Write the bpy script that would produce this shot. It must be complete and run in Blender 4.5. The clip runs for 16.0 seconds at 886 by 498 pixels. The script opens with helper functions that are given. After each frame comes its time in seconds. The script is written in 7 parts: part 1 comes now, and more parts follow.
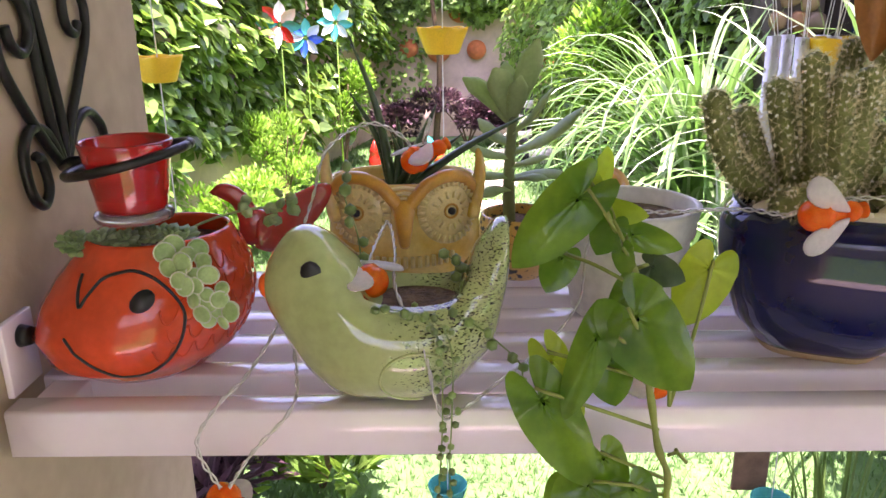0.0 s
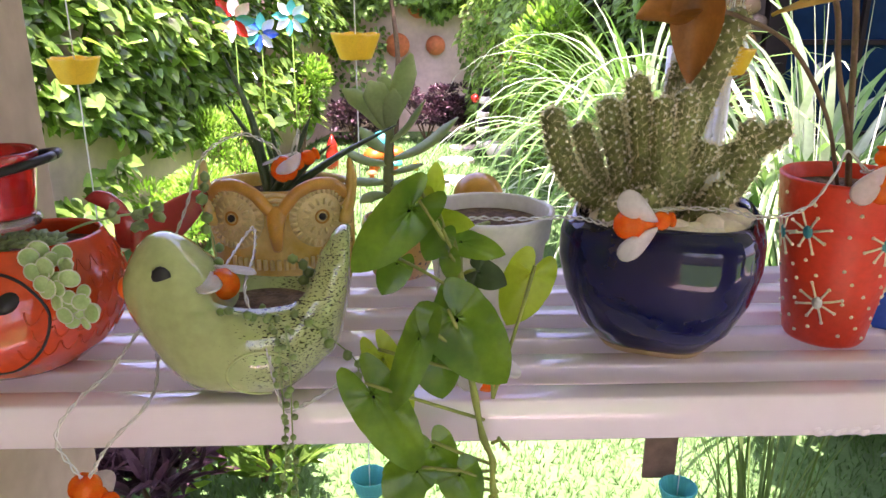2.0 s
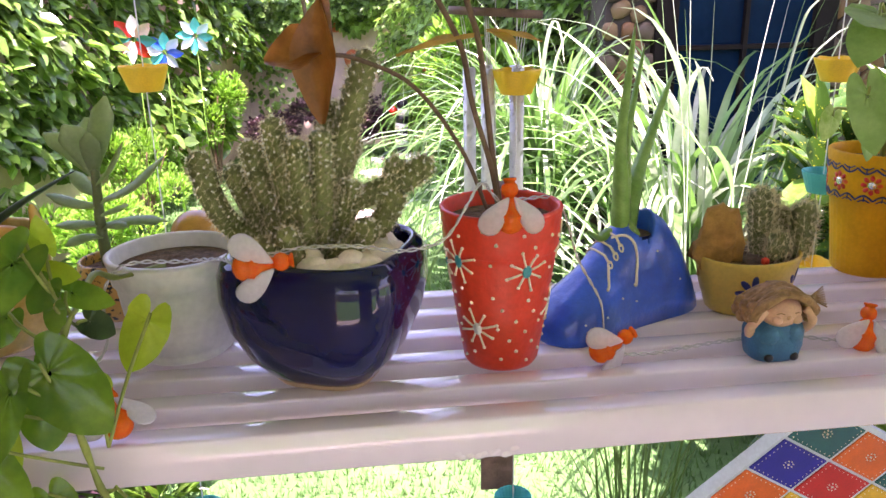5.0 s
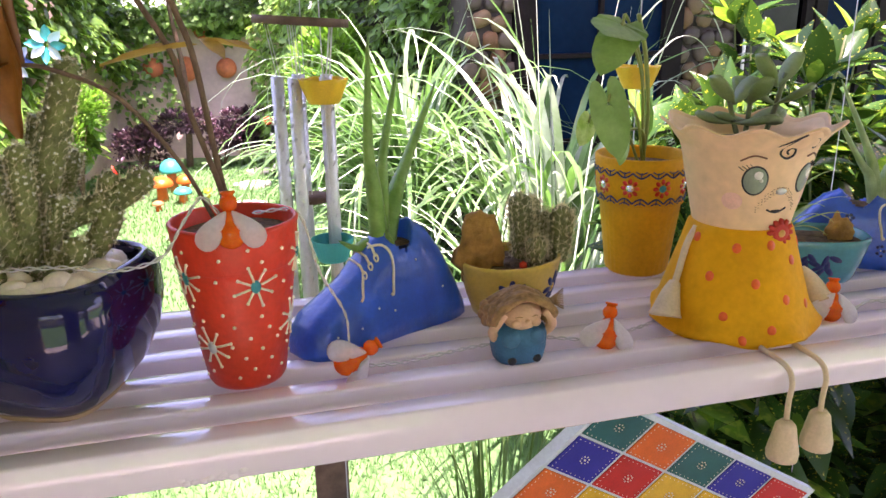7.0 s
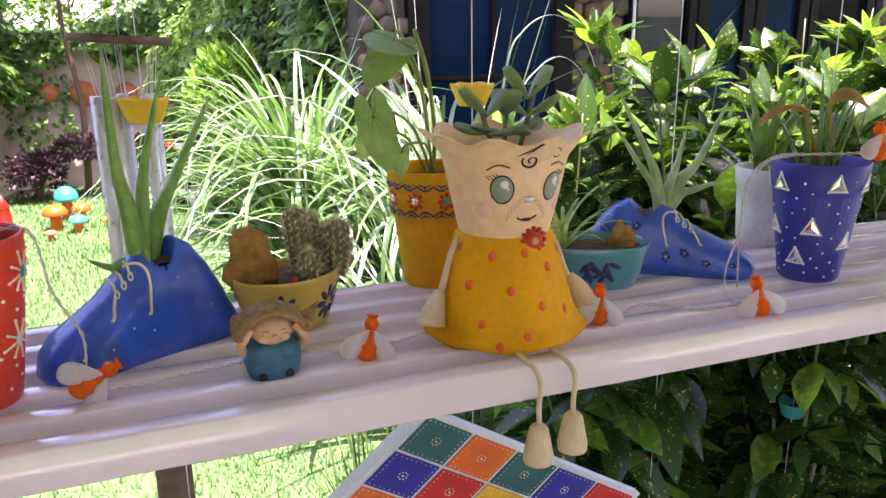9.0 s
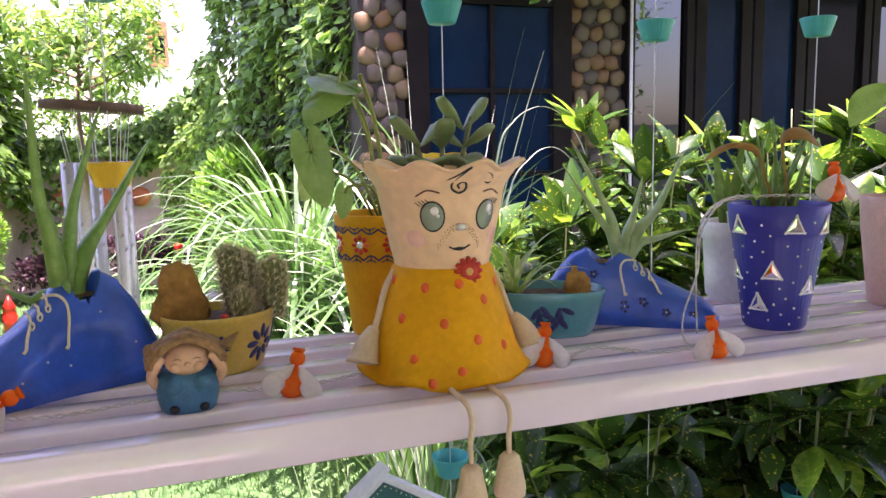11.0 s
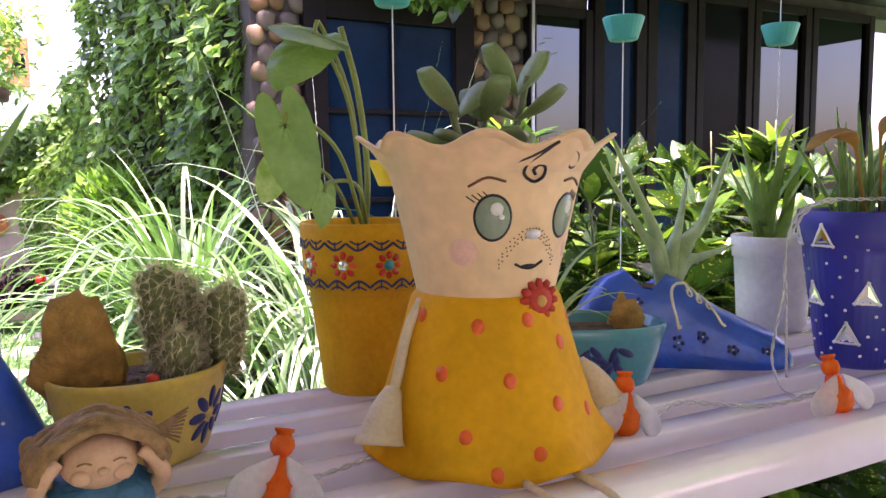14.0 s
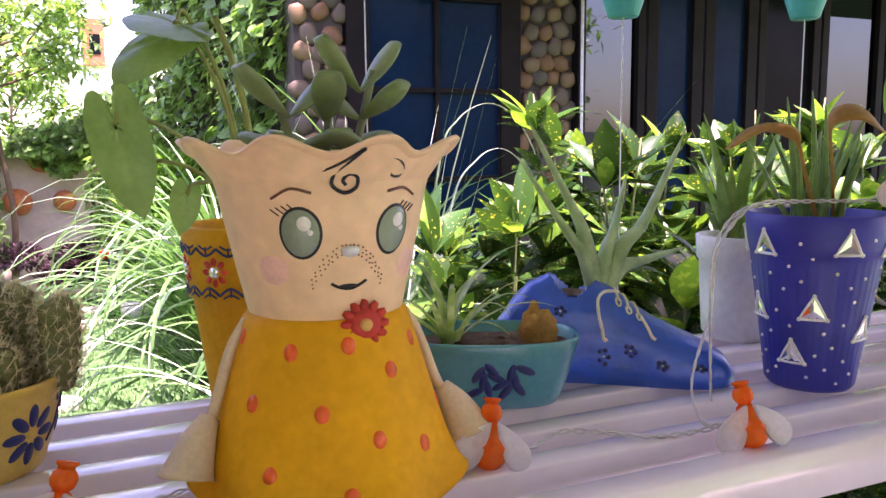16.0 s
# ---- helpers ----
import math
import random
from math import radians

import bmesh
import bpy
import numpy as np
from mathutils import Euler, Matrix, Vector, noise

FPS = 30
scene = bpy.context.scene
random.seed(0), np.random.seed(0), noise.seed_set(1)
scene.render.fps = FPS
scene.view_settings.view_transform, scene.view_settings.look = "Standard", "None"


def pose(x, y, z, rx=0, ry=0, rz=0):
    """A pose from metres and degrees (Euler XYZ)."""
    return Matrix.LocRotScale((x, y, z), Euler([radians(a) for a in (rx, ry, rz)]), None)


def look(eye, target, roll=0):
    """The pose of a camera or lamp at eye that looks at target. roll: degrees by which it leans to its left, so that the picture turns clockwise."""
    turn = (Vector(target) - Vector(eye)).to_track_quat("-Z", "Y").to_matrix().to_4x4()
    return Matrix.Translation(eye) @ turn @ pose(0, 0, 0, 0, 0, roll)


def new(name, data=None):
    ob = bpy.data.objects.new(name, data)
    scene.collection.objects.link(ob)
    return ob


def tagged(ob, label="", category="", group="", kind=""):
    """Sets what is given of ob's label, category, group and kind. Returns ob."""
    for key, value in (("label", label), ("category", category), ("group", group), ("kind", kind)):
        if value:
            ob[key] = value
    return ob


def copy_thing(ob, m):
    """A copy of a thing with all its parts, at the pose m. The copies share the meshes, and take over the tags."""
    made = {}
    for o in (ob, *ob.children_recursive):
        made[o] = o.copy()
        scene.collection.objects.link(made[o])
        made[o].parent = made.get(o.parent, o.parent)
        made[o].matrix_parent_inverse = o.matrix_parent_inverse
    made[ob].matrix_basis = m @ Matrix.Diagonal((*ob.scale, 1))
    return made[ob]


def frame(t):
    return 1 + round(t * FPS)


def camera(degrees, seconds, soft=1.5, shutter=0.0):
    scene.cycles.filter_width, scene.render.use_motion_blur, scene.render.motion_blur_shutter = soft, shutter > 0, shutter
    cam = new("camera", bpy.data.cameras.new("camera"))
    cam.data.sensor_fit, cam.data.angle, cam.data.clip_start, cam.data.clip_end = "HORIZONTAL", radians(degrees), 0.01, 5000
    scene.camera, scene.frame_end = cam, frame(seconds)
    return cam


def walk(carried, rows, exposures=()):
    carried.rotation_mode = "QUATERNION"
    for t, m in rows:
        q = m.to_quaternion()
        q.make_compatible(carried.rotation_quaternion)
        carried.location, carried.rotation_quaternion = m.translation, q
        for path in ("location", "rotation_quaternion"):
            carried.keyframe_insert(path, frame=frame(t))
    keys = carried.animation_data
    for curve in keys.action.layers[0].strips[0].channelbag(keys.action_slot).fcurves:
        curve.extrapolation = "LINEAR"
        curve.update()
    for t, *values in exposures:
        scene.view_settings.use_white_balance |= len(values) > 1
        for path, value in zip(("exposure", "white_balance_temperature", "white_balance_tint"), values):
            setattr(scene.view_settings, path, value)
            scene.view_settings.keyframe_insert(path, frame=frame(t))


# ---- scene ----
cam = camera(60.2, 16.0)
METRES, EYE, TILT, LEAN, TURN = 1.25, 1.662, -18.0, 0.7, 1.1
ROWS = [
    (0.0, 0.0, 0.0, 0.0, -0.0, 0.0, -0.0),
    (0.5, 0.0026, -0.0106, 0.0029, -0.27, -1.64, 0.09),
    (1.0, 0.0124, -0.0208, 0.0073, -0.09, -1.41, 0.1),
    (1.5, 0.0442, -0.0287, 0.0089, -1.38, -0.66, 0.31),
    (2.0, 0.0727, -0.0382, 0.0071, -2.53, -0.43, -0.08),
    (2.5, 0.1049, -0.0486, 0.0059, -2.91, -0.57, 0.39),
    (3.0, 0.1351, -0.0535, 0.0092, -2.96, -0.72, 0.84),
    (5.5, 0.3044, -0.0663, 0.0234, -8.12, 0.27, 3.03),
    (6.0, 0.3298, -0.0693, 0.0228, -10.13, 0.2, 3.38),
    (6.5, 0.3603, -0.0714, 0.0199, -12.18, 0.33, 3.86),
    (7.0, 0.3888, -0.0744, 0.0187, -14.29, 0.27, 4.72),
    (7.5, 0.4286, -0.0737, 0.016, -16.43, 0.31, 5.54),
    (8.0, 0.4663, -0.0829, 0.0133, -18.31, 0.29, 5.88),
    (8.5, 0.4933, -0.1014, 0.0084, -19.74, 0.52, 6.35),
    (11.0, 0.5788, -0.1036, -0.0665, -18.79, 9.56, 6.46),
    (11.5, 0.585, -0.0939, -0.0651, -18.59, 12.06, 6.29),
    (12.0, 0.5805, -0.0601, -0.0632, -18.68, 12.94, 6.23),
    (12.5, 0.5733, -0.0008, -0.0512, -20.14, 12.28, 7.01),
    (13.0, 0.5688, 0.055, -0.0457, -21.69, 11.42, 7.67),
    (13.5, 0.5614, 0.1011, -0.0314, -24.58, 10.82, 7.88),
    (14.0, 0.5631, 0.1189, -0.0271, -27.45, 10.67, 8.47),
    (14.5, 0.5682, 0.1166, -0.0192, -28.38, 10.29, 9.03),
    (15.0, 0.5894, 0.1152, -0.0178, -26.79, 10.03, 8.39),
    (15.5, 0.6365, 0.1154, -0.0166, -24.58, 9.79, 7.57),
    (16.0, 0.6886, 0.1017, -0.0167, -22.65, 9.56, 7.06),
]
walk(cam, [(t, pose(0, 0, EYE, TILT, LEAN, TURN) @ pose(METRES * x, METRES * y, METRES * z, 90 + pitch, roll, yaw)) for t, x, y, z, yaw, pitch, roll in ROWS], [(0.0, 2.60, 6800, 60), (3.0, 2.60, 6780, 58), (8.0, 2.41, 6640, 57), (11.0, 2.28, 6600, 60), (13.0, 2.34, 6570, 63), (16.0, 2.36, 6580, 63)])

# ---- world, sun ----
SUN = Vector((0.12, -0.26, 0.955)).normalized()
world = bpy.data.worlds.new("world")
scene.world = world
world.use_nodes = True
sky = world.node_tree.nodes.new("ShaderNodeTexSky")
sky.sky_type, sky.sun_disc = "NISHITA", False
sky.sun_elevation, sky.sun_rotation = math.asin(SUN.z), math.atan2(SUN.x, SUN.y)
sky.air_density, sky.dust_density = 1.2, 2.5
world.node_tree.links.new(sky.outputs[0], world.node_tree.nodes["Background"].inputs[0])
world.node_tree.nodes["Background"].inputs[1].default_value = 0.15
sun = new("sun", bpy.data.lights.new("sun", "SUN"))
sun.data.energy, sun.data.angle, sun.data.color = 5.0, radians(0.6), (1.0, 0.95, 0.86)
sun.matrix_world = look(SUN * 20, (0, 0, 0))

# ---- materials ----
def mat(name, col, rough=0.5, metal=0.0, var=0.12, scale=40.0, bump=0.0, bscale=None, coat=0.0, trans=0.0, col2=None, thr=None, spec=0.5, fine=0.06, rand=0.0, ior=1.45, space="Object"):
    """Principled with two scales of colour variation, optional second colour in patches, and fine relief."""
    m = bpy.data.materials.new(name)
    m.use_nodes = True
    nt = m.node_tree
    n, l = nt.nodes, nt.links
    p = n["Principled BSDF"]
    p.inputs["Roughness"].default_value = rough
    p.inputs["Metallic"].default_value = metal
    p.inputs["Coat Weight"].default_value = coat
    p.inputs["Coat Roughness"].default_value = 0.06
    p.inputs["Transmission Weight"].default_value = trans
    p.inputs["Specular IOR Level"].default_value = spec
    p.inputs["IOR"].default_value = ior
    tc = n.new("ShaderNodeTexCoord")
    big = n.new("ShaderNodeTexNoise")
    big.inputs["Scale"].default_value, big.inputs["Detail"].default_value = scale, 4
    small = n.new("ShaderNodeTexNoise")
    small.inputs["Scale"].default_value, small.inputs["Detail"].default_value = scale * 9, 3
    l.new(tc.outputs[space], big.inputs["Vector"])
    l.new(tc.outputs[space], small.inputs["Vector"])
    ramp = n.new("ShaderNodeValToRGB")
    c = Vector(col)
    if thr:
        ramp.color_ramp.elements[0].position, ramp.color_ramp.elements[1].position = thr
    else:
        ramp.color_ramp.elements[0].position, ramp.color_ramp.elements[1].position = 0.3, 0.7
    a = c * (1 - var) if col2 is None else c
    b = c * (1 + var * 0.6) if col2 is None else Vector(col2)
    ramp.color_ramp.elements[0].color = (*a, 1)
    ramp.color_ramp.elements[1].color = (*[min(v, 1) for v in b], 1)
    l.new(big.outputs["Fac"], ramp.inputs["Fac"])
    hsv = n.new("ShaderNodeHueSaturation")
    mr = n.new("ShaderNodeMapRange")
    mr.inputs["To Min"].default_value, mr.inputs["To Max"].default_value = 1 - fine * 3, 1 + fine * 3
    l.new(small.outputs["Fac"], mr.inputs["Value"])
    val = mr.outputs["Result"]
    if rand:
        info = n.new("ShaderNodeNewGeometry")
        r2 = n.new("ShaderNodeMapRange")
        r2.inputs["To Min"].default_value, r2.inputs["To Max"].default_value = 1 - rand, 1 + rand
        l.new(info.outputs["Random Per Island"], r2.inputs["Value"])
        mul = n.new("ShaderNodeMath")
        mul.operation = "MULTIPLY"
        l.new(val, mul.inputs[0])
        l.new(r2.outputs["Result"], mul.inputs[1])
        val = mul.outputs[0]
    l.new(val, hsv.inputs["Value"])
    l.new(ramp.outputs["Color"], hsv.inputs["Color"])
    l.new(hsv.outputs["Color"], p.inputs["Base Color"])
    if bump:
        bn = n.new("ShaderNodeBump")
        bt = n.new("ShaderNodeTexNoise")
        bt.inputs["Scale"].default_value, bt.inputs["Detail"].default_value = bscale or scale * 5, 5
        l.new(tc.outputs[space], bt.inputs["Vector"])
        l.new(bt.outputs["Fac"], bn.inputs["Height"])
        bn.inputs["Strength"].default_value, bn.inputs["Distance"].default_value = bump, 0.004
        l.new(bn.outputs["Normal"], p.inputs["Normal"])
    return m


def leafmat(name, col, col2=None, rough=0.4, scale=30.0, thr=(0.35, 0.65), glow=0.4, rand=0.3, tcol=None):
    """A leaf: gloss on top, light let through from behind."""
    m = mat(name, col, rough, col2=col2 or [v * 1.5 for v in col], scale=scale, thr=thr, bump=0.25, bscale=scale * 3, rand=rand)
    nt = m.node_tree
    n, l = nt.nodes, nt.links
    p, out = n["Principled BSDF"], n["Material Output"]
    tr = n.new("ShaderNodeBsdfTranslucent")
    hsv = [x for x in n if x.bl_idname == "ShaderNodeHueSaturation"][0]
    mx = n.new("ShaderNodeMix")
    mx.data_type, mx.blend_type = "RGBA", "MULTIPLY"
    mx.inputs[0].default_value = 1.0
    l.new(hsv.outputs["Color"], mx.inputs[6])
    mx.inputs[7].default_value = (*(tcol or (2.2, 2.1, 1.0)), 1)
    l.new(mx.outputs[2], tr.inputs["Color"])
    mix = n.new("ShaderNodeMixShader")
    mix.inputs[0].default_value = glow
    l.new(p.outputs[0], mix.inputs[1])
    l.new(tr.outputs[0], mix.inputs[2])
    l.new(mix.outputs[0], out.inputs["Surface"])
    return m


M = {}
M["slat"] = mat("white gloss paint with a mauve cast", (0.77, 0.680, 0.725), 0.16, var=0.05, scale=9, bump=0.05, bscale=22, coat=0.8, fine=0.012)
M["wall"] = mat("beige plaster", (0.44, 0.335, 0.24), 0.85, var=0.1, scale=4, bump=0.15, bscale=80)
M["iron"] = mat("black wrought iron", (0.012, 0.012, 0.012), 0.38, 0.3, bump=0.2, bscale=200)
M["redglass"] = mat("red glass", (0.85, 0.03, 0.02), 0.05, trans=0.75, var=0.05, coat=0.5)
M["clearglass"] = mat("clear glass", (0.95, 0.9, 0.9), 0.03, trans=0.95, var=0.0, fine=0)
M["wax"] = mat("red wax", (0.6, 0.03, 0.015), 0.4)
M["fish"] = mat("orange red glazed clay", (0.66, 0.062, 0.012), 0.16, var=0.22, scale=18, bump=0.12, bscale=70, coat=0.5)
M["fin"] = mat("dark red glaze", (0.42, 0.04, 0.03), 0.22, var=0.2, scale=20, coat=0.5)
M["black"] = mat("black paint", (0.012, 0.012, 0.015), 0.4)
M["bird"] = mat("pale green glaze", (0.37, 0.44, 0.18), 0.09, var=0.12, scale=14, bump=0.05, coat=0.7)
M["orange"] = mat("orange paint", (0.85, 0.12, 0.012), 0.35)
M["owl"] = mat("ochre glaze", (0.62, 0.37, 0.07), 0.25, col2=(0.74, 0.53, 0.20), thr=(0.4, 0.62), scale=24, bump=0.2, bscale=120, coat=0.3)
M["owlpale"] = mat("cream glaze", (0.73, 0.57, 0.26), 0.3, var=0.18, scale=60, bump=0.2, coat=0.3)
M["owlbrown"] = mat("brown ochre glaze", (0.57, 0.27, 0.035), 0.3, var=0.2, scale=60, coat=0.3)
M["speck"] = mat("yellow clay with black specks", (0.02, 0.015, 0.01), 0.35, col2=(0.6, 0.33, 0.07), thr=(0.40, 0.44), scale=170, coat=0.3)
M["whitepot"] = mat("white plastic", (0.74, 0.73, 0.70), 0.4, var=0.06, scale=14, bump=0.05)
M["navy"] = mat("navy blue glaze", (0.002, 0.004, 0.046), 0.05, var=0.3, scale=10, coat=0.25, bump=0.05, bscale=24, spec=0.4)
M["foot"] = mat("unglazed clay", (0.52, 0.36, 0.2), 0.8, bump=0.3)
M["red"] = mat("red matt paint", (0.72, 0.05, 0.015), 0.42, var=0.1, scale=20, bump=0.25, bscale=110)
M["cream"] = mat("cream raised paint", (0.82, 0.74, 0.55), 0.5)
M["tealpaint"] = mat("teal paint", (0.01, 0.26, 0.29), 0.4)
M["shoe"] = mat("cobalt blue paint", (0.014, 0.105, 0.56), 0.3, var=0.3, scale=26, bump=0.45, bscale=70, coat=0.35)
M["yellowpot"] = mat("yellow ochre paint", (0.70, 0.325, 0.001), 0.55, spec=0.2, var=0.12, scale=24, bump=0.2, bscale=100)
M["cactpot"] = mat("mustard yellow paint", (0.66, 0.45, 0.07), 0.35, var=0.1, scale=24, bump=0.1, coat=0.2)
M["bluepaint"] = mat("dark blue paint", (0.02, 0.03, 0.14), 0.45)
M["skirt"] = mat("yellow painted clay", (0.76, 0.345, 0.0005), 0.6, var=0.10, scale=14, bump=0.3, bscale=60, spec=0.12)
M["face"] = mat("cream painted clay", (0.83, 0.545, 0.31), 0.5, var=0.06, scale=10, bump=0.12, bscale=90)
M["blush"] = mat("pink paint", (0.80, 0.46, 0.36), 0.5)
M["eye"] = mat("grey green paint", (0.24, 0.31, 0.22), 0.3, var=0.1, coat=0.3)
M["white"] = mat("white paint", (0.82, 0.80, 0.76), 0.4)
M["brown"] = mat("brown paint", (0.17, 0.06, 0.03), 0.5)
M["rosette"] = mat("red felt", (0.55, 0.04, 0.02), 0.6, bump=0.3)
M["gold"] = mat("gold paint", (0.62, 0.33, 0.08), 0.5)
M["bell"] = mat("bare cream clay", (0.66, 0.50, 0.33), 0.65, var=0.1, scale=40, bump=0.2)
M["tealpot"] = mat("teal glaze", (0.05, 0.28, 0.32), 0.2, var=0.12, scale=20, coat=0.4)
M["bluepot"] = mat("violet blue paint", (0.033, 0.035, 0.29), 0.42, var=0.12, scale=20, bump=0.15, bscale=80)
M["mirror"] = mat("mirror", (0.85, 0.86, 0.86), 0.03, 1.0, var=0.02, fine=0)
M["pinkpot"] = mat("pink beige paint", (0.68, 0.42, 0.34), 0.5, bump=0.1)
M["soil"] = mat("dry soil", (0.14, 0.085, 0.045), 0.95, var=0.5, scale=120, bump=1.0, bscale=260, fine=0.15)
M["bark"] = mat("brown bark", (0.16, 0.10, 0.06), 0.85, var=0.3, scale=40, bump=0.6)
M["chunk"] = mat("ochre bark chunk", (0.46, 0.235, 0.055), 0.85, var=0.4, scale=60, bump=0.8, bscale=140)
M["pebble"] = mat("pale pebbles", (0.74, 0.66, 0.53), 0.45, var=0.12, scale=30, rand=0.2)
M["beeglass"] = leafmat("orange acrylic", (0.95, 0.15, 0.006), (0.98, 0.24, 0.012), 0.06, 140, glow=0.45, rand=0.05, tcol=(1.0, 1.15, 1.0))
M["wing"] = mat("frosted white plastic", (0.90, 0.86, 0.86), 0.42, trans=0.6, var=0.03, ior=1.12)
M["wire"] = mat("clear plastic wire", (0.80, 0.78, 0.74), 0.15, trans=0.4, var=0.05, coat=0.4)
M["hair"] = mat("straw brown clay", (0.33, 0.18, 0.07), 0.7, var=0.4, scale=150, bump=0.8, bscale=200)
M["skin"] = mat("peach clay", (0.66, 0.38, 0.23), 0.55, bump=0.1)
M["dress"] = mat("blue clay", (0.03, 0.16, 0.28), 0.5, var=0.25, scale=60, bump=0.3)
M["cactus"] = mat("cactus green", (0.20, 0.225, 0.07), 0.6, var=0.45, scale=90, bump=0.5, bscale=220)
M["spine"] = mat("golden white spines", (0.84, 0.76, 0.50), 0.8)
M["cactusolive"] = mat("olive cactus", (0.21, 0.23, 0.085), 0.6, var=0.4, scale=90, bump=0.5, bscale=220)
M["wool"] = mat("white wool", (0.88, 0.87, 0.80), 0.9)
M["aloe"] = leafmat("aloe green", (0.11, 0.24, 0.045), (0.19, 0.35, 0.09), 0.35, 60, glow=0.15)
M["aloepale"] = leafmat("pale grey green aloe", (0.21, 0.32, 0.15), (0.33, 0.44, 0.24), 0.4, 60, glow=0.15)
M["aloespot"] = mat("pale aloe spots", (0.42, 0.52, 0.25), 0.5)
M["haworthia"] = leafmat("dark green leaf", (0.025, 0.06, 0.025), (0.05, 0.10, 0.04), 0.3, 60, glow=0.1)
M["jade"] = leafmat("grey green succulent leaf", (0.19, 0.27, 0.13), (0.27, 0.35, 0.19), 0.4, 30, glow=0.3)
M["jadestem"] = mat("green stem", (0.16, 0.20, 0.08), 0.55, var=0.2)
M["sedum"] = leafmat("pale green rosettes", (0.20, 0.32, 0.13), (0.32, 0.44, 0.22), 0.4, 60, glow=0.2)
M["sedumedge"] = mat("pale leaf edge", (0.62, 0.66, 0.48), 0.5)
M["pearl"] = leafmat("string of pearls green", (0.12, 0.20, 0.06), (0.22, 0.32, 0.12), 0.3, 60, glow=0.15)
M["pothos"] = leafmat("pothos green", (0.055, 0.16, 0.014), (0.16, 0.30, 0.026), 0.16, 22, glow=0.4, rand=0.35)
M["pothosyellow"] = leafmat("lime pothos leaf", (0.20, 0.32, 0.015), (0.30, 0.40, 0.03), 0.3, 22, glow=0.5)
M["vine"] = mat("green vine stem", (0.22, 0.27, 0.05), 0.5, var=0.25)
M["deadleaf"] = leafmat("dry brown leaf", (0.17, 0.065, 0.014), (0.30, 0.12, 0.028), 0.35, 45, glow=0.22, tcol=(2.0, 1.4, 0.5))
M["yellowleaf"] = leafmat("withered yellow leaf", (0.34, 0.19, 0.04), (0.42, 0.28, 0.07), 0.5, 30, glow=0.4, tcol=(1.7, 1.4, 0.6))
M["syngonium"] = leafmat("soft green leaf", (0.14, 0.27, 0.07), (0.23, 0.37, 0.13), 0.35, 24, glow=0.3)
M["spider"] = leafmat("striped pale green leaf", (0.20, 0.34, 0.07), (0.50, 0.58, 0.32), 0.4, 60, glow=0.35)
M["ivy"] = leafmat("ivy green", (0.06, 0.15, 0.03), (0.13, 0.26, 0.05), 0.22, 9, glow=0.32, rand=0.6)
M["ivydark"] = leafmat("dark creeper green", (0.09, 0.19, 0.055), (0.17, 0.31, 0.09), 0.30, 6, glow=0.38, rand=0.65)
M["lime"] = leafmat("lime green shrub", (0.10, 0.25, 0.03), (0.18, 0.36, 0.05), 0.5, 9, glow=0.35, rand=0.45, tcol=(1.6, 1.9, 0.8))
M["purple"] = leafmat("purple leaf", (0.055, 0.032, 0.042), (0.11, 0.065, 0.08), 0.4, 9, glow=0.25, rand=0.5, tcol=(1.4, 1.0, 1.1))
M["grassblade"] = leafmat("long pale green blade", (0.075, 0.19, 0.05), (0.15, 0.30, 0.105), 0.35, 3, glow=0.28, rand=0.55, tcol=(1.4, 1.7, 0.9))
M["whiteblade"] = leafmat("white striped blade", (0.24, 0.37, 0.20), (0.48, 0.56, 0.46), 0.35, 4, glow=0.25, rand=0.3, tcol=(1.0, 1.1, 1.0))
M["reed"] = leafmat("dark reed", (0.05, 0.11, 0.03), (0.10, 0.19, 0.05), 0.45, 5, glow=0.25)
M["croton"] = leafmat("green croton leaf with yellow spots", (0.028, 0.085, 0.016), (0.42, 0.44, 0.05), 0.25, 95, thr=(0.635, 0.66), glow=0.22, rand=0.5)
M["crotonlime"] = leafmat("lime croton leaf", (0.10, 0.24, 0.025), (0.22, 0.36, 0.05), 0.3, 40, thr=(0.5, 0.62), glow=0.35, rand=0.3)
M["lawn"] = mat("lawn", (0.058, 0.155, 0.042), 0.85, col2=(0.095, 0.21, 0.065), scale=2.2, thr=(0.35, 0.7), bump=1.0, bscale=90, fine=0.14)
M["grass"] = leafmat("lawn grass", (0.058, 0.155, 0.042), (0.095, 0.215, 0.065), 0.65, 3, glow=0.3, rand=0.3, tcol=(1.4, 1.7, 0.9))
M["plaster"] = mat("pinkish old plaster", (0.60, 0.46, 0.38), 0.9, var=0.25, scale=1.6, bump=0.4, bscale=22)
M["terra"] = mat("terracotta", (0.60, 0.17, 0.06), 0.75, var=0.2, scale=20, bump=0.3)
M["stepstone"] = mat("pale stepping stone", (0.55, 0.50, 0.44), 0.85, var=0.15, scale=10, bump=0.4)
M["cupyellow"] = mat("yellow silicone", (0.80, 0.50, 0.01), 0.42, var=0.06)
M["cupteal"] = mat("teal silicone", (0.0, 0.36, 0.33), 0.42, var=0.06)
M["thread"] = mat("white thread", (0.75, 0.75, 0.75), 0.6)
M["chimewood"] = mat("weathered brown wood", (0.17, 0.10, 0.065), 0.7, var=0.35, scale=30, bump=0.4)
M["alu"] = mat("engraved aluminium", (0.72, 0.72, 0.72), 0.35, 0.35, var=0.1, scale=40, bump=0.7, bscale=45)
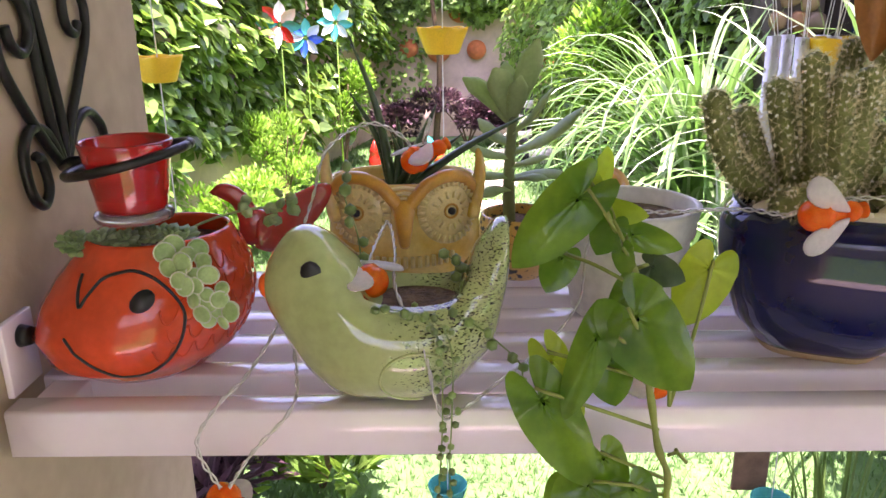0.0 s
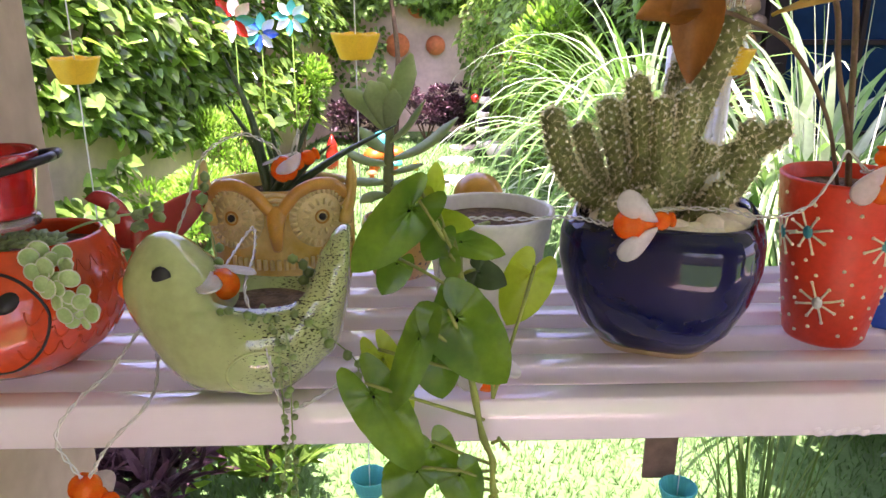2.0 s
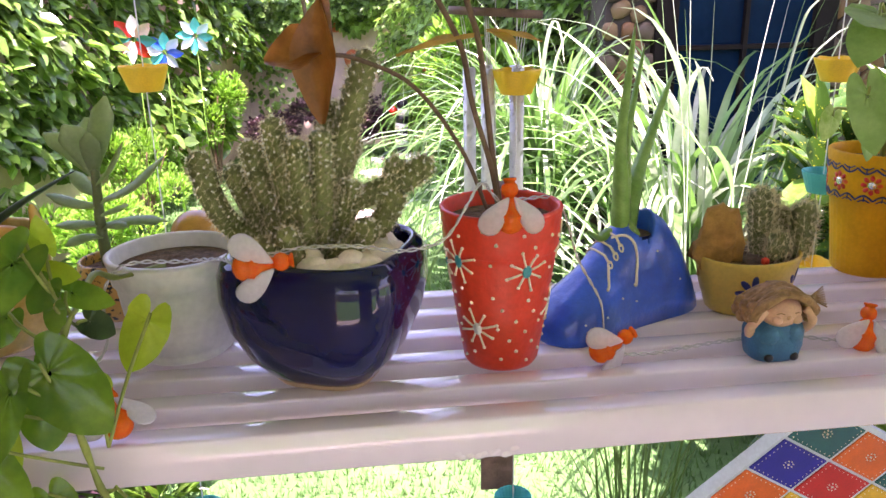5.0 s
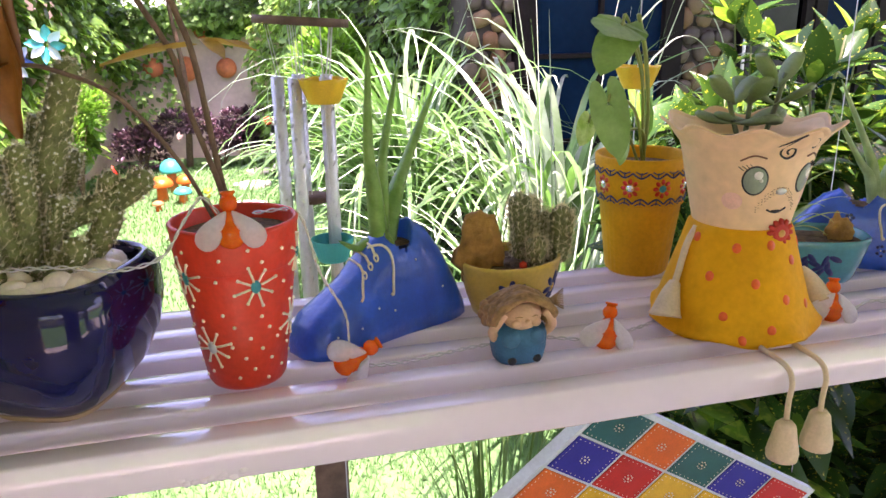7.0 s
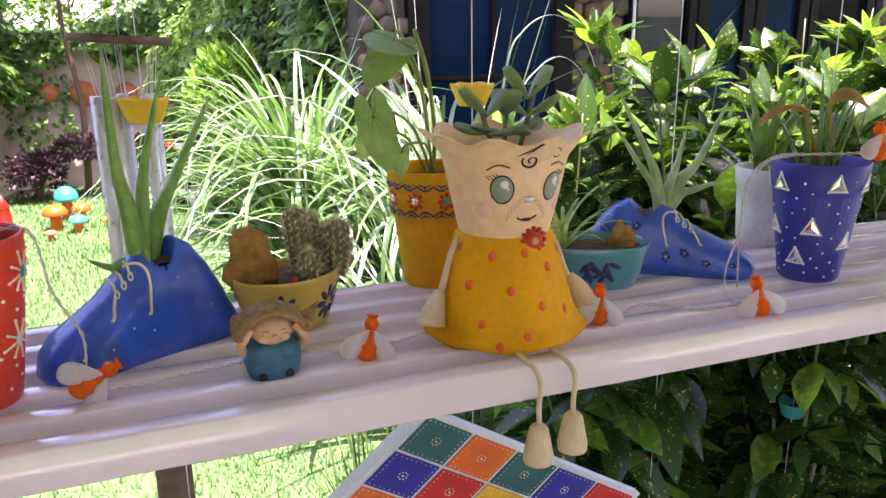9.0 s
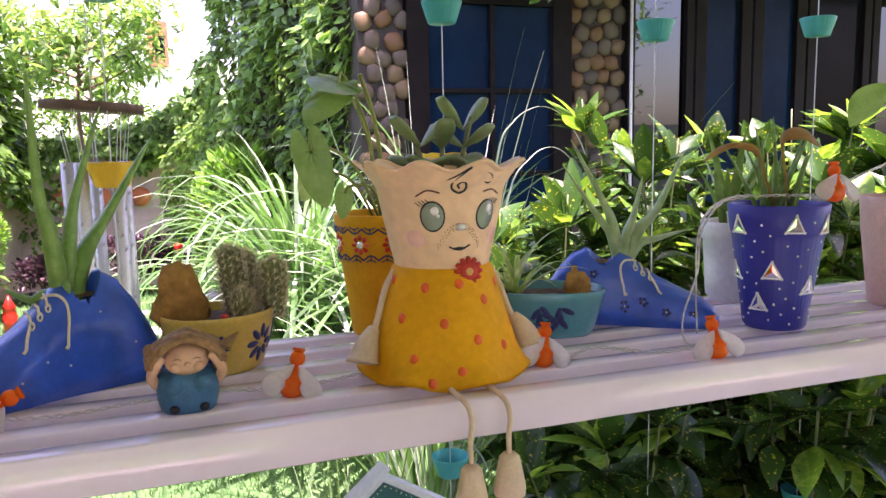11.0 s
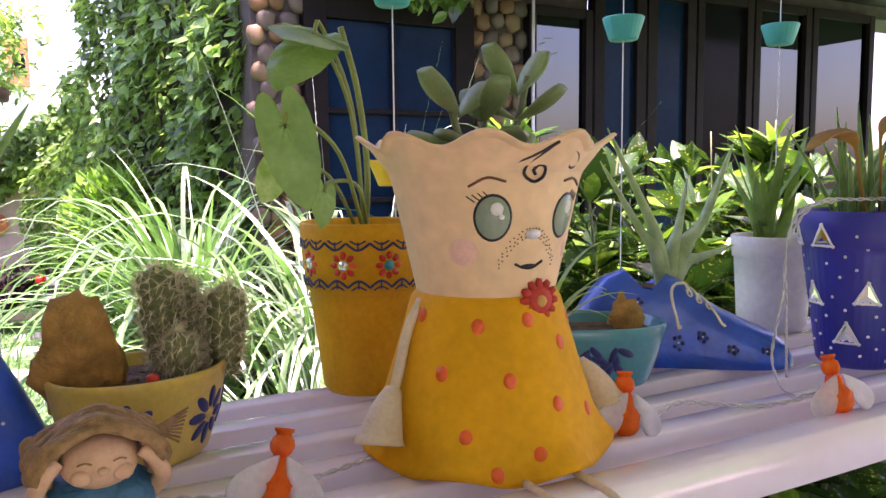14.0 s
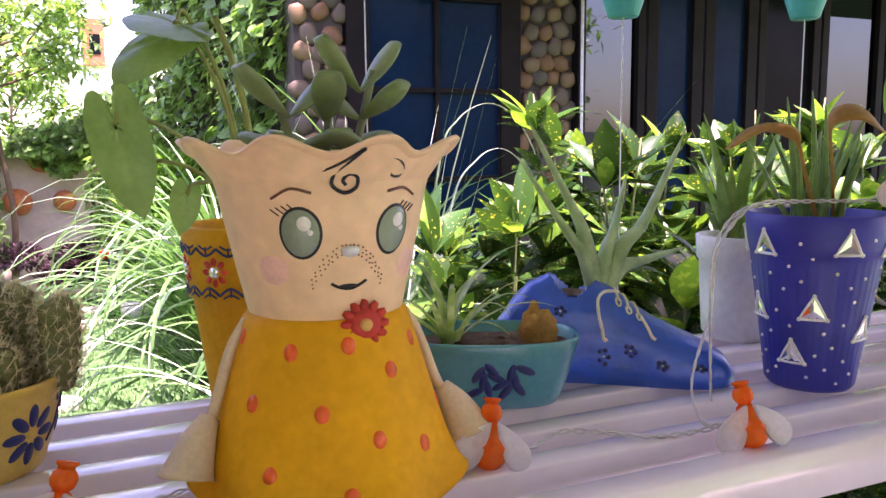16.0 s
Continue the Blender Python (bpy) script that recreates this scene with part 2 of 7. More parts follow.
M["darkwood"] = mat("dark stained wood", (0.010, 0.007, 0.006), 0.6, var=0.3, scale=9, bump=0.3, spec=0.15)
M["bluepane"] = mat("blue curtain behind glass", (0.0028, 0.017, 0.040), 0.2, var=0.25, scale=3, spec=0.05)
M["skypane"] = mat("window glass mirroring the garden", (0.065, 0.08, 0.08), 0.02, 1.0, var=0.05, scale=2, fine=0.0)
M["darkpane"] = mat("dark window glass", (0.007, 0.008, 0.009), 0.12, var=0.2, scale=3, spec=0.04)
M["stonebase"] = mat("stone wall mortar", (0.06, 0.05, 0.04), 0.95, var=0.3, scale=10, bump=0.6)
M["roof"] = mat("white painted slab", (0.72, 0.68, 0.62), 0.8, var=0.06, scale=3, bump=0.1)
# tone raised so that the unseen porch floor reflects more light
M["floor"] = mat("pale stone lifted for bounce", (0.48, 0.445, 0.41), 0.6, var=0.15, scale=4, bump=0.1)
M["brick"] = mat("red brick", (0.42, 0.14, 0.07), 0.85, var=0.25, scale=8, bump=0.3)
M["panelwhite"] = mat("pale blue white paint", (0.62, 0.70, 0.72), 0.4, var=0.06, scale=20)
for k, c in (("tgreen", (0.01, 0.12, 0.11)), ("torange", (0.80, 0.15, 0.015)), ("tblue", (0.03, 0.03, 0.30)), ("tred", (0.62, 0.03, 0.015)), ("tyellow", (0.74, 0.42, 0.02))):
    M[k] = mat("painted tile " + k[1:], c, 0.25, var=0.12, scale=40, coat=0.3)
for i, c in enumerate(((0.15, 0.075, 0.025), (0.10, 0.075, 0.045), (0.16, 0.105, 0.045), (0.07, 0.055, 0.038))):
    M["cobble%d" % i] = mat("river stone", c, 0.55, var=0.25, scale=14, bump=0.2)

def speckled(name, base, x0, x1):
    """Pale green glaze with black dashes sponged over the tail end and the wing."""
    m = mat(name, base, 0.10, var=0.12, scale=14, bump=0.03, coat=0.9)
    n, l = m.node_tree.nodes, m.node_tree.links
    p = n["Principled BSDF"]
    tc = n.new("ShaderNodeTexCoord")
    mp = n.new("ShaderNodeMapping")
    mp.inputs["Scale"].default_value = (1.0, 1.0, 2.2)
    mp.inputs["Rotation"].default_value = (0, 0.5, 0)
    l.new(tc.outputs["Object"], mp.inputs["Vector"])
    nz = n.new("ShaderNodeTexNoise")
    nz.inputs["Scale"].default_value, nz.inputs["Detail"].default_value = 430, 2
    l.new(mp.outputs[0], nz.inputs["Vector"])
    sep = n.new("ShaderNodeSeparateXYZ")
    l.new(tc.outputs["Object"], sep.inputs[0])
    mask = n.new("ShaderNodeMapRange")
    mask.inputs["From Min"].default_value, mask.inputs["From Max"].default_value = x0, x1
    mask.inputs["To Min"].default_value, mask.inputs["To Max"].default_value = 0.80, 0.585
    l.new(sep.outputs[0], mask.inputs["Value"])
    gt = n.new("ShaderNodeMath")
    gt.operation = "GREATER_THAN"
    l.new(nz.outputs["Fac"], gt.inputs[0])
    l.new(mask.outputs["Result"], gt.inputs[1])
    mx = n.new("ShaderNodeMix")
    mx.data_type = "RGBA"
    old = p.inputs["Base Color"].links[0].from_socket
    l.new(old, mx.inputs[6])
    mx.inputs[7].default_value = (0.02, 0.025, 0.02, 1)
    l.new(gt.outputs[0], mx.inputs[0])
    l.new(mx.outputs[2], p.inputs["Base Color"])
    return m


M["birdspeck"] = speckled("speckled green glaze", (0.35, 0.42, 0.175), -0.012, 0.032)

# ---- building tools ----
TOP = 1.383


def part(name, bm, material, parent, label="", smooth=True):
    me = bpy.data.meshes.new(name)
    bm.to_mesh(me)
    bm.free()
    for m in (material if isinstance(material, (list, tuple)) else [material]):
        me.materials.append(M[m])
    if smooth:
        me.polygons.foreach_set("use_smooth", [True] * len(me.polygons))
    ob = new(name, me)
    if parent is not None:
        ob.parent = parent
    if label:
        ob["label"] = label
    return ob


def thing(name, at, label, category, group="", rz=0.0, kind=""):
    ob = new(name)
    ob.empty_display_size = 0.02
    ob.matrix_basis = pose(*at, 0, 0, rz)
    return tagged(ob, label, category, group, kind)


def lone(name, bm, material, label, category, kind="", group="", at=None, smooth=True):
    ob = part(name, bm, material, None, "", smooth)
    if at is not None:
        ob.matrix_basis = at
    return tagged(ob, label, category, group, kind)


def box(bm, x0, x1, y0, y1, z0, z1, bevel=0.0, mi=0):
    v = [bm.verts.new((x, y, z)) for x in (x0, x1) for y in (y0, y1) for z in (z0, z1)]
    fs = [bm.faces.new([v[i] for i in q]) for q in ((0, 1, 3, 2), (4, 6, 7, 5), (0, 4, 5, 1), (2, 3, 7, 6), (0, 2, 6, 4), (1, 5, 7, 3))]
    for f in fs:
        f.material_index = mi
    if bevel:
        es = list({e for f in fs for e in f.edges})
        bmesh.ops.bevel(bm, geom=es, offset=bevel, segments=2, affect="EDGES", profile=0.5)
    return bm


def spline(pts, n=6):
    """A smooth line through the points."""
    p = [Vector(a) for a in pts]
    if len(p) < 3:
        return [p[0].lerp(p[-1], i / n) for i in range(n + 1)]
    q = [p[0] * 2 - p[1]] + p + [p[-1] * 2 - p[-2]]
    out = []
    for i in range(1, len(q) - 2):
        a, b, c, d = q[i - 1], q[i], q[i + 1], q[i + 2]
        for k in range(n):
            t = k / n
            out.append(0.5 * (2 * b + (c - a) * t + (2 * a - 5 * b + 4 * c - d) * t * t + (3 * b - a - 3 * c + d) * t ** 3))
    out.append(p[-1])
    return out


def tube(bm, pts, r, seg=6, flat=1.0, mi=0, up=None):
    """A round or flattened tube along points; r: a number, or one for each point, or a function of 0..1."""
    pts = [Vector(p) for p in pts]
    n = len(pts)
    rings, nrm = [], None
    for i, p in enumerate(pts):
        d = (pts[min(i + 1, n - 1)] - pts[max(i - 1, 0)])
        d = d.normalized() if d.length > 1e-9 else Vector((0, 0, 1))
        if nrm is None:
            ref = Vector(up) if up else (Vector((0, 0, 1)) if abs(d.z) < 0.9 else Vector((1, 0, 0)))
            nrm = (ref - d * ref.dot(d)).normalized()
        else:
            nrm = (nrm - d * nrm.dot(d)).normalized()
        bi = d.cross(nrm)
        rr = r(i / (n - 1)) if callable(r) else (r[i] if isinstance(r, (list, tuple)) else r)
        rings.append([bm.verts.new(p + nrm * (math.cos(2 * math.pi * k / seg) * rr * flat) + bi * (math.sin(2 * math.pi * k / seg) * rr)) for k in range(seg)])
    for a, b in zip(rings, rings[1:]):
        for k in range(seg):
            bm.faces.new((a[k], a[(k + 1) % seg], b[(k + 1) % seg], b[k])).material_index = mi
    bm.faces.new(rings[0][::-1]).material_index = mi
    bm.faces.new(rings[-1]).material_index = mi
    return bm


def ball(bm, c, r, m=None, sub=2, mi=0):
    """An ellipsoid; r: a number or three."""
    rr = (r, r, r) if not isinstance(r, (list, tuple)) else r
    mt = Matrix.Translation(c) @ (m or Matrix.Identity(4)) @ Matrix.Diagonal((*rr, 1))
    g = bmesh.ops.create_icosphere(bm, subdivisions=sub, radius=1, matrix=mt)
    for f in {f for v in g["verts"] for f in v.link_faces}:
        f.material_index = mi
    return g["verts"]


def interp(rows, z):
    """Rows (z, values...) joined smoothly."""
    if z <= rows[0][0]:
        return rows[0][1:]
    for a, b in zip(rows, rows[1:]):
        if z <= b[0]:
            t = (z - a[0]) / max(b[0] - a[0], 1e-9)
            return tuple(u + (v - u) * t for u, v in zip(a[1:], b[1:]))
    return rows[-1][1:]


class Pot:
    """A vessel of stacked ovals: rows of (z, rx, ry, cx, cy); n: how square (2 is round); wave: a frilled rim (count, depth)."""

    def __init__(self, rows, n=2.0, wave=None, flute=None):
        self.rows = [tuple(r) + (0,) * (5 - len(r)) if len(r) > 2 else (r[0], r[1], r[1], 0, 0) for r in rows]
        self.n, self.wave, self.flute = n, wave, flute

    def at(self, th, z, off=0.0):
        rx, ry, cx, cy = interp(self.rows, z)
        s, c = math.sin(th), -math.cos(th)
        k = 1.0
        if self.n != 2.0:
            k = (abs(s) ** self.n + abs(c) ** self.n) ** (-1 / self.n)
        if self.flute and z < self.flute[2]:
            k *= 1 + self.flute[1] * math.sin(self.flute[0] * th)
        if self.wave:
            top = self.rows[-1][0]
            f = max(0.0, (z - top + self.wave[2]) / self.wave[2]) ** 1.5
            k *= 1 + f * self.wave[1] * math.sin(self.wave[0] * th)
            z = z + f * self.wave[3] * math.sin(self.wave[0] * th)
        return Vector((cx + (rx * k + off) * s, cy + (ry * k + off) * c, z))

    def shell(self, bm, seg=40, steps=2, wall=0.005, depth=0.02, mi=0, lip=0.0):
        """Outside from the base up, over a rounded rim and down inside."""
        zs = []
        for a, b in zip(self.rows, self.rows[1:]):
            zs += [a[0] + (b[0] - a[0]) * k / steps for k in range(steps)]
        top = self.rows[-1][0]
        rings = [[self.at(2 * math.pi * k / seg, z) for k in range(seg)] for z in zs]
        if lip:
            rings += [[self.at(2 * math.pi * k / seg, top - lip * 1.5, lip * 0.8) for k in range(seg)]]
        rings += [[self.at(2 * math.pi * k / seg, top, (lip if lip else 0)) for k in range(seg)]]
        for dz, off in ((wall * 0.35, -wall * 0.35), (wall * 0.3, -wall * 0.75), (-wall * 0.2, -wall), (-depth, -wall * 1.25)):
            rings += [[self.at(2 * math.pi * k / seg, top, off) + Vector((0, 0, dz)) if dz > -depth else self.at(2 * math.pi * k / seg, top - depth, -wall * 1.2) for k in range(seg)]]
        vs = [[bm.verts.new(p) for p in r] for r in rings]
        for a, b in zip(vs, vs[1:]):
            for k in range(seg):
                bm.faces.new((a[k], a[(k + 1) % seg], b[(k + 1) % seg], b[k])).material_index = mi
        bm.faces.new(vs[0][::-1]).material_index = mi
        return bm

    def soil(self, bm, depth, wall=0.005, seg=40, rough=0.0015):
        top = self.rows[-1][0]
        rings = []
        for f in (1.0, 0.75, 0.5, 0.25):
            ring = []
            for k in range(seg):
                p = self.at(2 * math.pi * k / seg, top - depth, -wall * 1.1)
                c = Vector((self.rows[-1][3], self.rows[-1][4], top - depth))
                q = c.lerp(Vector((p.x, p.y, c.z)), f)
                q.z += (noise.noise(q * 260) * rough * 2 + 0.003 * (1 - f)) if f < 1 else 0
                ring.append(bm.verts.new(q))
            rings.append(ring)
        for a, b in zip(rings, rings[1:]):
            for k in range(seg):
                bm.faces.new((a[k], a[(k + 1) % seg], b[(k + 1) % seg], b[k]))
        bm.faces.new(rings[-1])
        return bm

    def patch(self, bm, th, z, a, b, off=0.0006, n=14, mi=0, turn=0.0, poly=None):
        """A painted spot lying on the surface, oval or by its own outline (unit points)."""
        r = max(interp(self.rows, z)[:2])
        pts = poly or [(math.cos(2 * math.pi * k / n), math.sin(2 * math.pi * k / n)) for k in range(n)]
        ct, st = math.cos(turn), math.sin(turn)
        ring = [bm.verts.new(self.at(th + (u * a * ct - v * b * st) / r, z + (u * a * st + v * b * ct), off)) for u, v in pts]
        low = [bm.verts.new(self.at(th + (u * a * ct - v * b * st) * 1.06 / r, z + (u * a * st + v * b * ct) * 1.06, -off * 0.5)) for u, v in pts]
        c = bm.verts.new(self.at(th, z, off * 1.4))
        for k in range(len(pts)):
            j = (k + 1) % len(pts)
            bm.faces.new((c, ring[k], ring[j])).material_index = mi
            bm.faces.new((ring[k], low[k], low[j], ring[j])).material_index = mi
        return bm

    def stroke(self, bm, pts, r=0.0008, n=5, mi=0, off=0.0003, seg=5):
        """A painted line through (th, z) points."""
        q = spline([Vector((t, z, 0)) for t, z in pts], n)
        tube(bm, [self.at(p.x, p.y, off) for p in q], r, seg, mi=mi)
        return bm


def leaf(bm, m, L, W, fold=0.2, curl=0.3, seg=6, mi=0, wavy=0.0):
    """A leaf along +y of the matrix m, its face up along z."""
    rows = []
    for i in range(seg + 1):
        t = i / seg
        w = math.sin(math.pi * min(1, t * 0.97 + 0.015)) ** 0.85 * (1.1 - 0.25 * t)
        y = L * t
        z = -curl * L * t * t
        ww = W * 0.5 * w
        f = fold * ww
        wz = wavy * W * math.sin(t * 11)
        rows.append([bm.verts.new(m @ Vector((x, y + by, z + dz))) for x, by, dz in ((-ww, 0, f + wz), (-ww * 0.5, 0, f * 0.35), (0, 0, 0), (ww * 0.5, 0, f * 0.35), (ww, 0, f - wz))])
    for a, b in zip(rows, rows[1:]):
        for k in range(4):
            bm.faces.new((a[k], a[k + 1], b[k + 1], b[k])).material_index = mi
    return bm


def tiny(bm, p, d, up, L, W, mi=0):
    """A cheap folded leaf of eight triangles, for crowns and creepers."""
    d = d.normalized()
    s = d.cross(up)
    s = s.normalized() if s.length > 1e-6 else Vector((1, 0, 0))
    u = s.cross(d)
    rim = [bm.verts.new(p + d * L * y + s * W * x + u * (W * 0.30 * abs(x) - L * 0.14 * y * y)) for x, y in ((0, 0), (0.36, 0.16), (0.50, 0.42), (0.30, 0.74), (0, 1), (-0.30, 0.74), (-0.50, 0.42), (-0.36, 0.16))]
    g = bm.verts.new(p + d * L * 0.5 - u * L * 0.035)
    for k in range(8):
        bm.faces.new((g, rim[k], rim[(k + 1) % 8])).material_index = mi


def aim(p, d, up=(0, 0, 1)):
    """A matrix at p whose y runs along d and whose z leans to up."""
    y = Vector(d).normalized()
    u = Vector(up)
    x = y.cross(u)
    x = x.normalized() if x.length > 1e-6 else Vector((1, 0, 0))
    z = x.cross(y)
    return Matrix.Translation(p) @ Matrix((x, y, z)).transposed().to_4x4()


def rnd(a, b):
    return random.uniform(a, b)


def blade(bm, base, az, L, W, lean, droop, seg=8, mi=0, thick=False):
    """An arching strap blade, V-folded."""
    p = Vector(base)
    el = math.pi / 2 - lean
    side = Vector((-math.sin(az), math.cos(az), 0))
    prev = None
    for i in range(seg + 1):
        t = i / seg
        w = W * 0.5 * (1 - t ** 2.5) + 0.0004
        d = Vector((math.cos(az) * math.cos(el), math.sin(az) * math.cos(el), math.sin(el)))
        u = side.cross(d)
        cur = [bm.verts.new(p - side * w - u * w * 0.3), bm.verts.new(p), bm.verts.new(p + side * w - u * w * 0.3)]
        if prev:
            bm.faces.new((prev[0], prev[1], cur[1], cur[0])).material_index = mi
            bm.faces.new((prev[1], prev[2], cur[2], cur[1])).material_index = mi
        prev = cur
        p = p + d * (L / seg)
        el -= droop / seg * (0.4 + 1.6 * t)

# ---- setting ----
bm = bmesh.new()
bmesh.ops.create_grid(bm, x_segments=40, y_segments=40, size=60)
for v in bm.verts:
    v.co.z = 0.012 * noise.noise(v.co * 0.8) if v.co.length < 14 else 0
lone("ground", bm, "lawn", "bright green mown lawn of the garden", "lawn", "structure")

bm = box(bmesh.new(), -0.62, -0.338, -1.6, 0.83, 0.0, 2.75, 0.006)
lone("wall_left", bm, "wall", "beige plastered wall at the shelf's end", "wall", "structure", smooth=False)
bm = box(bmesh.new(), -2.6, 4.8, -1.6, 1.38, 2.75, 2.9)
lone("ceiling", bm, "roof", "white painted porch roof slab", "ceiling", "structure", smooth=False)
# added floor, never in view; its pale tone throws light up at the shelf
bm = box(bmesh.new(), -2.6, 4.8, -1.6, 1.3, 0.0, 0.1, 0.01)
lone("floor", bm, "floor", "unseen porch floor, kept pale to bounce light onto the shelf", "floor", "structure", smooth=False)
# unseen backdrop, added behind the camera and low enough to let sky light in
bm = box(bmesh.new(), -12, 14, -6.2, -6.0, 0.0, 2.0)
lone("wall_added_south", bm, "plaster", "unseen plastered backdrop wall added behind the porch", "wall", "structure", smooth=False)
# unseen wall, added so its openings shape fill light and glaze reflections
bm = bmesh.new()
for x0, x1, z0, z1 in ((-2.6, -1.25, 0.1, 2.75), (1.15, 2.6, 0.1, 2.75), (-1.25, 1.15, 2.35, 2.75), (3.9, 4.8, 0.1, 2.75), (2.6, 3.9, 2.15, 2.75)):
    box(bm, x0, x1, -1.75, -1.6, z0, z1)
lone("wall_added_back", bm, "wall", "unseen beige wall added behind the camera, its openings shape the light", "wall", "structure", smooth=False)

# ---- the slatted shelf ----
shelf = thing("slatted_shelf", (0, 0.486, TOP), "white gloss painted wooden slatted shelf with worn edges", "shelf", rz=0.8)
def slat_mesh():
    b = bmesh.new()
    xs = [-0.330 + (2.02 + 0.330) * i / 60 for i in range(61)]
    prof = [(0.0015, -0.038), (0, -0.0365), (0, -0.0025), (0.0007, -0.0008), (0.0025, 0), (0.0225, 0), (0.0243, -0.0008), (0.025, -0.0025), (0.025, -0.0365), (0.0235, -0.038)]
    rings = []
    for x in xs:
        w = 0.0005
        rings.append([b.verts.new((x, y + w * noise.noise(Vector((x * 9, y * 60, 1))), z + w * noise.noise(Vector((x * 11, z * 60, 5))))) for y, z in prof])
    for a, c in zip(rings, rings[1:]):
        for k in range(len(prof)):
            j = (k + 1) % len(prof)
            b.faces.new((a[k], c[k], c[j], a[j]))
    b.faces.new(rings[0])
    b.faces.new(rings[-1][::-1])
    return b


first = part("slat", slat_mesh(), "slat", shelf)
for i in range(1, 6):
    o = first.copy()
    scene.collection.objects.link(o)
    o.matrix_basis = pose(0.0015 * math.sin(i * 2.3), 0.0555 * i, 0.0004 * math.sin(i * 1.7))
bm = box(bmesh.new(), -0.322, -0.292, 0.026, 0.30, -0.036, -0.003, 0.002)
part("end_rail", bm, "slat", shelf)
bm = bmesh.new()
for i in range(9):
    ball(bm, (0.405 + 0.006 * i + rnd(-0.003, 0.003), 0.002, -0.034 + rnd(-0.003, 0.003)), (0.007, 0.003, 0.005), sub=1)
part("peeled_paint", bm, "slat", shelf, "lump of peeling white paint")
bm = box(bmesh.new(), -0.3375, -0.332, 0.02, 0.062, 0.0, 0.058, 0.001)
brk = part("end_bracket", bm, "slat", shelf, "white painted bracket plate")
bm = bmesh.new()
bmesh.ops.create_cone(bm, cap_ends=True, segments=20, radius1=0.009, radius2=0.007, depth=0.008, matrix=pose(-0.3275, 0.042, 0.042, 0, 90, 0))
part("screw", bm, "iron", brk, "dark screw head")

# ---- wrought iron candle holder with its red glass ----
holder = thing("wall_candle_holder", (-0.338, 0.624, 1.536), "black wrought iron scroll candle holder fixed to the wall", "candle holder")


def scroll(pts, r=0.0043):
    b = bmesh.new()
    tube(b, spline([(0.006, y, z) for y, z in pts], 8), r, 8)
    return part("scroll", b, "iron", holder)


scroll([(0, 0), (-0.02, 0.022), (-0.045, 0.055), (-0.064, 0.09), (-0.062, 0.122), (-0.044, 0.138), (-0.024, 0.130), (-0.018, 0.108), (-0.030, 0.092), (-0.044, 0.098), (-0.05, 0.112)])
scroll([(0.002, 0), (-0.008, 0.04), (-0.014, 0.09), (-0.016, 0.15), (-0.012, 0.20)])
scroll([(0.006, 0), (0.010, 0.04), (0.002, 0.09), (-0.008, 0.14), (-0.016, 0.20)])
scroll([(0.01, 0), (0.024, 0.03), (0.05, 0.065), (0.074, 0.10), (0.078, 0.128), (0.062, 0.145), (0.043, 0.135), (0.042, 0.112), (0.055, 0.103), (0.063, 0.112)])
scroll([(0, 0), (-0.016, 0.028), (-0.038, 0.035), (-0.054, 0.018), (-0.052, -0.012), (-0.038, -0.026), (-0.026, -0.014), (-0.03, 0.008), (-0.038, 0.014)])
scroll([(0.012, 0.005), (0.035, 0.03), (0.058, 0.036), (0.078, 0.022), (0.084, 0.004)])
bm = bmesh.new()
tube(bm, [(0.006, 0.0, -0.002), (0.025, -0.02, 0.006), (0.045, -0.04, 0.010)], 0.0045, 8)
tube(bm, [(0.090 + 0.045 * math.cos(a), -0.062 + 0.045 * math.sin(a), 0.016 + 0.010 * math.cos(a)) for a in [2 * math.pi * k / 40 for k in range(41)]], 0.0038, 8)
part("ring", bm, "iron", holder)

votive = Pot([(0.008, 0.022), (0.009, 0.0245), (0.012, 0.0255), (0.045, 0.0305), (0.058, 0.0335)])
glass = thing("votive_glass", (-0.243, 0.548, 1.510), "red glass votive cup held in an iron ring", "candle cup")
part("cup", votive.shell(bmesh.new(), 40, 2, 0.003, 0.045), "redglass", glass)
bm = bmesh.new()
tube(bm, [(0.0245 * math.cos(a), 0.0245 * math.sin(a), 0.0035) for a in [2 * math.pi * k / 36 for k in range(37)]], 0.0045, 8)
bmesh.ops.create_cone(bm, cap_ends=True, segments=36, radius1=0.024, radius2=0.024, depth=0.0076, matrix=pose(0, 0, 0.004))
part("glass_foot", bm, "clearglass", glass, "clear thick glass foot")
bm = bmesh.new()
bmesh.ops.create_cone(bm, cap_ends=True, segments=32, radius1=0.022, radius2=0.024, depth=0.022, matrix=pose(0, 0, 0.018))
part("candle", bm, "wax", glass, "red wax candle")

# ---- fish planter ----
fish = Pot([(0.0, 0.040, 0.034, -0.006, 0), (0.004, 0.050, 0.043, -0.007, 0), (0.020, 0.074, 0.060, -0.008, 0), (0.042, 0.084, 0.068, -0.006, 0), (0.062, 0.082, 0.068, 0, 0), (0.082, 0.074, 0.062, 0.006, 0), (0.098, 0.063, 0.053, 0.010, 0), (0.109, 0.056, 0.047, 0.012, 0)])
f = thing("fish_planter", (-0.246, 0.568, TOP), "orange red glazed ceramic fish planter with black painted face", "planter", rz=36)
part("body", fish.shell(bmesh.new(), 56, 3, 0.005, 0.022), "fish", f)
part("soil", fish.soil(bmesh.new(), 0.014), "soil", f, "dark planting soil")
for th in (-20, -160):
    part("eye", fish.patch(bmesh.new(), radians(th), 0.076, 0.0085, 0.0075, 0.0012), "black", f, "black painted eye")
bm = bmesh.new()
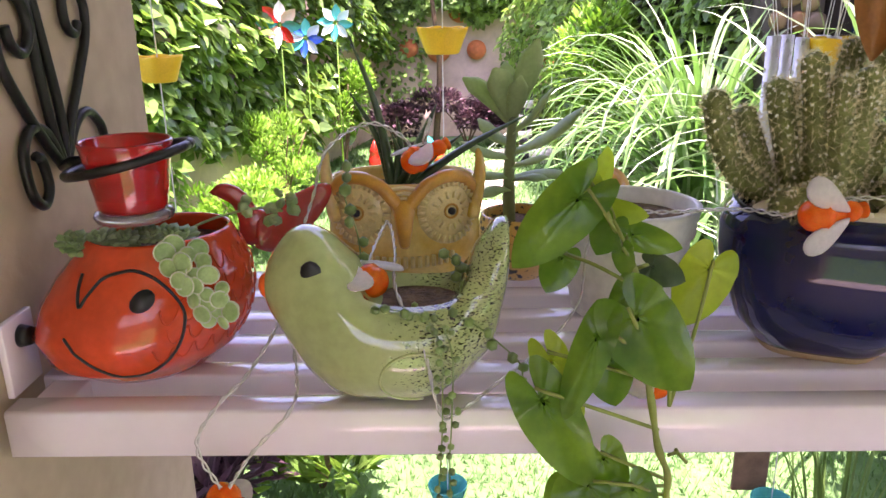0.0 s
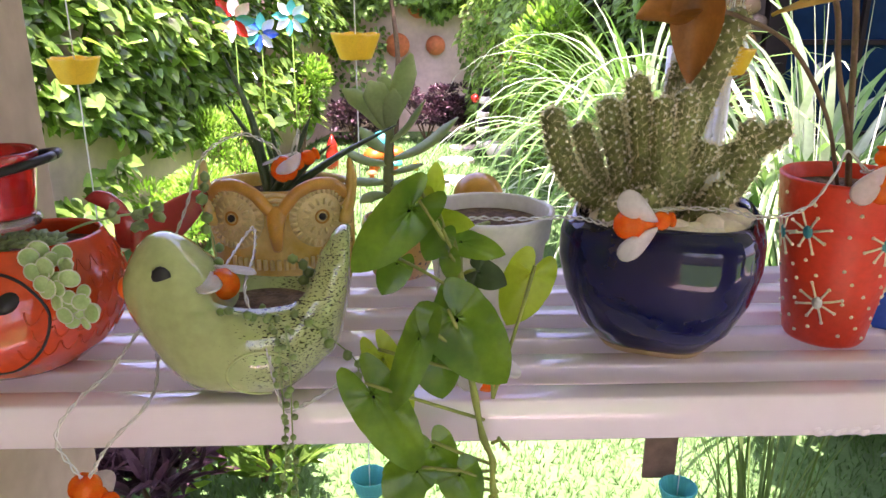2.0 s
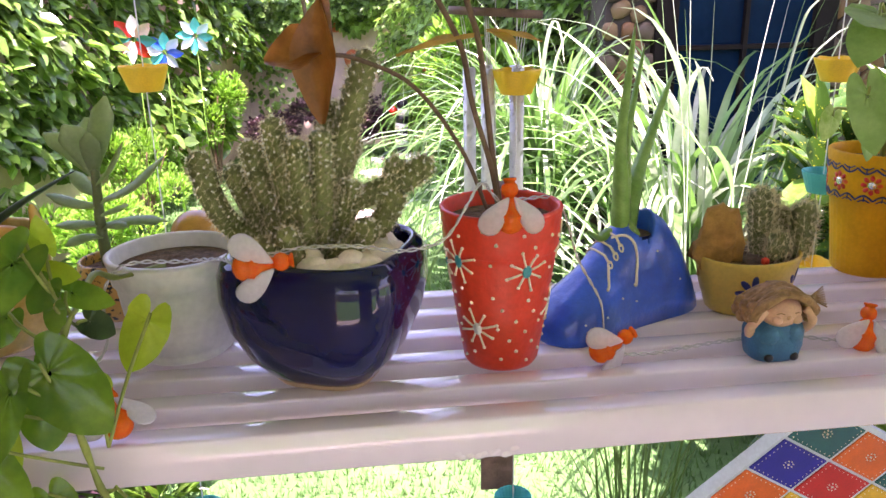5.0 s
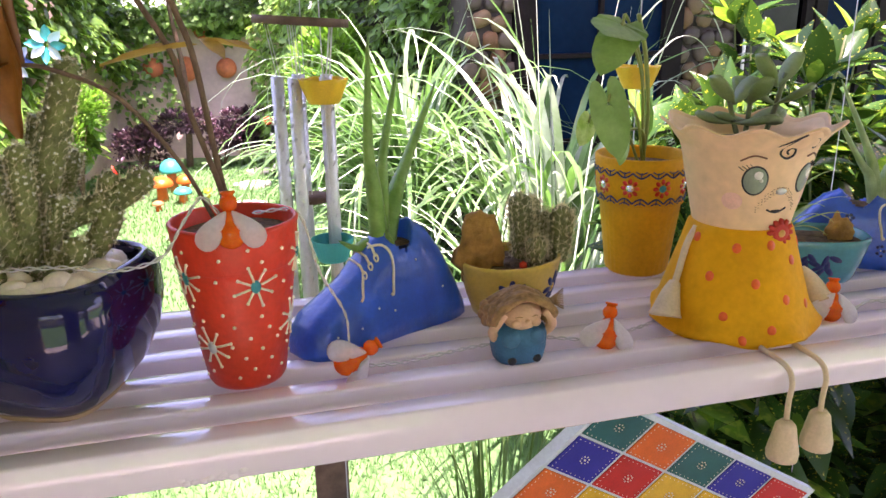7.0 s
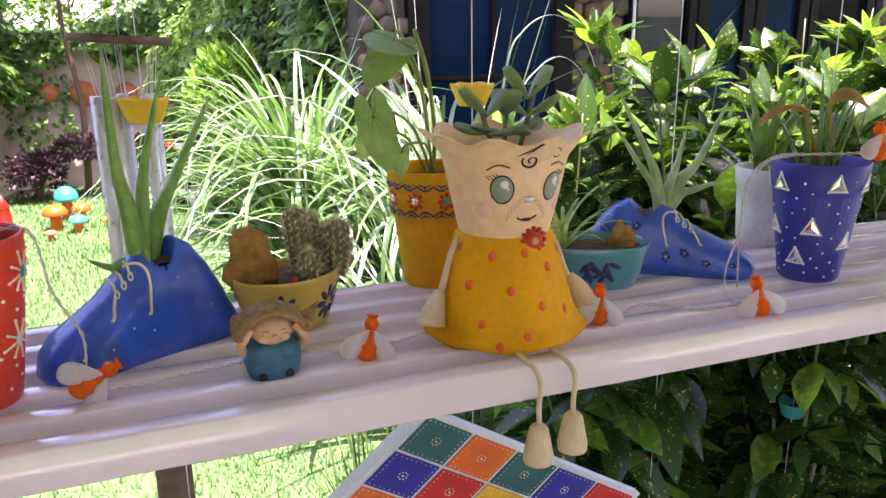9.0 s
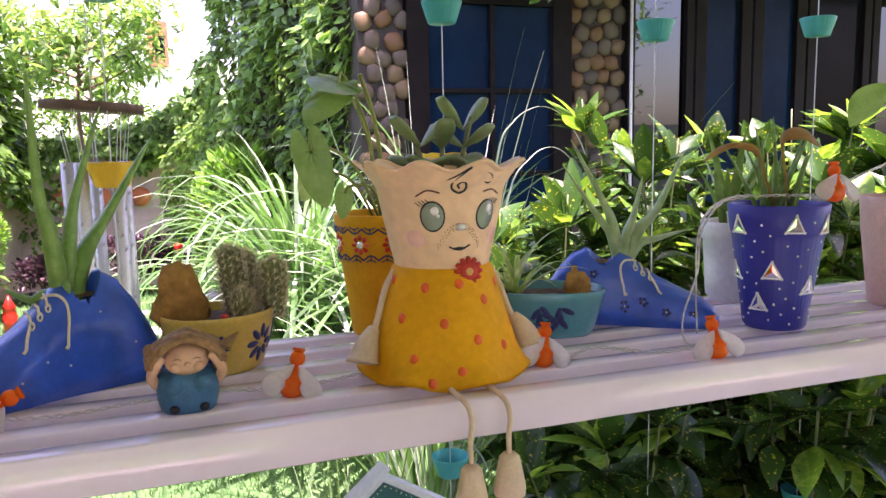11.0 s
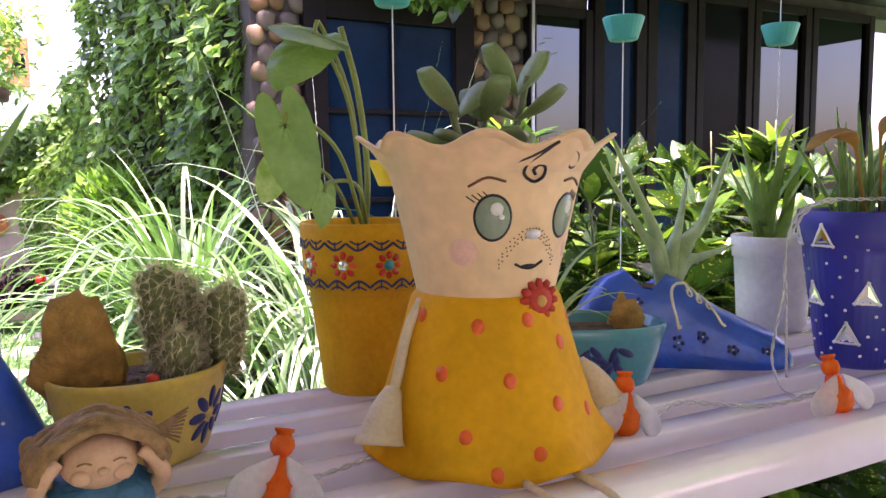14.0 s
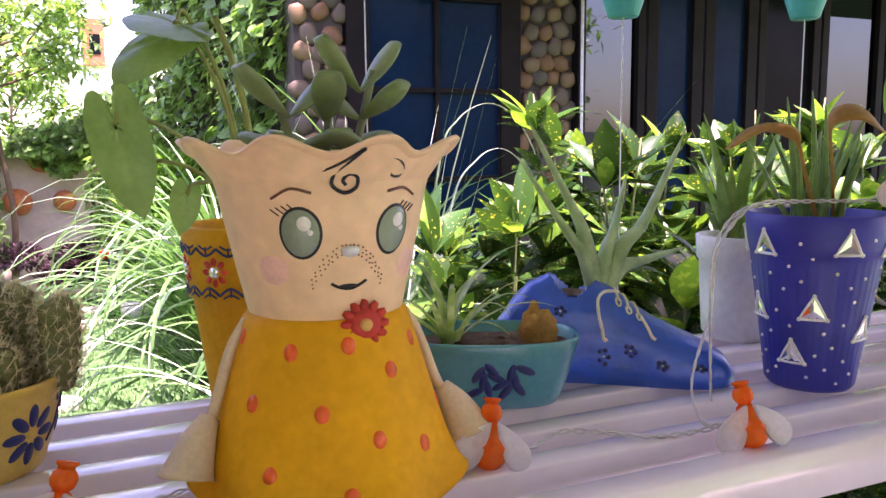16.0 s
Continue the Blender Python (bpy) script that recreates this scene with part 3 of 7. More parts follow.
fish.stroke(bm, [(radians(a), z) for a, z in ((-66, 0.093), (-61, 0.083), (-55, 0.073), (-53, 0.080), (-48, 0.091), (-38, 0.095), (-28, 0.0955), (-16, 0.090), (-6, 0.080), (2, 0.066), (4, 0.050), (2, 0.036), (-4, 0.025), (-14, 0.018), (-26, 0.018), (-40, 0.028), (-50, 0.043), (-58, 0.052))], 0.0013)
part("face_line", bm, "black", f, "black painted face line")
bm = bmesh.new()
for r in range(5):
    for c in range(9):
        th = radians(-5 + c * 11 + (r % 2) * 5.5)
        z = 0.03 + r * 0.015
        fish.stroke(bm, [(th - 0.09, z + 0.008), (th - 0.05, z), (th, z - 0.003), (th + 0.05, z), (th + 0.09, z + 0.008)], 0.0007, 3, seg=4)
part("scale_relief", bm, "fish", f, "raised scale pattern")
TURN36 = Matrix.Rotation(radians(-36), 3, "Z")
for pts in (((-0.211, 1.511), (-0.202, 1.5175), (-0.190, 1.516), (-0.180, 1.508), (-0.173, 1.497), (-0.160, 1.489), (-0.163, 1.468), (-0.186, 1.466), (-0.188, 1.487), (-0.192, 1.499), (-0.199, 1.505)), ((-0.176, 1.462), (-0.172, 1.486), (-0.158, 1.495), (-0.143, 1.504), (-0.122, 1.510), (-0.114, 1.502), (-0.124, 1.482), (-0.142, 1.464), (-0.160, 1.456))):
    bm = bmesh.new()
    q = spline([(x, 0, z) for x, z in pts] + [(pts[0][0], 0, pts[0][1])], 4)[:-1]
    rows = []
    for d, k in ((-0.0035, 0.86), (-0.0025, 1.0), (0.0025, 1.0), (0.0035, 0.86)):
        c = sum(q, Vector()) / len(q)
        rows.append([bm.verts.new(TURN36 @ Vector((p.x + 0.246, 0.625 + max(0.0, p.x + 0.17) * 0.7 + d - 0.568, p.z - TOP))) for p in [c + (v - c) * k for v in q]])
    bm.faces.new(rows[0])
    bm.faces.new(rows[-1][::-1])
    for u, v in zip(rows, rows[1:]):
        for k in range(len(q)):
            j = (k + 1) % len(q)
            bm.faces.new((u[k], v[k], v[j], u[j]))
    part("tail_fin", bm, "fin", f, "dark red tail fin")


def rosette(bm, c, r, n=9, up=(0, 0, 1), fat=0.35):
    c, up = Vector(c), Vector(up).normalized()
    for ring, (k, e, s) in enumerate(((n, 0.25, 1.0), (n - 3, 0.8, 0.7), (3, 1.25, 0.45))):
        for i in range(k):
            a = 2 * math.pi * (i + ring * 0.5) / k
            ref = Vector((1, 0, 0)) if abs(up.x) < 0.8 else Vector((0, 1, 0))
            x = up.cross(ref).normalized()
            y = up.cross(x)
            d = (x * math.cos(a) + y * math.sin(a)) * math.cos(e) + up * math.sin(e)
            m = aim(c + d * r * s * 0.55, d, up)
            ball(bm, (0, 0, 0), (r * s * 0.36, r * s * 0.5, r * s * fat * 0.35), m, 1)


sed = thing("trailing_sedum", (-0.243, 0.572, TOP + 0.095), "pale green trailing sedum rosettes in the fish planter", "succulent", rz=0)
for i in range(10):
    bm = bmesh.new()
    rosette(bm, (-0.052 + 0.009 * i + rnd(-0.004, 0.004), -0.030 + 0.045 * (i / 10) ** 2 * 0.4 + rnd(-0.006, 0.008), 0.008 + rnd(0, 0.008)), rnd(0.011, 0.017), up=(rnd(-0.3, 0.3), -0.4, 1))
    part("rosette", bm, "sedum", sed)
trail = spline([(0.036, -0.036, 0.014), (0.046, -0.050, 0.006), (0.055, -0.056, -0.008), (0.062, -0.058, -0.022), (0.070, -0.056, -0.036)], 3)
for i in range(26):
    bm = bmesh.new()
    p = trail[min(len(trail) - 1, int(i / 26 * len(trail)))]
    o = p + Vector(((i % 3 - 1) * 0.0115 + rnd(-0.003, 0.003), -0.002 * (i % 2) - rnd(0, 0.006), rnd(-0.004, 0.004)))
    m = Matrix.Translation(o) @ Euler((rnd(-0.5, 0.3), rnd(-0.5, 0.5), rnd(-0.6, 0.4))).to_matrix().to_4x4()
    R0 = rnd(0.0052, 0.0078)
    ball(bm, (0, 0, 0), (R0, 0.0016, R0), m, 2)
    tube(bm, [m @ Vector((R0 * math.cos(k * 0.4488), 0, R0 * math.sin(k * 0.4488))) for k in range(15)], 0.0007, 5, mi=1)
    part("disc_leaf", bm, ["sedum", "sedumedge"], sed)
bm = bmesh.new()
tube(bm, spline([(0.02, 0.01, 0.01), (0.05, 0.012, 0.022), (0.085, 0.01, 0.03), (0.105, 0.0, 0.03)], 6), 0.0011, 5)
for i in range(14):
    ball(bm, (0.085 + rnd(-0.012, 0.03), 0.006 + rnd(-0.006, 0.006), 0.03 + rnd(-0.010, 0.014)), (0.005, 0.0025, 0.0055), Euler((rnd(-1, 1), rnd(-1, 1), 0)).to_matrix().to_4x4(), 1)
part("sprig", bm, "sedum", sed)

# ---- bird planter ----
bird = thing("bird_planter", (-0.055, 0.516, TOP), "pale green glazed ceramic bird planter with black speckles", "planter")
ST = ((-0.086, 0.083, 0.006, 0.006), (-0.082, 0.084, 0.020, 0.014), (-0.070, 0.082, 0.040, 0.026), (-0.056, 0.075, 0.055, 0.035), (-0.040, 0.065, 0.060, 0.043), (-0.024, 0.055, 0.055, 0.049), (-0.006, 0.048, 0.048, 0.052), (0.014, 0.046, 0.046, 0.053), (0.034, 0.047, 0.045, 0.051), (0.052, 0.054, 0.041, 0.045), (0.066, 0.070, 0.045, 0.036), (0.078, 0.086, 0.046, 0.033), (0.086, 0.104, 0.031, 0.027), (0.089, 0.112, 0.021, 0.020))


def birdbody():
    b = bmesh.new()
    q = spline([Vector((x, z, 0)) for x, z, h, w in ST], 4)
    hw = spline([Vector((h, w, 0)) for x, z, h, w in ST], 4)
    rings = []
    for p, e in zip(q, hw):
        ring = []
        o = max(0.0, 1 - abs((p.x - 0.024) / 0.040) ** 3)
        for k in range(36):
            a = 2 * math.pi * k / 36
            y, z = math.cos(a) * e.y, p.y + math.sin(a) * e.x
            s = math.sin(a)
            if o > 0 and s > 0.80:
                z -= o * min(1, (s - 0.80) * 14) * 0.030
            ring.append(b.verts.new((p.x, y, max(z, 0.0))))
        rings.append(ring)
    for r, s in zip(rings, rings[1:]):
        for k in range(36):
            b.faces.new((r[k], r[(k + 1) % 36], s[(k + 1) % 36], s[k]))
    b.faces.new(rings[0][::-1])
    b.faces.new(rings[-1])
    bmesh.ops.recalc_face_normals(b, faces=b.faces)
    return b


part("body", birdbody(), "birdspeck", bird)


def onbird(x, z):
    c = spline([Vector((x0, z0, 0)) for x0, z0, h, w in ST], 4)
    e = spline([Vector((h, w, 0)) for x0, z0, h, w in ST], 4)
    i = min(range(len(c)), key=lambda k: abs(c[k].x - x))
    s = max(-1, min(1, (z - c[i].y) / e[i].x))
    return Vector((x, -e[i].y * math.sqrt(max(0, 1 - s * s)), z))


bm = bmesh.new()
ball(bm, onbird(-0.046, 0.105) + Vector((0, 0.001, 0)), (0.0075, 0.002, 0.0085))
part("eye", bm, "black", bird, "black painted eye")
bm = bmesh.new()
ball(bm, (-0.084, -0.004, 0.086), (0.006, 0.007, 0.010))
part("beak", bm, "orange", bird, "orange painted beak")
bm = bmesh.new()
tube(bm, [onbird(x, z) for x, z in [(0.026 + 0.026 * math.cos(a), 0.032 + 0.022 * math.sin(a)) for a in [0.6 + 4.2 * k / 24 for k in range(25)]]], 0.0012, 6)
part("wing_outline", bm, "bird", bird, "raised wing edge")
bm = bmesh.new()
bmesh.ops.create_circle(bm, cap_ends=True, segments=24, radius=1, matrix=pose(0.022, 0, 0.072) @ Matrix.Diagonal((0.036, 0.031, 1, 1)))
part("soil", bm, "soil", bird, "dark planting soil")

pearls = thing("string_of_pearls", (-0.03, 0.516, TOP + 0.066), "green string of pearls trailing over the bird planter and shelf edge", "succulent")


def strand(pts, r, n, mats="pearl"):
    b = bmesh.new()
    q = spline(pts, 10)
    tube(b, q, 0.0006, 5)
    for i in range(n):
        p = q[int((i + 0.5) / n * (len(q) - 1))]
        ball(b, p + Vector((rnd(-0.004, 0.004), rnd(-0.004, 0.002), rnd(-0.002, 0.002))), (r * rnd(0.8, 1.1), r * rnd(0.8, 1.0), r * rnd(0.9, 1.15)), None, 1)
    return part("strand", b, mats, pearls)


strand([(0.0, -0.02, 0.01), (0.016, -0.06, 0.0), (0.018, -0.066, -0.04), (0.016, -0.058, -0.09), (0.013, -0.064, -0.125), (0.010, -0.062, -0.155)], 0.0031, 26)
strand([(0.01, -0.02, 0.01), (0.024, -0.06, -0.005), (0.024, -0.066, -0.05), (0.022, -0.060, -0.10), (0.026, -0.064, -0.15)], 0.0030, 20)
strand([(-0.03, -0.03, 0.012), (-0.018, -0.045, 0.018), (0.0, -0.04, 0.012), (0.02, -0.035, 0.006)], 0.0040, 7)
strand([(0.02, -0.03, 0.012), (0.04, -0.045, 0.006), (0.055, -0.05, -0.004), (0.07, -0.05, -0.02), (0.072, -0.05, -0.035)], 0.0042, 7)
strand([(-0.04, 0.0, 0.02), (-0.045, 0.02, 0.05), (-0.055, 0.03, 0.08), (-0.05, 0.05, 0.10)], 0.005, 8)
strand([(0.03, -0.01, 0.01), (0.03, 0.0, 0.03), (0.02, 0.005, 0.04)], 0.005, 6)

# ---- owl planter ----
owl = Pot([(0, 0.048, 0.040), (0.006, 0.058, 0.046), (0.03, 0.068, 0.050), (0.06, 0.072, 0.052), (0.095, 0.072, 0.050), (0.122, 0.070, 0.048)])
o = thing("owl_planter", (-0.053, 0.708, TOP), "ochre glazed ceramic owl planter with embossed eyes", "planter", rz=4)
part("body", owl.shell(bmesh.new(), 48, 2, 0.006, 0.02), "owl", o)
part("soil", owl.soil(bmesh.new(), 0.012), "soil", o, "dark planting soil")
for s in (-1, 1):
    bm = bmesh.new()
    tube(bm, spline([(s * 0.062, -0.022, 0.088), (s * 0.068, -0.020, 0.112), (s * 0.071, -0.018, 0.132), (s * 0.069, -0.018, 0.150)], 6), lambda t: 0.0125 * (1 - t) ** 0.5 + 0.0022, 12, 0.55)
    part("ear", bm, "owl", o, "pointed ear tuft")
    bm = bmesh.new()
    th0, z0 = s * 0.60, 0.0985
    owl.patch(bm, th0, z0, 0.0300, 0.0300, 0.0030, 34)
    eye = part("eye_disc", bm, "owlpale", o, "cream embossed eye disc")
    bm = bmesh.new()
    for rr, n, w in ((0.0290, 30, 0.0017), (0.0180, 14, 0.0016)):
        for k in range(n):
            a = 2 * math.pi * k / n
            p = [owl.at(th0 + math.cos(a) * q / 0.066, z0 + math.sin(a) * q, 0.0038) for q in (rr - 0.0062, rr)]
            tube(bm, p, w, 5)
    part("eye_relief", bm, "owlpale", eye)
    bm = bmesh.new()
    ring = [owl.at(th0 + math.cos(a) * 0.0062 / 0.066, z0 + math.sin(a) * 0.0062, 0.0042) for a in [2 * math.pi * k / 20 for k in range(21)]]
    tube(bm, ring, 0.0012, 5)
    part("iris_ring", bm, "owlbrown", eye)
    part("pupil", owl.patch(bmesh.new(), th0, z0, 0.0035, 0.0035, 0.0055), "black", eye)
    bm = bmesh.new()
    owl.stroke(bm, [(s * 0.02, 0.101), (s * 0.12, 0.110), (s * 0.30, 0.1235), (s * 0.56, 0.1300), (s * 0.84, 0.1270), (s * 1.06, 0.1150)], 0.0062, 7, off=0.0022, seg=10)
    part("brow", bm, "owlbrown", o, "brown raised brow")
bm = bmesh.new()
for k in range(4):
    owl.stroke(bm, [(-0.08 - 0.05 * k, 0.104 + k * 0.005), (0, 0.107 + k * 0.005), (0.08 + 0.05 * k, 0.104 + k * 0.005)], 0.0016, 4, off=0.001)
part("brow_ridge", bm, "owlpale", o)
bm = bmesh.new()
tube(bm, spline([(0, -0.048, 0.104), (0, -0.058, 0.096), (0, -0.061, 0.084), (0, -0.055, 0.070)], 5), lambda t: 0.0105 * (1 - 0.55 * t), 12)
part("beak", bm, "owlbrown", o, "brown beak")
bm = bmesh.new()
for k in range(15):
    th = -0.62 + 1.24 * k / 14
    owl.stroke(bm, [(th, 0.062 - 0.004 * math.cos(th * 2)), (th * 1.02, 0.052 - 0.004 * math.cos(th * 2))], 0.0022, 3, off=0.002)
part("chest_feathers", bm, "owlpale", o, "cream embossed chest feathers")

haw = thing("spotted_haworthia", (-0.053, 0.708, TOP + 0.11), "dark green pointed haworthia leaves with pale bands", "succulent")
for d, L in (((-0.30, -0.15, 1.0), 0.125), ((-0.42, 0.0, 0.8), 0.085), ((0.9, -0.1, 0.55), 0.115), ((0.35, 0.1, 0.85), 0.07), ((-0.05, -0.2, 1), 0.06), ((0.6, -0.3, 0.6), 0.07), ((0.1, -0.5, 0.35), 0.04), ((-0.12, -0.35, 0.9), 0.05)):
    bm = bmesh.new()
    dv = Vector(d).normalized()
    pts = spline([Vector((-0.008, -0.01, -0.005)), dv * L * 0.6 + Vector((0, 0, 0.004)), dv * L * 1.22], 8)
    tube(bm, pts, lambda t: 0.0105 * (1 - t) ** 0.75 + 0.0004, 8, 0.5)
    lf = part("leaf", bm, "haworthia", haw)
    bm = bmesh.new()
    for k in range(2, len(pts) - 1):
        t = k / (len(pts) - 1)
        r = 0.0085 * (1 - t) ** 0.8
        for s in (-0.8, 0.8):
            ball(bm, pts[k] + Vector((s * r, -r * 0.5, 0)), 0.0006, None, 1)
    part("pale_teeth", bm, "aloespot", lf)

# ---- jade plant in a speckled pot ----
jp = Pot([(0, 0.026), (0.003, 0.030), (0.025, 0.041), (0.050, 0.043), (0.066, 0.040)])
j = thing("speckled_pot", (0.062, 0.775, TOP), "yellow clay bowl pot with sponged black specks", "pot")
part("body", jp.shell(bmesh.new(), 36, 2, 0.004, 0.016), "speck", j)
part("soil", jp.soil(bmesh.new(), 0.010), "soil", j, "dark planting soil")
JO = Vector((0.052, 0.775, TOP + 0.056))
jade = thing("jade_plant", JO, "tall grey green succulent with paddle leaves", "succulent")
bm = bmesh.new()
tube(bm, spline([(0, 0, 0), (-0.001, 0, 0.05), (0.001, 0, 0.09), (0.002, 0, 0.118)], 6), lambda t: 0.0068 - 0.0025 * t, 8)
part("stem", bm, "jadestem", jade)
for z, tip, W, sag in ((0.110, (0.078, 0.770, 1.626), 0.0105, 0.0), (0.108, (0.034, 0.762, 1.599), 0.0125, 0.004), (0.108, (0.047, 0.795, 1.602), 0.0125, 0.0), (0.104, (0.004, 0.785, 1.588), 0.0085, 0.006), (0.106, (0.060, 0.755, 1.592), 0.0085, 0.0), (0.094, (0.092, 0.760, 1.580), 0.0080, -0.006), (0.074, (0.127, 0.775, 1.560), 0.0085, -0.008), (0.070, (0.002, 0.770, 1.526), 0.0075, -0.004), (0.060, (0.089, 0.755, 1.513), 0.0065, 0.0), (0.050, (0.008, 0.765, 1.492), 0.0070, 0.0), (0.048, (0.118, 0.785, 1.487), 0.0075, 0.003), (0.045, (0.088, 0.745, 1.492), 0.0060, 0.003), (0.082, (0.020, 0.800, 1.545), 0.0075, -0.004), (0.036, (0.022, 0.745, 1.474), 0.0070, 0.004)):
    bm = bmesh.new()
    a = Vector((0.001, 0, z))
    e = Vector(tip) - JO
    pts = spline([a, a.lerp(e, 0.5) + Vector((0, 0, sag)), e], 7)
    tube(bm, pts, lambda t: W * (0.30 + 0.80 * math.sin(math.pi * min(1, t * 0.72 + 0.05)) ** 1.2) * (1 - max(0.0, t - 0.8) * 4.4) + 0.0009, 10, 0.30, up=(0.2, -1.0, 0.5) if z > 0.1 else (0.0, -0.35, 1.0))
    part("leaf", bm, "jade", jade)
# round orange ornament; the stalk that carries it is added
dome = thing("clay_dome", (0.150, 0.782, TOP), "orange yellow glazed round clay ornament behind the white pot", "ornament")
bm = bmesh.new()
ball(bm, (0, 0, 0.088), (0.028, 0.028, 0.027), None, 3)
part("cap", bm, "owlbrown", dome)
bm = bmesh.new()
tube(bm, [(0, 0, 0), (0, 0, 0.04), (0, 0, 0.075)], 0.014, 12)
part("stalk", bm, "owlpale", dome)

HEART = ((0, 1.0), (12, 0.90), (30, 0.76), (55, 0.60), (85, 0.51), (115, 0.50), (138, 0.50), (155, 0.44), (168, 0.26), (176, 0.10), (180, 0.06))


def heart(b, m, L, W, fold=0.16, droop=0.14, wavy=0.0):
    """A heart leaf along +y of m, stalk at the origin, lobes behind it."""
    n, rings = 52, []
    for f in (0.06, 0.25, 0.45, 0.65, 0.85, 1.0):
        ring = []
        for k in range(n):
            ph = -180 + 360 * k / n
            r = L * interp(HEART, abs(ph))[0] * f
            x, y = r * math.sin(math.radians(ph)) * W / L / 0.98, r * math.cos(math.radians(ph))
            vein = 0.026 * L * f * (1 - 0.35 * f) * abs(math.sin(math.radians(ph) * 4.5)) ** 0.7 + wavy * L * f * f * math.sin(math.radians(ph) * 3 + 1)
            ring.append(b.verts.new(m @ Vector((x, y, -fold * abs(x) ** 1.5 / math.sqrt(W) + fold * 0.5 * abs(x) * (y < 0) - droop * max(y, 0) ** 2 / L + vein))))
        rings.append(ring)
    for p, q in zip(rings, rings[1:]):
        for k in range(n):
            b.faces.new((p[k], q[k], q[(k + 1) % n], p[(k + 1) % n]))
    b.faces.new(rings[0][::-1])


# ---- white pot and pothos ----
wp = Pot([(0, 0.043), (0.004, 0.0475), (0.012, 0.0475), (0.0125, 0.0490), (0.05, 0.054), (0.078, 0.0575), (0.079, 0.0605), (0.104, 0.0625)])
w = thing("white_plastic_pot", (0.152, 0.672, TOP), "plain white plastic pot with a rolled rim", "pot")
part("body", wp.shell(bmesh.new(), 48, 2, 0.004, 0.022, lip=0.002), "whitepot", w)
part("soil", wp.soil(bmesh.new(), 0.014), "soil", w, "dry brown soil")

pothos = thing("pothos_vine", (0.15, 0.66, TOP + 0.09), "trailing golden pothos with heart shaped lime green leaves", "houseplant")
PO = Vector((0.15, 0.66, TOP + 0.09))


def P(x, y, z):
    return Vector((x, y, z)) - PO


VINE = [(0.15, 0.64, 1.482), (0.120, 0.600, 1.486), (0.116, 0.560, 1.504), (0.117, 0.520, 1.497), (0.117, 0.485, 1.488), (0.116, 0.465, 1.470), (0.120, 0.456, 1.436), (0.126, 0.455, 1.411), (0.133, 0.453, 1.374), (0.141, 0.452, 1.352), (0.142, 0.452, 1.329), (0.149, 0.452, 1.296)]
bm = bmesh.new()
tube(bm, spline([P(*p) for p in VINE], 8), lambda t: 0.0026 + 0.0004 * math.sin(t * 70), 8)
for z in (1.37, 1.325, 1.30, 1.285):
    for k in range(3):
        c = P(0.146, 0.452, z)
        tube(bm, [c, c + Vector((rnd(-0.008, 0.008), rnd(-0.006, 0.002), rnd(-0.008, 0.004)))], 0.0014, 5)
part("stem", bm, "vine", pothos)


def pleaf(base, tip, W, facing, root, m="pothos", fold=0.25):
    b = bmesh.new()
    bs, tp = P(*base), P(*tip)
    heart(b, aim(bs.lerp(tp, 0.12), tp - bs, facing), (tp - bs).length * 0.92, W * 0.95, fold, 0.12, 0.02)
    lf = part("leaf", b, m, pothos)
    b = bmesh.new()
    tube(b, spline([P(*root), (P(*root) + bs) / 2 + Vector((0, -0.006, 0.003)), bs], 5), 0.0014, 6)
    part("petiole", b, "vine", lf)


F = (0.0, -1.0, 0.35)
pleaf((0.087, 0.505, 1.540), (0.037, 0.493, 1.490), 0.042, (-0.2, -1, 0.3), (0.115, 0.500, 1.493), "pothos")
pleaf((0.098, 0.520, 1.538), (0.100, 0.508, 1.566), 0.016, (0.2, -1, 0.3), (0.111, 0.500, 1.499), "pothosyellow")
pleaf((0.086, 0.515, 1.549), (0.098, 0.503, 1.531), 0.017, (0.2, -1, 0.3), (0.111, 0.500, 1.499), "pothosyellow")
pleaf((0.095, 0.510, 1.524), (0.126, 0.498, 1.523), 0.019, (0.2, -1, 0.3), (0.113, 0.500, 1.495), "pothosyellow")
pleaf((0.104, 0.500, 1.519), (0.092, 0.488, 1.500), 0.024, (-0.2, -1, 0.3), (0.115, 0.500, 1.491), "pothos")
pleaf((0.113, 0.505, 1.509), (0.149, 0.493, 1.502), 0.021, (0.2, -1, 0.3), (0.117, 0.500, 1.489), "pothos")
pleaf((0.072, 0.500, 1.496), (0.059, 0.488, 1.473), 0.026, (-0.2, -1, 0.3), (0.107, 0.462, 1.489), "pothos")
pleaf((0.109, 0.490, 1.503), (0.112, 0.478, 1.486), 0.016, (0.2, -1, 0.3), (0.118, 0.500, 1.483), "pothos")
pleaf((0.128, 0.495, 1.489), (0.150, 0.483, 1.482), 0.022, (0.2, -1, 0.3), (0.119, 0.500, 1.483), "haworthia")
pleaf((0.174, 0.500, 1.490), (0.153, 0.488, 1.448), 0.038, (-0.2, -1, 0.3), (0.141, 0.462, 1.399), "pothosyellow")
pleaf((0.107, 0.455, 1.474), (0.149, 0.443, 1.423), 0.054, (0.2, -1, 0.3), (0.120, 0.462, 1.441), "pothos")
pleaf((0.112, 0.470, 1.482), (0.100, 0.458, 1.451), 0.023, (-0.2, -1, 0.3), (0.116, 0.462, 1.465), "pothos")
pleaf((0.090, 0.450, 1.464), (0.067, 0.438, 1.403), 0.026, (-0.2, -1, 0.3), (0.122, 0.462, 1.433), "pothos")
pleaf((0.098, 0.465, 1.439), (0.104, 0.453, 1.405), 0.037, (0.2, -1, 0.3), (0.125, 0.462, 1.416), "pothos")
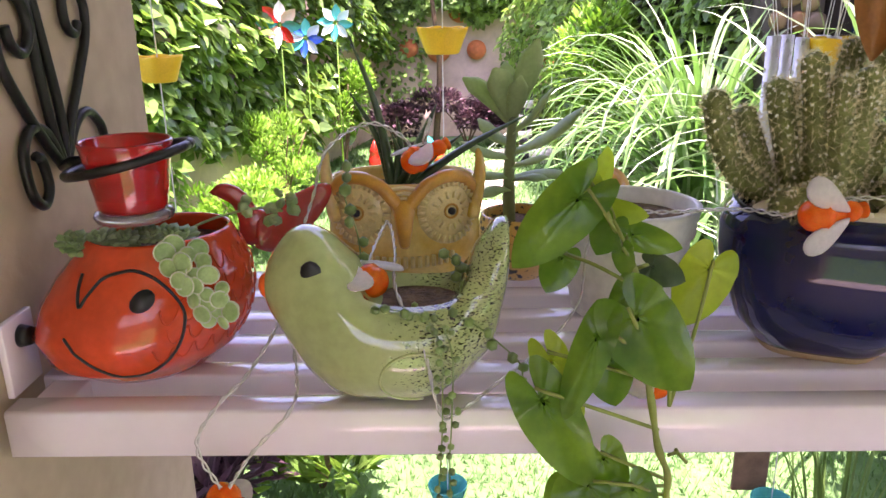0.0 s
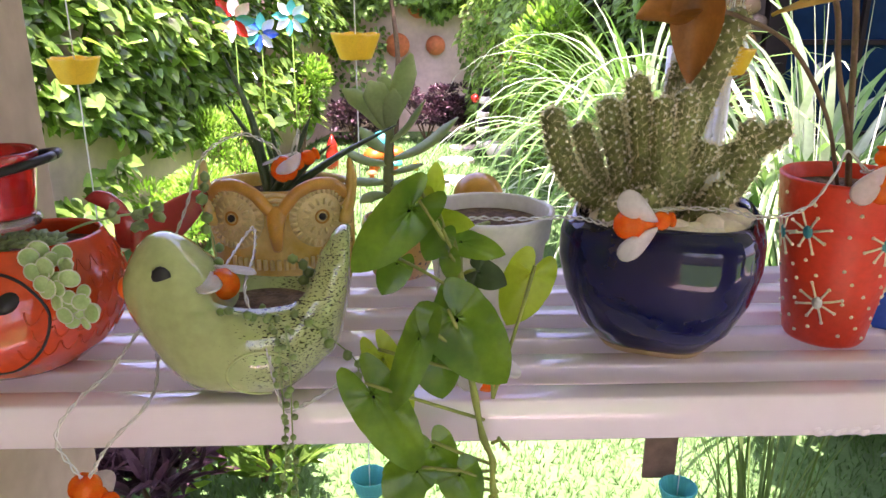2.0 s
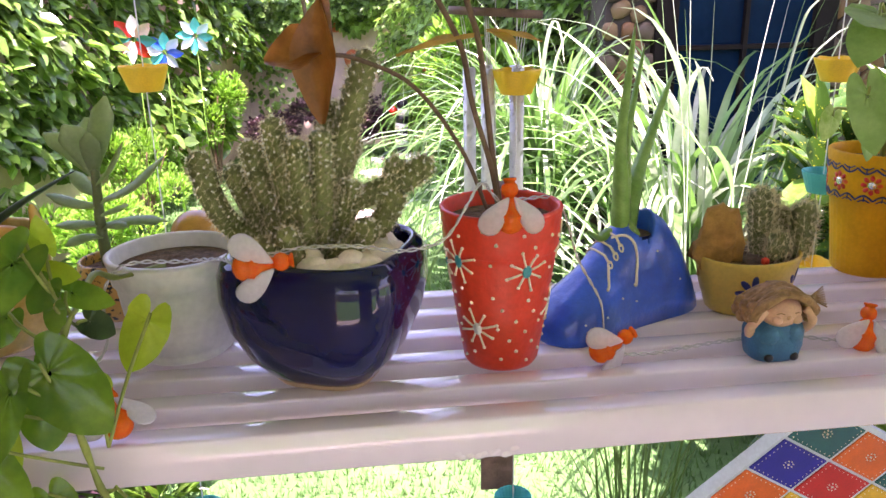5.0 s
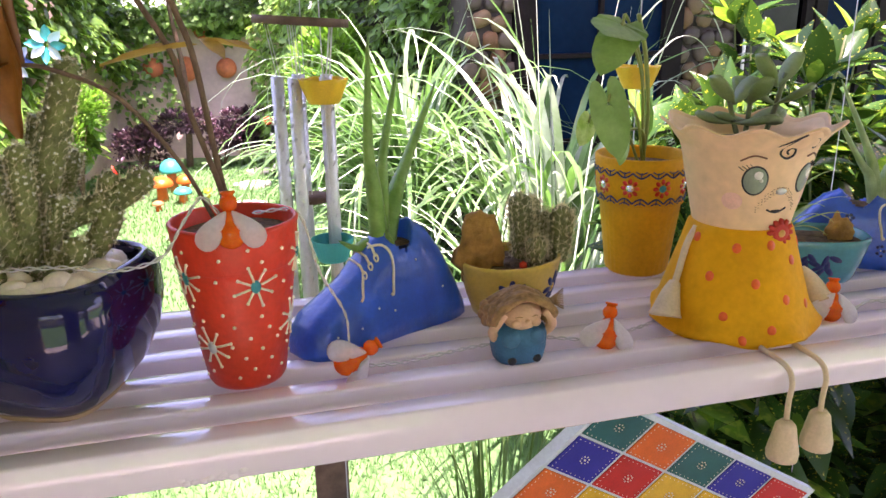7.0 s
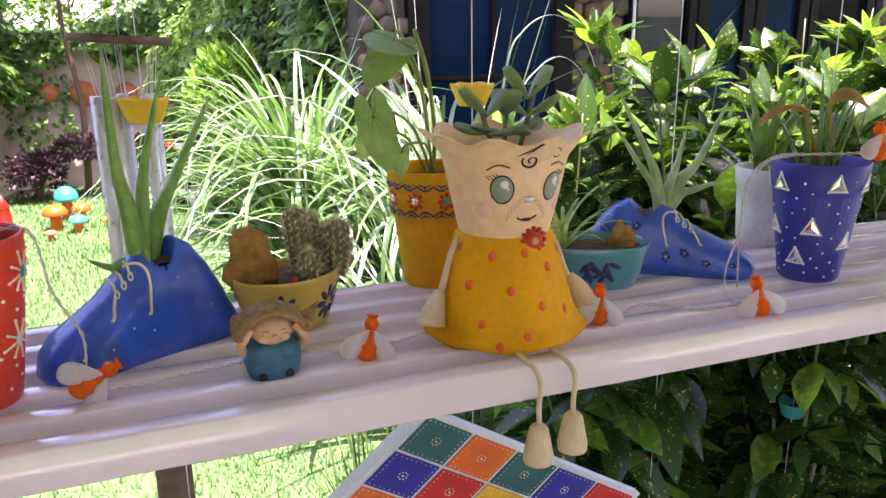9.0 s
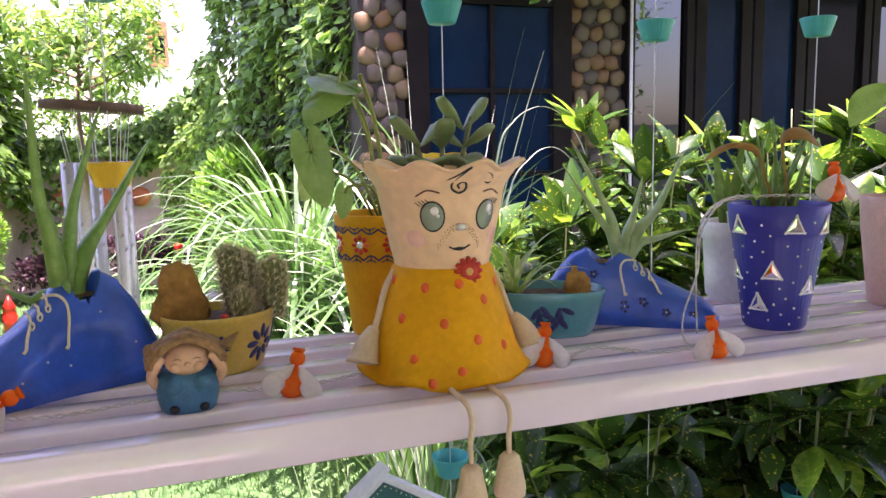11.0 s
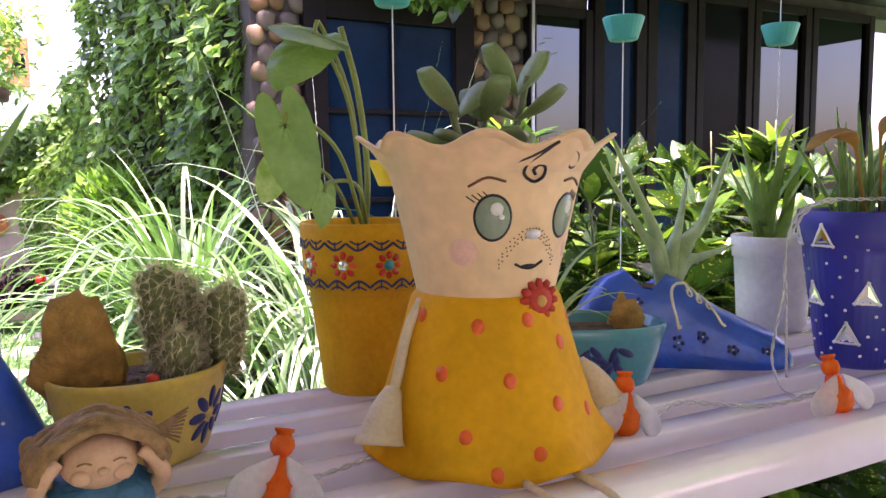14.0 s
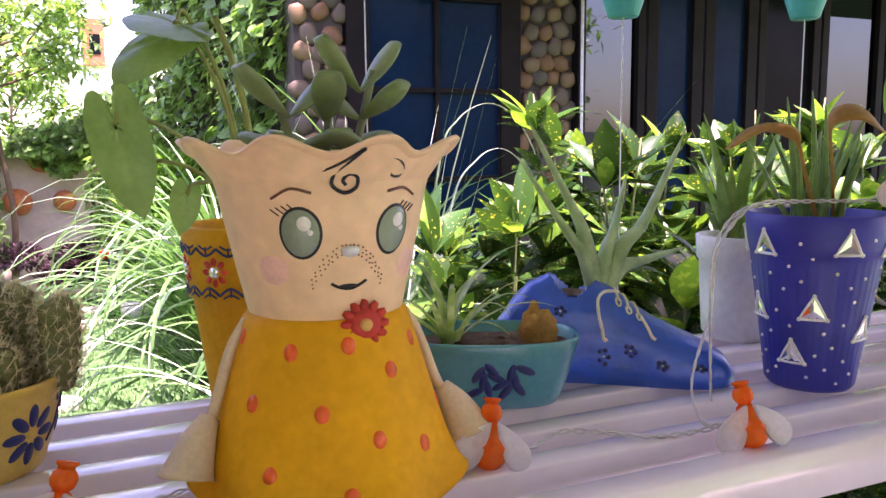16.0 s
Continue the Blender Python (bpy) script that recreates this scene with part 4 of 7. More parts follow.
pleaf((0.057, 0.460, 1.441), (0.081, 0.448, 1.394), 0.027, (0.2, -1, 0.3), (0.123, 0.462, 1.420), "pothosyellow")
pleaf((0.048, 0.445, 1.422), (0.088, 0.433, 1.355), 0.041, (0.2, -1, 0.3), (0.135, 0.462, 1.381), "pothos")
pleaf((0.095, 0.455, 1.368), (0.109, 0.443, 1.336), 0.033, (0.2, -1, 0.3), (0.144, 0.462, 1.341), "pothos")
pleaf((0.088, 0.440, 1.355), (0.061, 0.428, 1.340), 0.033, (-0.2, -1, 0.3), (0.144, 0.462, 1.336), "pothos")
pleaf((0.114, 0.445, 1.350), (0.127, 0.433, 1.321), 0.034, (0.2, -1, 0.3), (0.146, 0.462, 1.327), "pothos")
pleaf((0.139, 0.480, 1.441), (0.140, 0.468, 1.458), 0.012, (0.2, -1, 0.3), (0.141, 0.462, 1.399), "pothosyellow")
pleaf((0.075, 0.450, 1.344), (0.071, 0.438, 1.308), 0.035, (-0.2, -1, 0.3), (0.147, 0.462, 1.317), "pothos")

# ---- navy pot, pebbles and column cactus ----
nv = Pot([(0, 0.044), (0.006, 0.048), (0.0065, 0.049), (0.028, 0.067), (0.057, 0.080), (0.086, 0.086), (0.108, 0.0855), (0.118, 0.082), (0.122, 0.078)], n=3.3)
nav = thing("navy_glazed_pot", (0.302, 0.604, TOP), "dark navy high gloss square rounded ceramic pot", "pot", rz=-21)
part("body", nv.shell(bmesh.new(), 64, 3, 0.009, 0.03), "navy", nav)
bm = Pot([(0, 0.0445), (0.0065, 0.0495)], n=3.3).shell(bmesh.new(), 48, 1, 0.003, 0.004)
part("foot", bm, "foot", nav, "unglazed clay foot rim")
part("soil", nv.soil(bmesh.new(), 0.022, 0.009), "soil", nav, "dry brown soil")
for i in range(24):
    a, r = (radians(-100 + 9.5 * i), 0.052 + 0.010 * (i % 2)) if i < 12 else (rnd(0, 6.28), rnd(0.025, 0.058))
    bm = bmesh.new()
    vs = ball(bm, (0, 0, 0), (rnd(0.013, 0.018), rnd(0.010, 0.014), rnd(0.009, 0.012)), None, 2)
    for v in vs:
        v.co *= 1 + 0.12 * noise.noise(v.co * 80 + Vector((i, 0, 0)))
    lone("pebble", bm, "pebble", "smooth pale pebble in the navy pot", "pebble", group="pebbles in the navy pot", at=pose(0.302 + r * math.cos(a), 0.604 + r * math.sin(a), TOP + 0.112 + rnd(0, 0.010), rnd(-20, 20), rnd(-20, 20), rnd(0, 360)))


def column(bm, sp, pts, r, slen=(0.003, 0.0075), wool=1.0, knob=0.0050, wide=0.00030, tuft=12):
    """A cactus stem of rows of knobs, each with a tuft of spines, and wool on some, in sp."""
    q = spline(pts, 10)
    n = len(q)
    seg = 2 * max(6, int(math.pi * r / knob))
    L = sum((q[i + 1] - q[i]).length for i in range(n - 1))
    steps = max(8, int(L / (knob * 0.62)))
    path = []
    for k in range(steps + 1):
        t = k / steps * (n - 1)
        i = min(int(t), n - 2)
        path.append(q[i].lerp(q[i + 1], t - i))
    prev = None
    nrm = None
    for k, p in enumerate(path):
        d = (path[min(k + 1, steps)] - path[max(k - 1, 0)]).normalized()
        if nrm is None:
            ref = Vector((1, 0, 0)) if abs(d.x) < 0.8 else Vector((0, 1, 0))
            nrm = (ref - d * ref.dot(d)).normalized()
        else:
            nrm = (nrm - d * nrm.dot(d)).normalized()
        bi = d.cross(nrm)
        t = k / steps
        rr = r * min(1.0, 0.72 + t * 0.6) * math.sqrt(max(0.02, 1 - max(0, (t * L - L + r) / r) ** 2))
        ring = []
        for e0 in range(seg):
            out = (e0 + k) % 2 == 0
            a = 2 * math.pi * e0 / seg
            o = nrm * math.cos(a) + bi * math.sin(a)
            pos = p + o * rr * (1.17 if out else 0.80)
            ring.append(bm.verts.new(pos))
            if not out:
                continue
            for _ in range(tuft):
                e = (o * 0.9 + Vector((rnd(-1, 1), rnd(-1, 1), rnd(-0.7, 1)))).normalized()
                x = e.cross(Vector((0.3, 0.5, 0.8))).normalized() * wide
                sp.faces.new([sp.verts.new(pos - x), sp.verts.new(pos + x), sp.verts.new(pos + e * rnd(*slen))])
            if random.random() < (0.14 + 0.6 * t ** 4) * wool:
                for _ in range(3):
                    ball(sp, pos + o * 0.0004 + Vector((rnd(-1, 1), rnd(-1, 1), rnd(-1, 1))) * 0.0012, rnd(0.0004, 0.0011), None, 1, mi=1)
        if prev:
            for e0 in range(seg):
                f = (e0 + 1) % seg
                if (e0 + k) % 2 == 0:
                    bm.faces.new((prev[e0], prev[f], ring[e0]))
                    bm.faces.new((prev[f], ring[f], ring[e0]))
                else:
                    bm.faces.new((prev[e0], prev[f], ring[f]))
                    bm.faces.new((prev[e0], ring[f], ring[e0]))
        prev = ring
    bm.faces.new(prev)


cac = thing("column_cactus", (0.302, 0.604, TOP + 0.098), "clump of spiny knobbly green cactus columns with white wool", "cactus")


def C(x, y, z):
    return Vector((x - 0.302, y - 0.604, z - TOP - 0.098))


B0 = (0.300, 0.604, 1.484)
for pts, r in (
        ([B0, (0.304, 0.606, 1.520), (0.321, 0.606, 1.588), (0.350, 0.606, 1.675)], 0.0104),
        ([B0, (0.270, 0.600, 1.510), (0.255, 0.600, 1.555), (0.243, 0.600, 1.603)], 0.0086),
        ([B0, (0.281, 0.592, 1.515), (0.273, 0.590, 1.570), (0.265, 0.592, 1.623)], 0.0088),
        ([B0, (0.291, 0.585, 1.515), (0.286, 0.582, 1.565), (0.285, 0.580, 1.606)], 0.0086),
        ([B0, (0.302, 0.588, 1.520), (0.304, 0.588, 1.570), (0.306, 0.586, 1.612)], 0.0088),
        ([B0, (0.302, 0.622, 1.530), (0.308, 0.628, 1.590), (0.316, 0.632, 1.630)], 0.0086),
        ([(0.290, 0.600, 1.495), (0.245, 0.600, 1.512), (0.214, 0.602, 1.540), (0.197, 0.606, 1.594)], 0.0094),
        ([(0.285, 0.600, 1.495), (0.250, 0.608, 1.520), (0.235, 0.612, 1.550), (0.224, 0.614, 1.580)], 0.0082),
        ([(0.268, 0.582, 1.478), (0.256, 0.566, 1.500), (0.247, 0.556, 1.523)], 0.0165),
        ([(0.284, 0.576, 1.484), (0.276, 0.566, 1.508), (0.270, 0.562, 1.535)], 0.0105),
        ([(0.315, 0.600, 1.535), (0.340, 0.597, 1.550), (0.370, 0.598, 1.560), (0.401, 0.600, 1.580)], 0.0096),
        ([(0.360, 0.598, 1.556), (0.366, 0.600, 1.568), (0.368, 0.602, 1.584)], 0.0080),
        ([B0, (0.325, 0.596, 1.508), (0.352, 0.592, 1.525), (0.370, 0.592, 1.557)], 0.0098),
        ([B0, (0.318, 0.584, 1.500), (0.334, 0.578, 1.516), (0.345, 0.576, 1.534)], 0.0105),
        ([B0, (0.285, 0.632, 1.525), (0.276, 0.642, 1.565), (0.272, 0.645, 1.596)], 0.0080),
        ([B0, (0.305, 0.640, 1.525), (0.322, 0.645, 1.565), (0.334, 0.648, 1.596)], 0.0080),
        ([B0, (0.318, 0.598, 1.520), (0.326, 0.594, 1.550), (0.330, 0.590, 1.566)], 0.0084)):
    bm, sp = bmesh.new(), bmesh.new()
    column(bm, sp, [C(*p) for p in pts], r)
    col = part("column", bm, "cactus", cac)
    part("spine_coat", sp, ["spine", "wool"], col, "white wool and spines", smooth=False)["kind"] = "stuff"

# ---- red pot ----
rp = Pot([(0, 0.033), (0.004, 0.0355), (0.048, 0.0425), (0.096, 0.0492), (0.113, 0.0515), (0.115, 0.0530), (0.146, 0.0555), (0.151, 0.0565)])
r = thing("red_painted_pot", (0.463, 0.607, TOP), "red painted clay pot with raised white starbursts and dots", "pot")
part("body", rp.shell(bmesh.new(), 56, 2, 0.005, 0.02), "red", r)
part("soil", rp.soil(bmesh.new(), 0.012), "soil", r, "dry brown soil")
for th, z, mm in ((0.30, 0.102, "tealpaint"), (-1.00, 0.108, "tealpaint"), (-0.70, 0.044, "alu"), (1.25, 0.06, "alu"), (1.35, 0.12, "tealpaint"), (-1.6, 0.1, "tealpaint")):
    bm = bmesh.new()
    rad = interp(rp.rows, z)[0]
    for k in range(8):
        a = 2 * math.pi * k / 8 + 0.3
        L = 0.0165 if k % 2 else 0.0195
        p = [rp.at(th + math.cos(a) * q / rad, z + math.sin(a) * q, 0.0004) for q in (0.005, 0.011, L)]
        tube(bm, p, 0.0011, 5)
        ball(bm, p[-1], 0.0018, None, 1)
    st = part("starburst", bm, "cream", r, "raised cream starburst")
    part("star_centre", rp.patch(bmesh.new(), th, z, 0.0042, 0.006, 0.0012), mm, st)
for k in range(90):
    th, z = -2.2 + 4.4 * ((k * 0.618) % 1.0) + rnd(-0.08, 0.08), 0.008 + 0.136 * (k / 90)
    if any(abs(th - t0) < 0.44 and abs(z - z0) < 0.022 for t0, z0 in ((0.30, 0.102), (-1.00, 0.108), (-0.70, 0.044), (1.25, 0.06), (1.35, 0.12), (-1.6, 0.1))):
        continue
    bm = bmesh.new()
    ball(bm, rp.at(th, z, 0), 0.0020, None, 1)
    part("dot", bm, "cream", r)

dry = thing("withering_plant", (0.464, 0.612, TOP + 0.145), "bare stems with dry brown and yellow leaves", "houseplant")


def D(x, y, z):
    return Vector((x - 0.464, y - 0.612, z - TOP - 0.145))


for pts, rr in (([(0.464, 0.605, 1.520), (0.455, 0.605, 1.58), (0.444, 0.605, 1.673), (0.431, 0.605, 1.72), (0.402, 0.60, 1.84)], 0.0027), ([(0.461, 0.602, 1.520), (0.454, 0.602, 1.567), (0.437, 0.605, 1.627), (0.428, 0.605, 1.674), (0.406, 0.605, 1.718), (0.36, 0.605, 1.80)], 0.0025), ([(0.452, 0.602, 1.525), (0.425, 0.59, 1.59), (0.385, 0.585, 1.645), (0.340, 0.585, 1.668), (0.318, 0.588, 1.672)], 0.0019)):
    bm = bmesh.new()
    tube(bm, spline([D(*p) for p in pts], 8), rr, 7)
    part("stem", bm, "bark", dry)
bm = bmesh.new()
leaf(bm, aim(D(0.312, 0.588, 1.715), (-0.006, 0.0, -0.1), (-0.5, -1, 0)), 0.100, 0.042, 0.6, 0.05, 10, wavy=0.05)
leaf(bm, aim(D(0.313, 0.590, 1.675), (-0.04, 0.0, 0.0), (0, -1, 0.6)), 0.050, 0.040, 0.6, 0.3, 8, wavy=0.06)
part("dry_leaf", bm, "deadleaf", dry, "curled dry brown leaf")
bm = bmesh.new()
tube(bm, spline([D(0.318, 0.588, 1.672), D(0.316, 0.59, 1.72), D(0.312, 0.59, 1.80)], 5), 0.004, 7)
part("leaf_stalk", bm, "deadleaf", dry)
for b0, b1, ww in (((0.448, 0.61, 1.683), (0.372, 0.60, 1.672), 0.024), ((0.45, 0.61, 1.686), (0.495, 0.59, 1.68), 0.018), ((0.45, 0.61, 1.688), (0.47, 0.57, 1.675), 0.016)):
    bm = bmesh.new()
    leaf(bm, aim(D(*b0), D(*b1) - D(*b0), (0, 0, 1)), (Vector(b1) - Vector(b0)).length, ww, 0.5, 0.05, 8, wavy=0.05)
    part("withered_leaf", bm, "yellowleaf", dry, "withered yellow leaf")


# ---- shoe planters ----
SH = ((0.0, 0.026, 0.030), (0.06, 0.055, 0.036), (0.13, 0.084, 0.038), (0.20, 0.104, 0.038), (0.27, 0.112, 0.037), (0.36, 0.111, 0.036), (0.46, 0.107, 0.035), (0.53, 0.098, 0.035), (0.60, 0.083, 0.036), (0.69, 0.066, 0.038), (0.80, 0.052, 0.039), (0.90, 0.040, 0.036), (0.965, 0.027, 0.027), (1.0, 0.012, 0.012))


def shoe(at, rz, L, label, flip=1, flowers=0, tall=1.0):
    s = thing("shoe_planter", at, label, "planter", "shoe planters", rz)

    def skin(u, a, off=0.0):
        """A point of the shoe's skin: u from heel to toe, a from the laced side's sole over the top."""
        h, w = interp(SH, u)
        h *= tall
        c, sn = math.cos(a), math.sin(a)
        z = h * (max(sn, 0.0) ** 0.62)
        y = w * (abs(c) ** 0.75) * (1 if c > 0 else -1) * (1 - 0.25 * (z / 0.115))
        n = Vector((0, c, sn))
        lump = 1 + 0.02 * noise.noise(Vector((u * 9, y * 60, z * 60)))
        return Vector((u * L, -flip * (y * lump + n.y * off), z * lump + n.z * off))
    b = bmesh.new()
    N, K = 60, 40
    rings = []
    for i in range(N + 1):
        u = i / N
        rings.append([b.verts.new(skin(u, math.pi * k / K)) for k in range(K + 1)])
    grid = []
    for i, (p, q) in enumerate(zip(rings, rings[1:])):
        for k in range(K):
            f = b.faces.new((p[k], p[k + 1], q[k + 1], q[k]))
            m = f.calc_center_median()
            if ((m.x / L - 0.37) / 0.105) ** 2 + (m.y / 0.023) ** 2 < 1 and m.z > 0.07 * tall:
                grid.append(f)
        b.faces.new((p[K], p[0], q[0], q[K]))
    b.faces.new(rings[0][::-1])
    b.faces.new(rings[-1])
    bmesh.ops.delete(b, geom=grid, context="FACES")
    edge = [e for e in b.edges if e.is_boundary]
    for v in {v for e in edge for v in e.verts}:
        a = math.atan2(v.co.y / 0.023, (v.co.x / L - 0.37) / 0.105)
        v.co.x, v.co.y = (0.37 + 0.105 * math.cos(a)) * L, 0.023 * math.sin(a)
    for k, (dz, sc) in enumerate(((0.002, 0.95), (-0.003, 0.88), (-0.022, 0.84))):
        ex = bmesh.ops.extrude_edge_only(b, edges=edge)
        edge = [g for g in ex["geom"] if isinstance(g, bmesh.types.BMEdge)]
        for v in [g for g in ex["geom"] if isinstance(g, bmesh.types.BMVert)]:
            v.co = Vector((0.37 * L + (v.co.x - 0.37 * L) * sc, v.co.y * sc, v.co.z + dz))
    bmesh.ops.recalc_face_normals(b, faces=b.faces)
    part("body", b, "shoe", s)
    b = bmesh.new()
    for k in range(24):
        a = 2 * math.pi * k / 24
        b.verts.new(((0.37 + 0.085 * math.cos(a)) * L, 0.019 * math.sin(a), 0.092 * tall))
    b.verts.ensure_lookup_table()
    b.faces.new(list(b.verts))
    part("opening", b, "soil", s, "soil in the shoe's opening", smooth=False)
    R = math.radians
    for u in (0.535, 0.575, 0.615):
        for d in (-1, 1):
            b = bmesh.new()
            tube(b, [skin(u + d * 0.018 * q, R(96 - 34 * q * d if d > 0 else 96 - 34 * q * d), 0.0009) for q in (-1, -0.5, 0, 0.5, 1)], 0.0014, 6)
            part("lace", b, "cream", s, "cream raised lace")
        b = bmesh.new()
        tube(b, [skin(u + 0.018 + 0.010 * math.cos(R(k * 40)), R(60 + 6 * math.sin(R(k * 40))), 0.0008) for k in range(10)], 0.0010, 5)
        part("eyelet", b, "cream", s)
    b = bmesh.new()
    tube(b, spline([skin(u, R(a), 0.0008) for u, a in ((0.555, 86), (0.525, 72), (0.495, 62), (0.475, 48), (0.478, 34), (0.492, 24), (0.500, 17), (0.512, 18))], 5), 0.0015, 6)
    part("lace_tail", b, "cream", s, "hanging cream lace end")
    b = bmesh.new()
    tube(b, spline([skin(u, R(a), 0.0008) for u, a in ((0.64, 62), (0.665, 50), (0.68, 40), (0.695, 38))], 5), 0.0015, 6)
    part("lace_tail", b, "cream", s)
    for u, a in ((0.33, 33), (0.50, 8), (0.60, 16), (0.72, 12), (0.18, 14), (0.86, 18)):
        if flowers:
            for k in range(5):
                b = bmesh.new()
                t = 2 * math.pi * k / 5
                ball(b, skin(u + 0.018 * math.cos(t), R(a + 3.2 * math.sin(t)), 0.0002), (0.0024, 0.0011, 0.0024), None, 1)
                part("painted_petal", b, "bluepaint", s)
        b = bmesh.new()
        ball(b, skin(u, R(a), 0.0003), 0.0011 if flowers else 0.0014, None, 1)
        part("painted_dot", b, "cream" if flowers else "alu", s)
    return s


def aloe(at, leaves, label, skin="aloe"):
    pl = thing("aloe_plant", at, label, "succulent", "aloe plants")
    for tip, r0, bow in leaves:
        b = bmesh.new()
        tip = Vector(tip)
        mid = tip * 0.5 + Vector(bow)
        q = spline([Vector((tip.x * 0.03, tip.y * 0.03, -0.012)), mid * 0.5 + Vector((0, 0, 0.004)), mid, tip], 6)
        tube(b, q, lambda t: r0 * (1 - t) ** 0.5 * (0.80 + 0.20 * math.cos(t * 2)) + 0.0005, 10, 0.72)
        lf = part("leaf", b, skin, pl)
        b = bmesh.new()
        for k in range(1, len(q) - 2):
            t = k / (len(q) - 1)
            rr = r0 * (1 - t) ** 0.7
            for _ in range(5):
                o = Vector((rnd(-1, 1), -rnd(0.2, 1), rnd(-0.4, 0.4))).normalized()
                ball(b, q[k].lerp(q[k + 1], rnd(0, 1)) + Vector((o.x * rr * 0.85, o.y * rr * 0.6, 0)), (0.0006, 0.0005, 0.0012), None, 1)
        part("spots", b, "aloespot", lf)
    return pl


h1, t1 = Vector((0.686, 0.727)), Vector((0.509, 0.634))
shoe((h1.x, h1.y, TOP), math.degrees(math.atan2(t1.y - h1.y, t1.x - h1.x)), (t1 - h1).length, "cobalt blue painted shoe planter with cream laces", -1)
aloe((0.606, 0.692, TOP + 0.090), [((-0.010, -0.040, 0.216), 0.0140, (-0.006, 0, 0)), ((0.040, 0.070, 0.190), 0.0122, (-0.006, 0, 0.004)), ((0.088, 0.105, 0.158), 0.0128, (-0.004, 0, -0.004)), ((-0.046, -0.030, 0.016), 0.0095, (-0.004, 0, -0.006)), ((0.010, -0.030, 0.008), 0.008, (0, 0, 0.010))], "spotted green upright aloe in the blue shoe")
h2, t2 = Vector((1.168, 0.785)), Vector((1.360, 0.656))
shoe((h2.x, h2.y, TOP), math.degrees(math.atan2(t2.y - h2.y, t2.x - h2.x)), (t2 - h2).length, "blue painted shoe planter with small dark flowers", 1, 1, 0.84)
aloe((1.262, 0.728, TOP + 0.086), [((-0.080, 0.010, 0.118), 0.0095, (0.010, 0, -0.012)), ((-0.066, 0.016, 0.150), 0.0105, (0.010, 0, -0.006)), ((0.104, 0.012, 0.136), 0.0120, (0.004, 0, -0.012)), ((0.038, 0.012, 0.100), 0.0100, (0.002, 0, 0)), ((0.108, 0.010, 0.026), 0.0110, (0, 0, 0.004)), ((-0.026, 0.014, 0.055), 0.0080, (0, 0, 0))], "pale green spreading aloe in the blue shoe", "aloepale")

# ---- yellow oval cactus pot ----
cp = Pot([(0, 0.042, 0.033), (0.003, 0.045, 0.036), (0.03, 0.054, 0.044), (0.055, 0.059, 0.049), (0.062, 0.060, 0.050)])
c = thing("cactus_pot", (0.752, 0.697, TOP), "mustard yellow oval bowl with painted navy flowers", "pot", rz=18)
part("body", cp.shell(bmesh.new(), 48, 2, 0.004, 0.016), "cactpot", c)
part("soil", cp.soil(bmesh.new(), 0.008), "soil", c, "dry brown soil")
for th, z, s in ((0.62, 0.030, 1.0), (-0.5, 0.03, 1.0), (1.9, 0.03, 1.0)):
    for k in range(8):
        a = 2 * math.pi * k / 8
        part("petal", cp.patch(bmesh.new(), th + 0.013 * math.cos(a) / 0.055, z + 0.013 * math.sin(a), 0.0075, 0.0036, 0.0005, turn=a), "bluepaint", c)
    part("flower_heart", cp.patch(bmesh.new(), th, z, 0.0035, 0.0035, 0.0006), "cactpot", c)
bm = bmesh.new()
cp.stroke(bm, [(0.95, 0.02), (1.08, 0.032), (1.2, 0.045), (1.32, 0.05), (1.36, 0.043), (1.28, 0.038)], 0.0007)
cp.stroke(bm, [(1.08, 0.032), (1.2, 0.030), (1.34, 0.022)], 0.0007)
for th, z in ((1.15, 0.05), (1.3, 0.03), (1.42, 0.045)):
    cp.patch(bm, th, z, 0.006, 0.0035, 0.0005, turn=0.6)
part("painted_scroll", bm, "bluepaint", c)
cc = thing("small_cactus", (0.765, 0.70, TOP + 0.052), "cluster of small spiny green cactus stems", "cactus")
for pts, r0 in (([(0.006, 0.008, 0), (0.004, 0.010, 0.040), (0.001, 0.010, 0.078)], 0.0118), ([(0.022, 0.016, 0), (0.021, 0.020, 0.035), (0.019, 0.021, 0.070)], 0.0095), ([(0.044, -0.002, 0), (0.046, -0.004, 0.030), (0.047, -0.004, 0.064)], 0.0118), ([(0.014, -0.014, 0), (0.012, -0.018, 0.018), (0.010, -0.020, 0.036)], 0.0100), ([(0.034, 0.014, 0), (0.036, 0.018, 0.026), (0.037, 0.019, 0.052)], 0.0085)):
    bm, sp = bmesh.new(), bmesh.new()
    column(bm, sp, [Vector(p) for p in pts], r0, (0.005, 0.0115), 0.1, 0.0062, 0.00042, 16)
    col = part("column", bm, "cactusolive", cc)
    part("spine_coat", sp, ["spine", "wool"], col, "pale spines", smooth=False)["kind"] = "stuff"


def rock(name, at, size, label, material="chunk"):
    b = bmesh.new()
    vs = ball(b, (0, 0, 0), 1.0, None, 3)
    for v in vs:
        d = 1 + 0.55 * noise.noise(v.co * 1.8 + Vector(at) * 30) + 0.28 * noise.noise(v.co * 5)
        v.co = Vector((v.co.x * size[0] * d * (1 - 0.4 * max(0, v.co.z)), v.co.y * size[1] * d, v.co.z * size[2] * d + size[2] * 0.7))
    return lone(name, b, material, label, "bark chunk", at=pose(*at))


rock("bark_chunk", (0.716, 0.690, TOP + 0.048), (0.026, 0.015, 0.040), "ochre brown bark chunk in the yellow bowl")
bm = bmesh.new()
ball(bm, (0.757, 0.668, TOP + 0.060), 0.005, None, 1)
lone("red_bud", bm, "red", "small red bud on the soil", "bud")

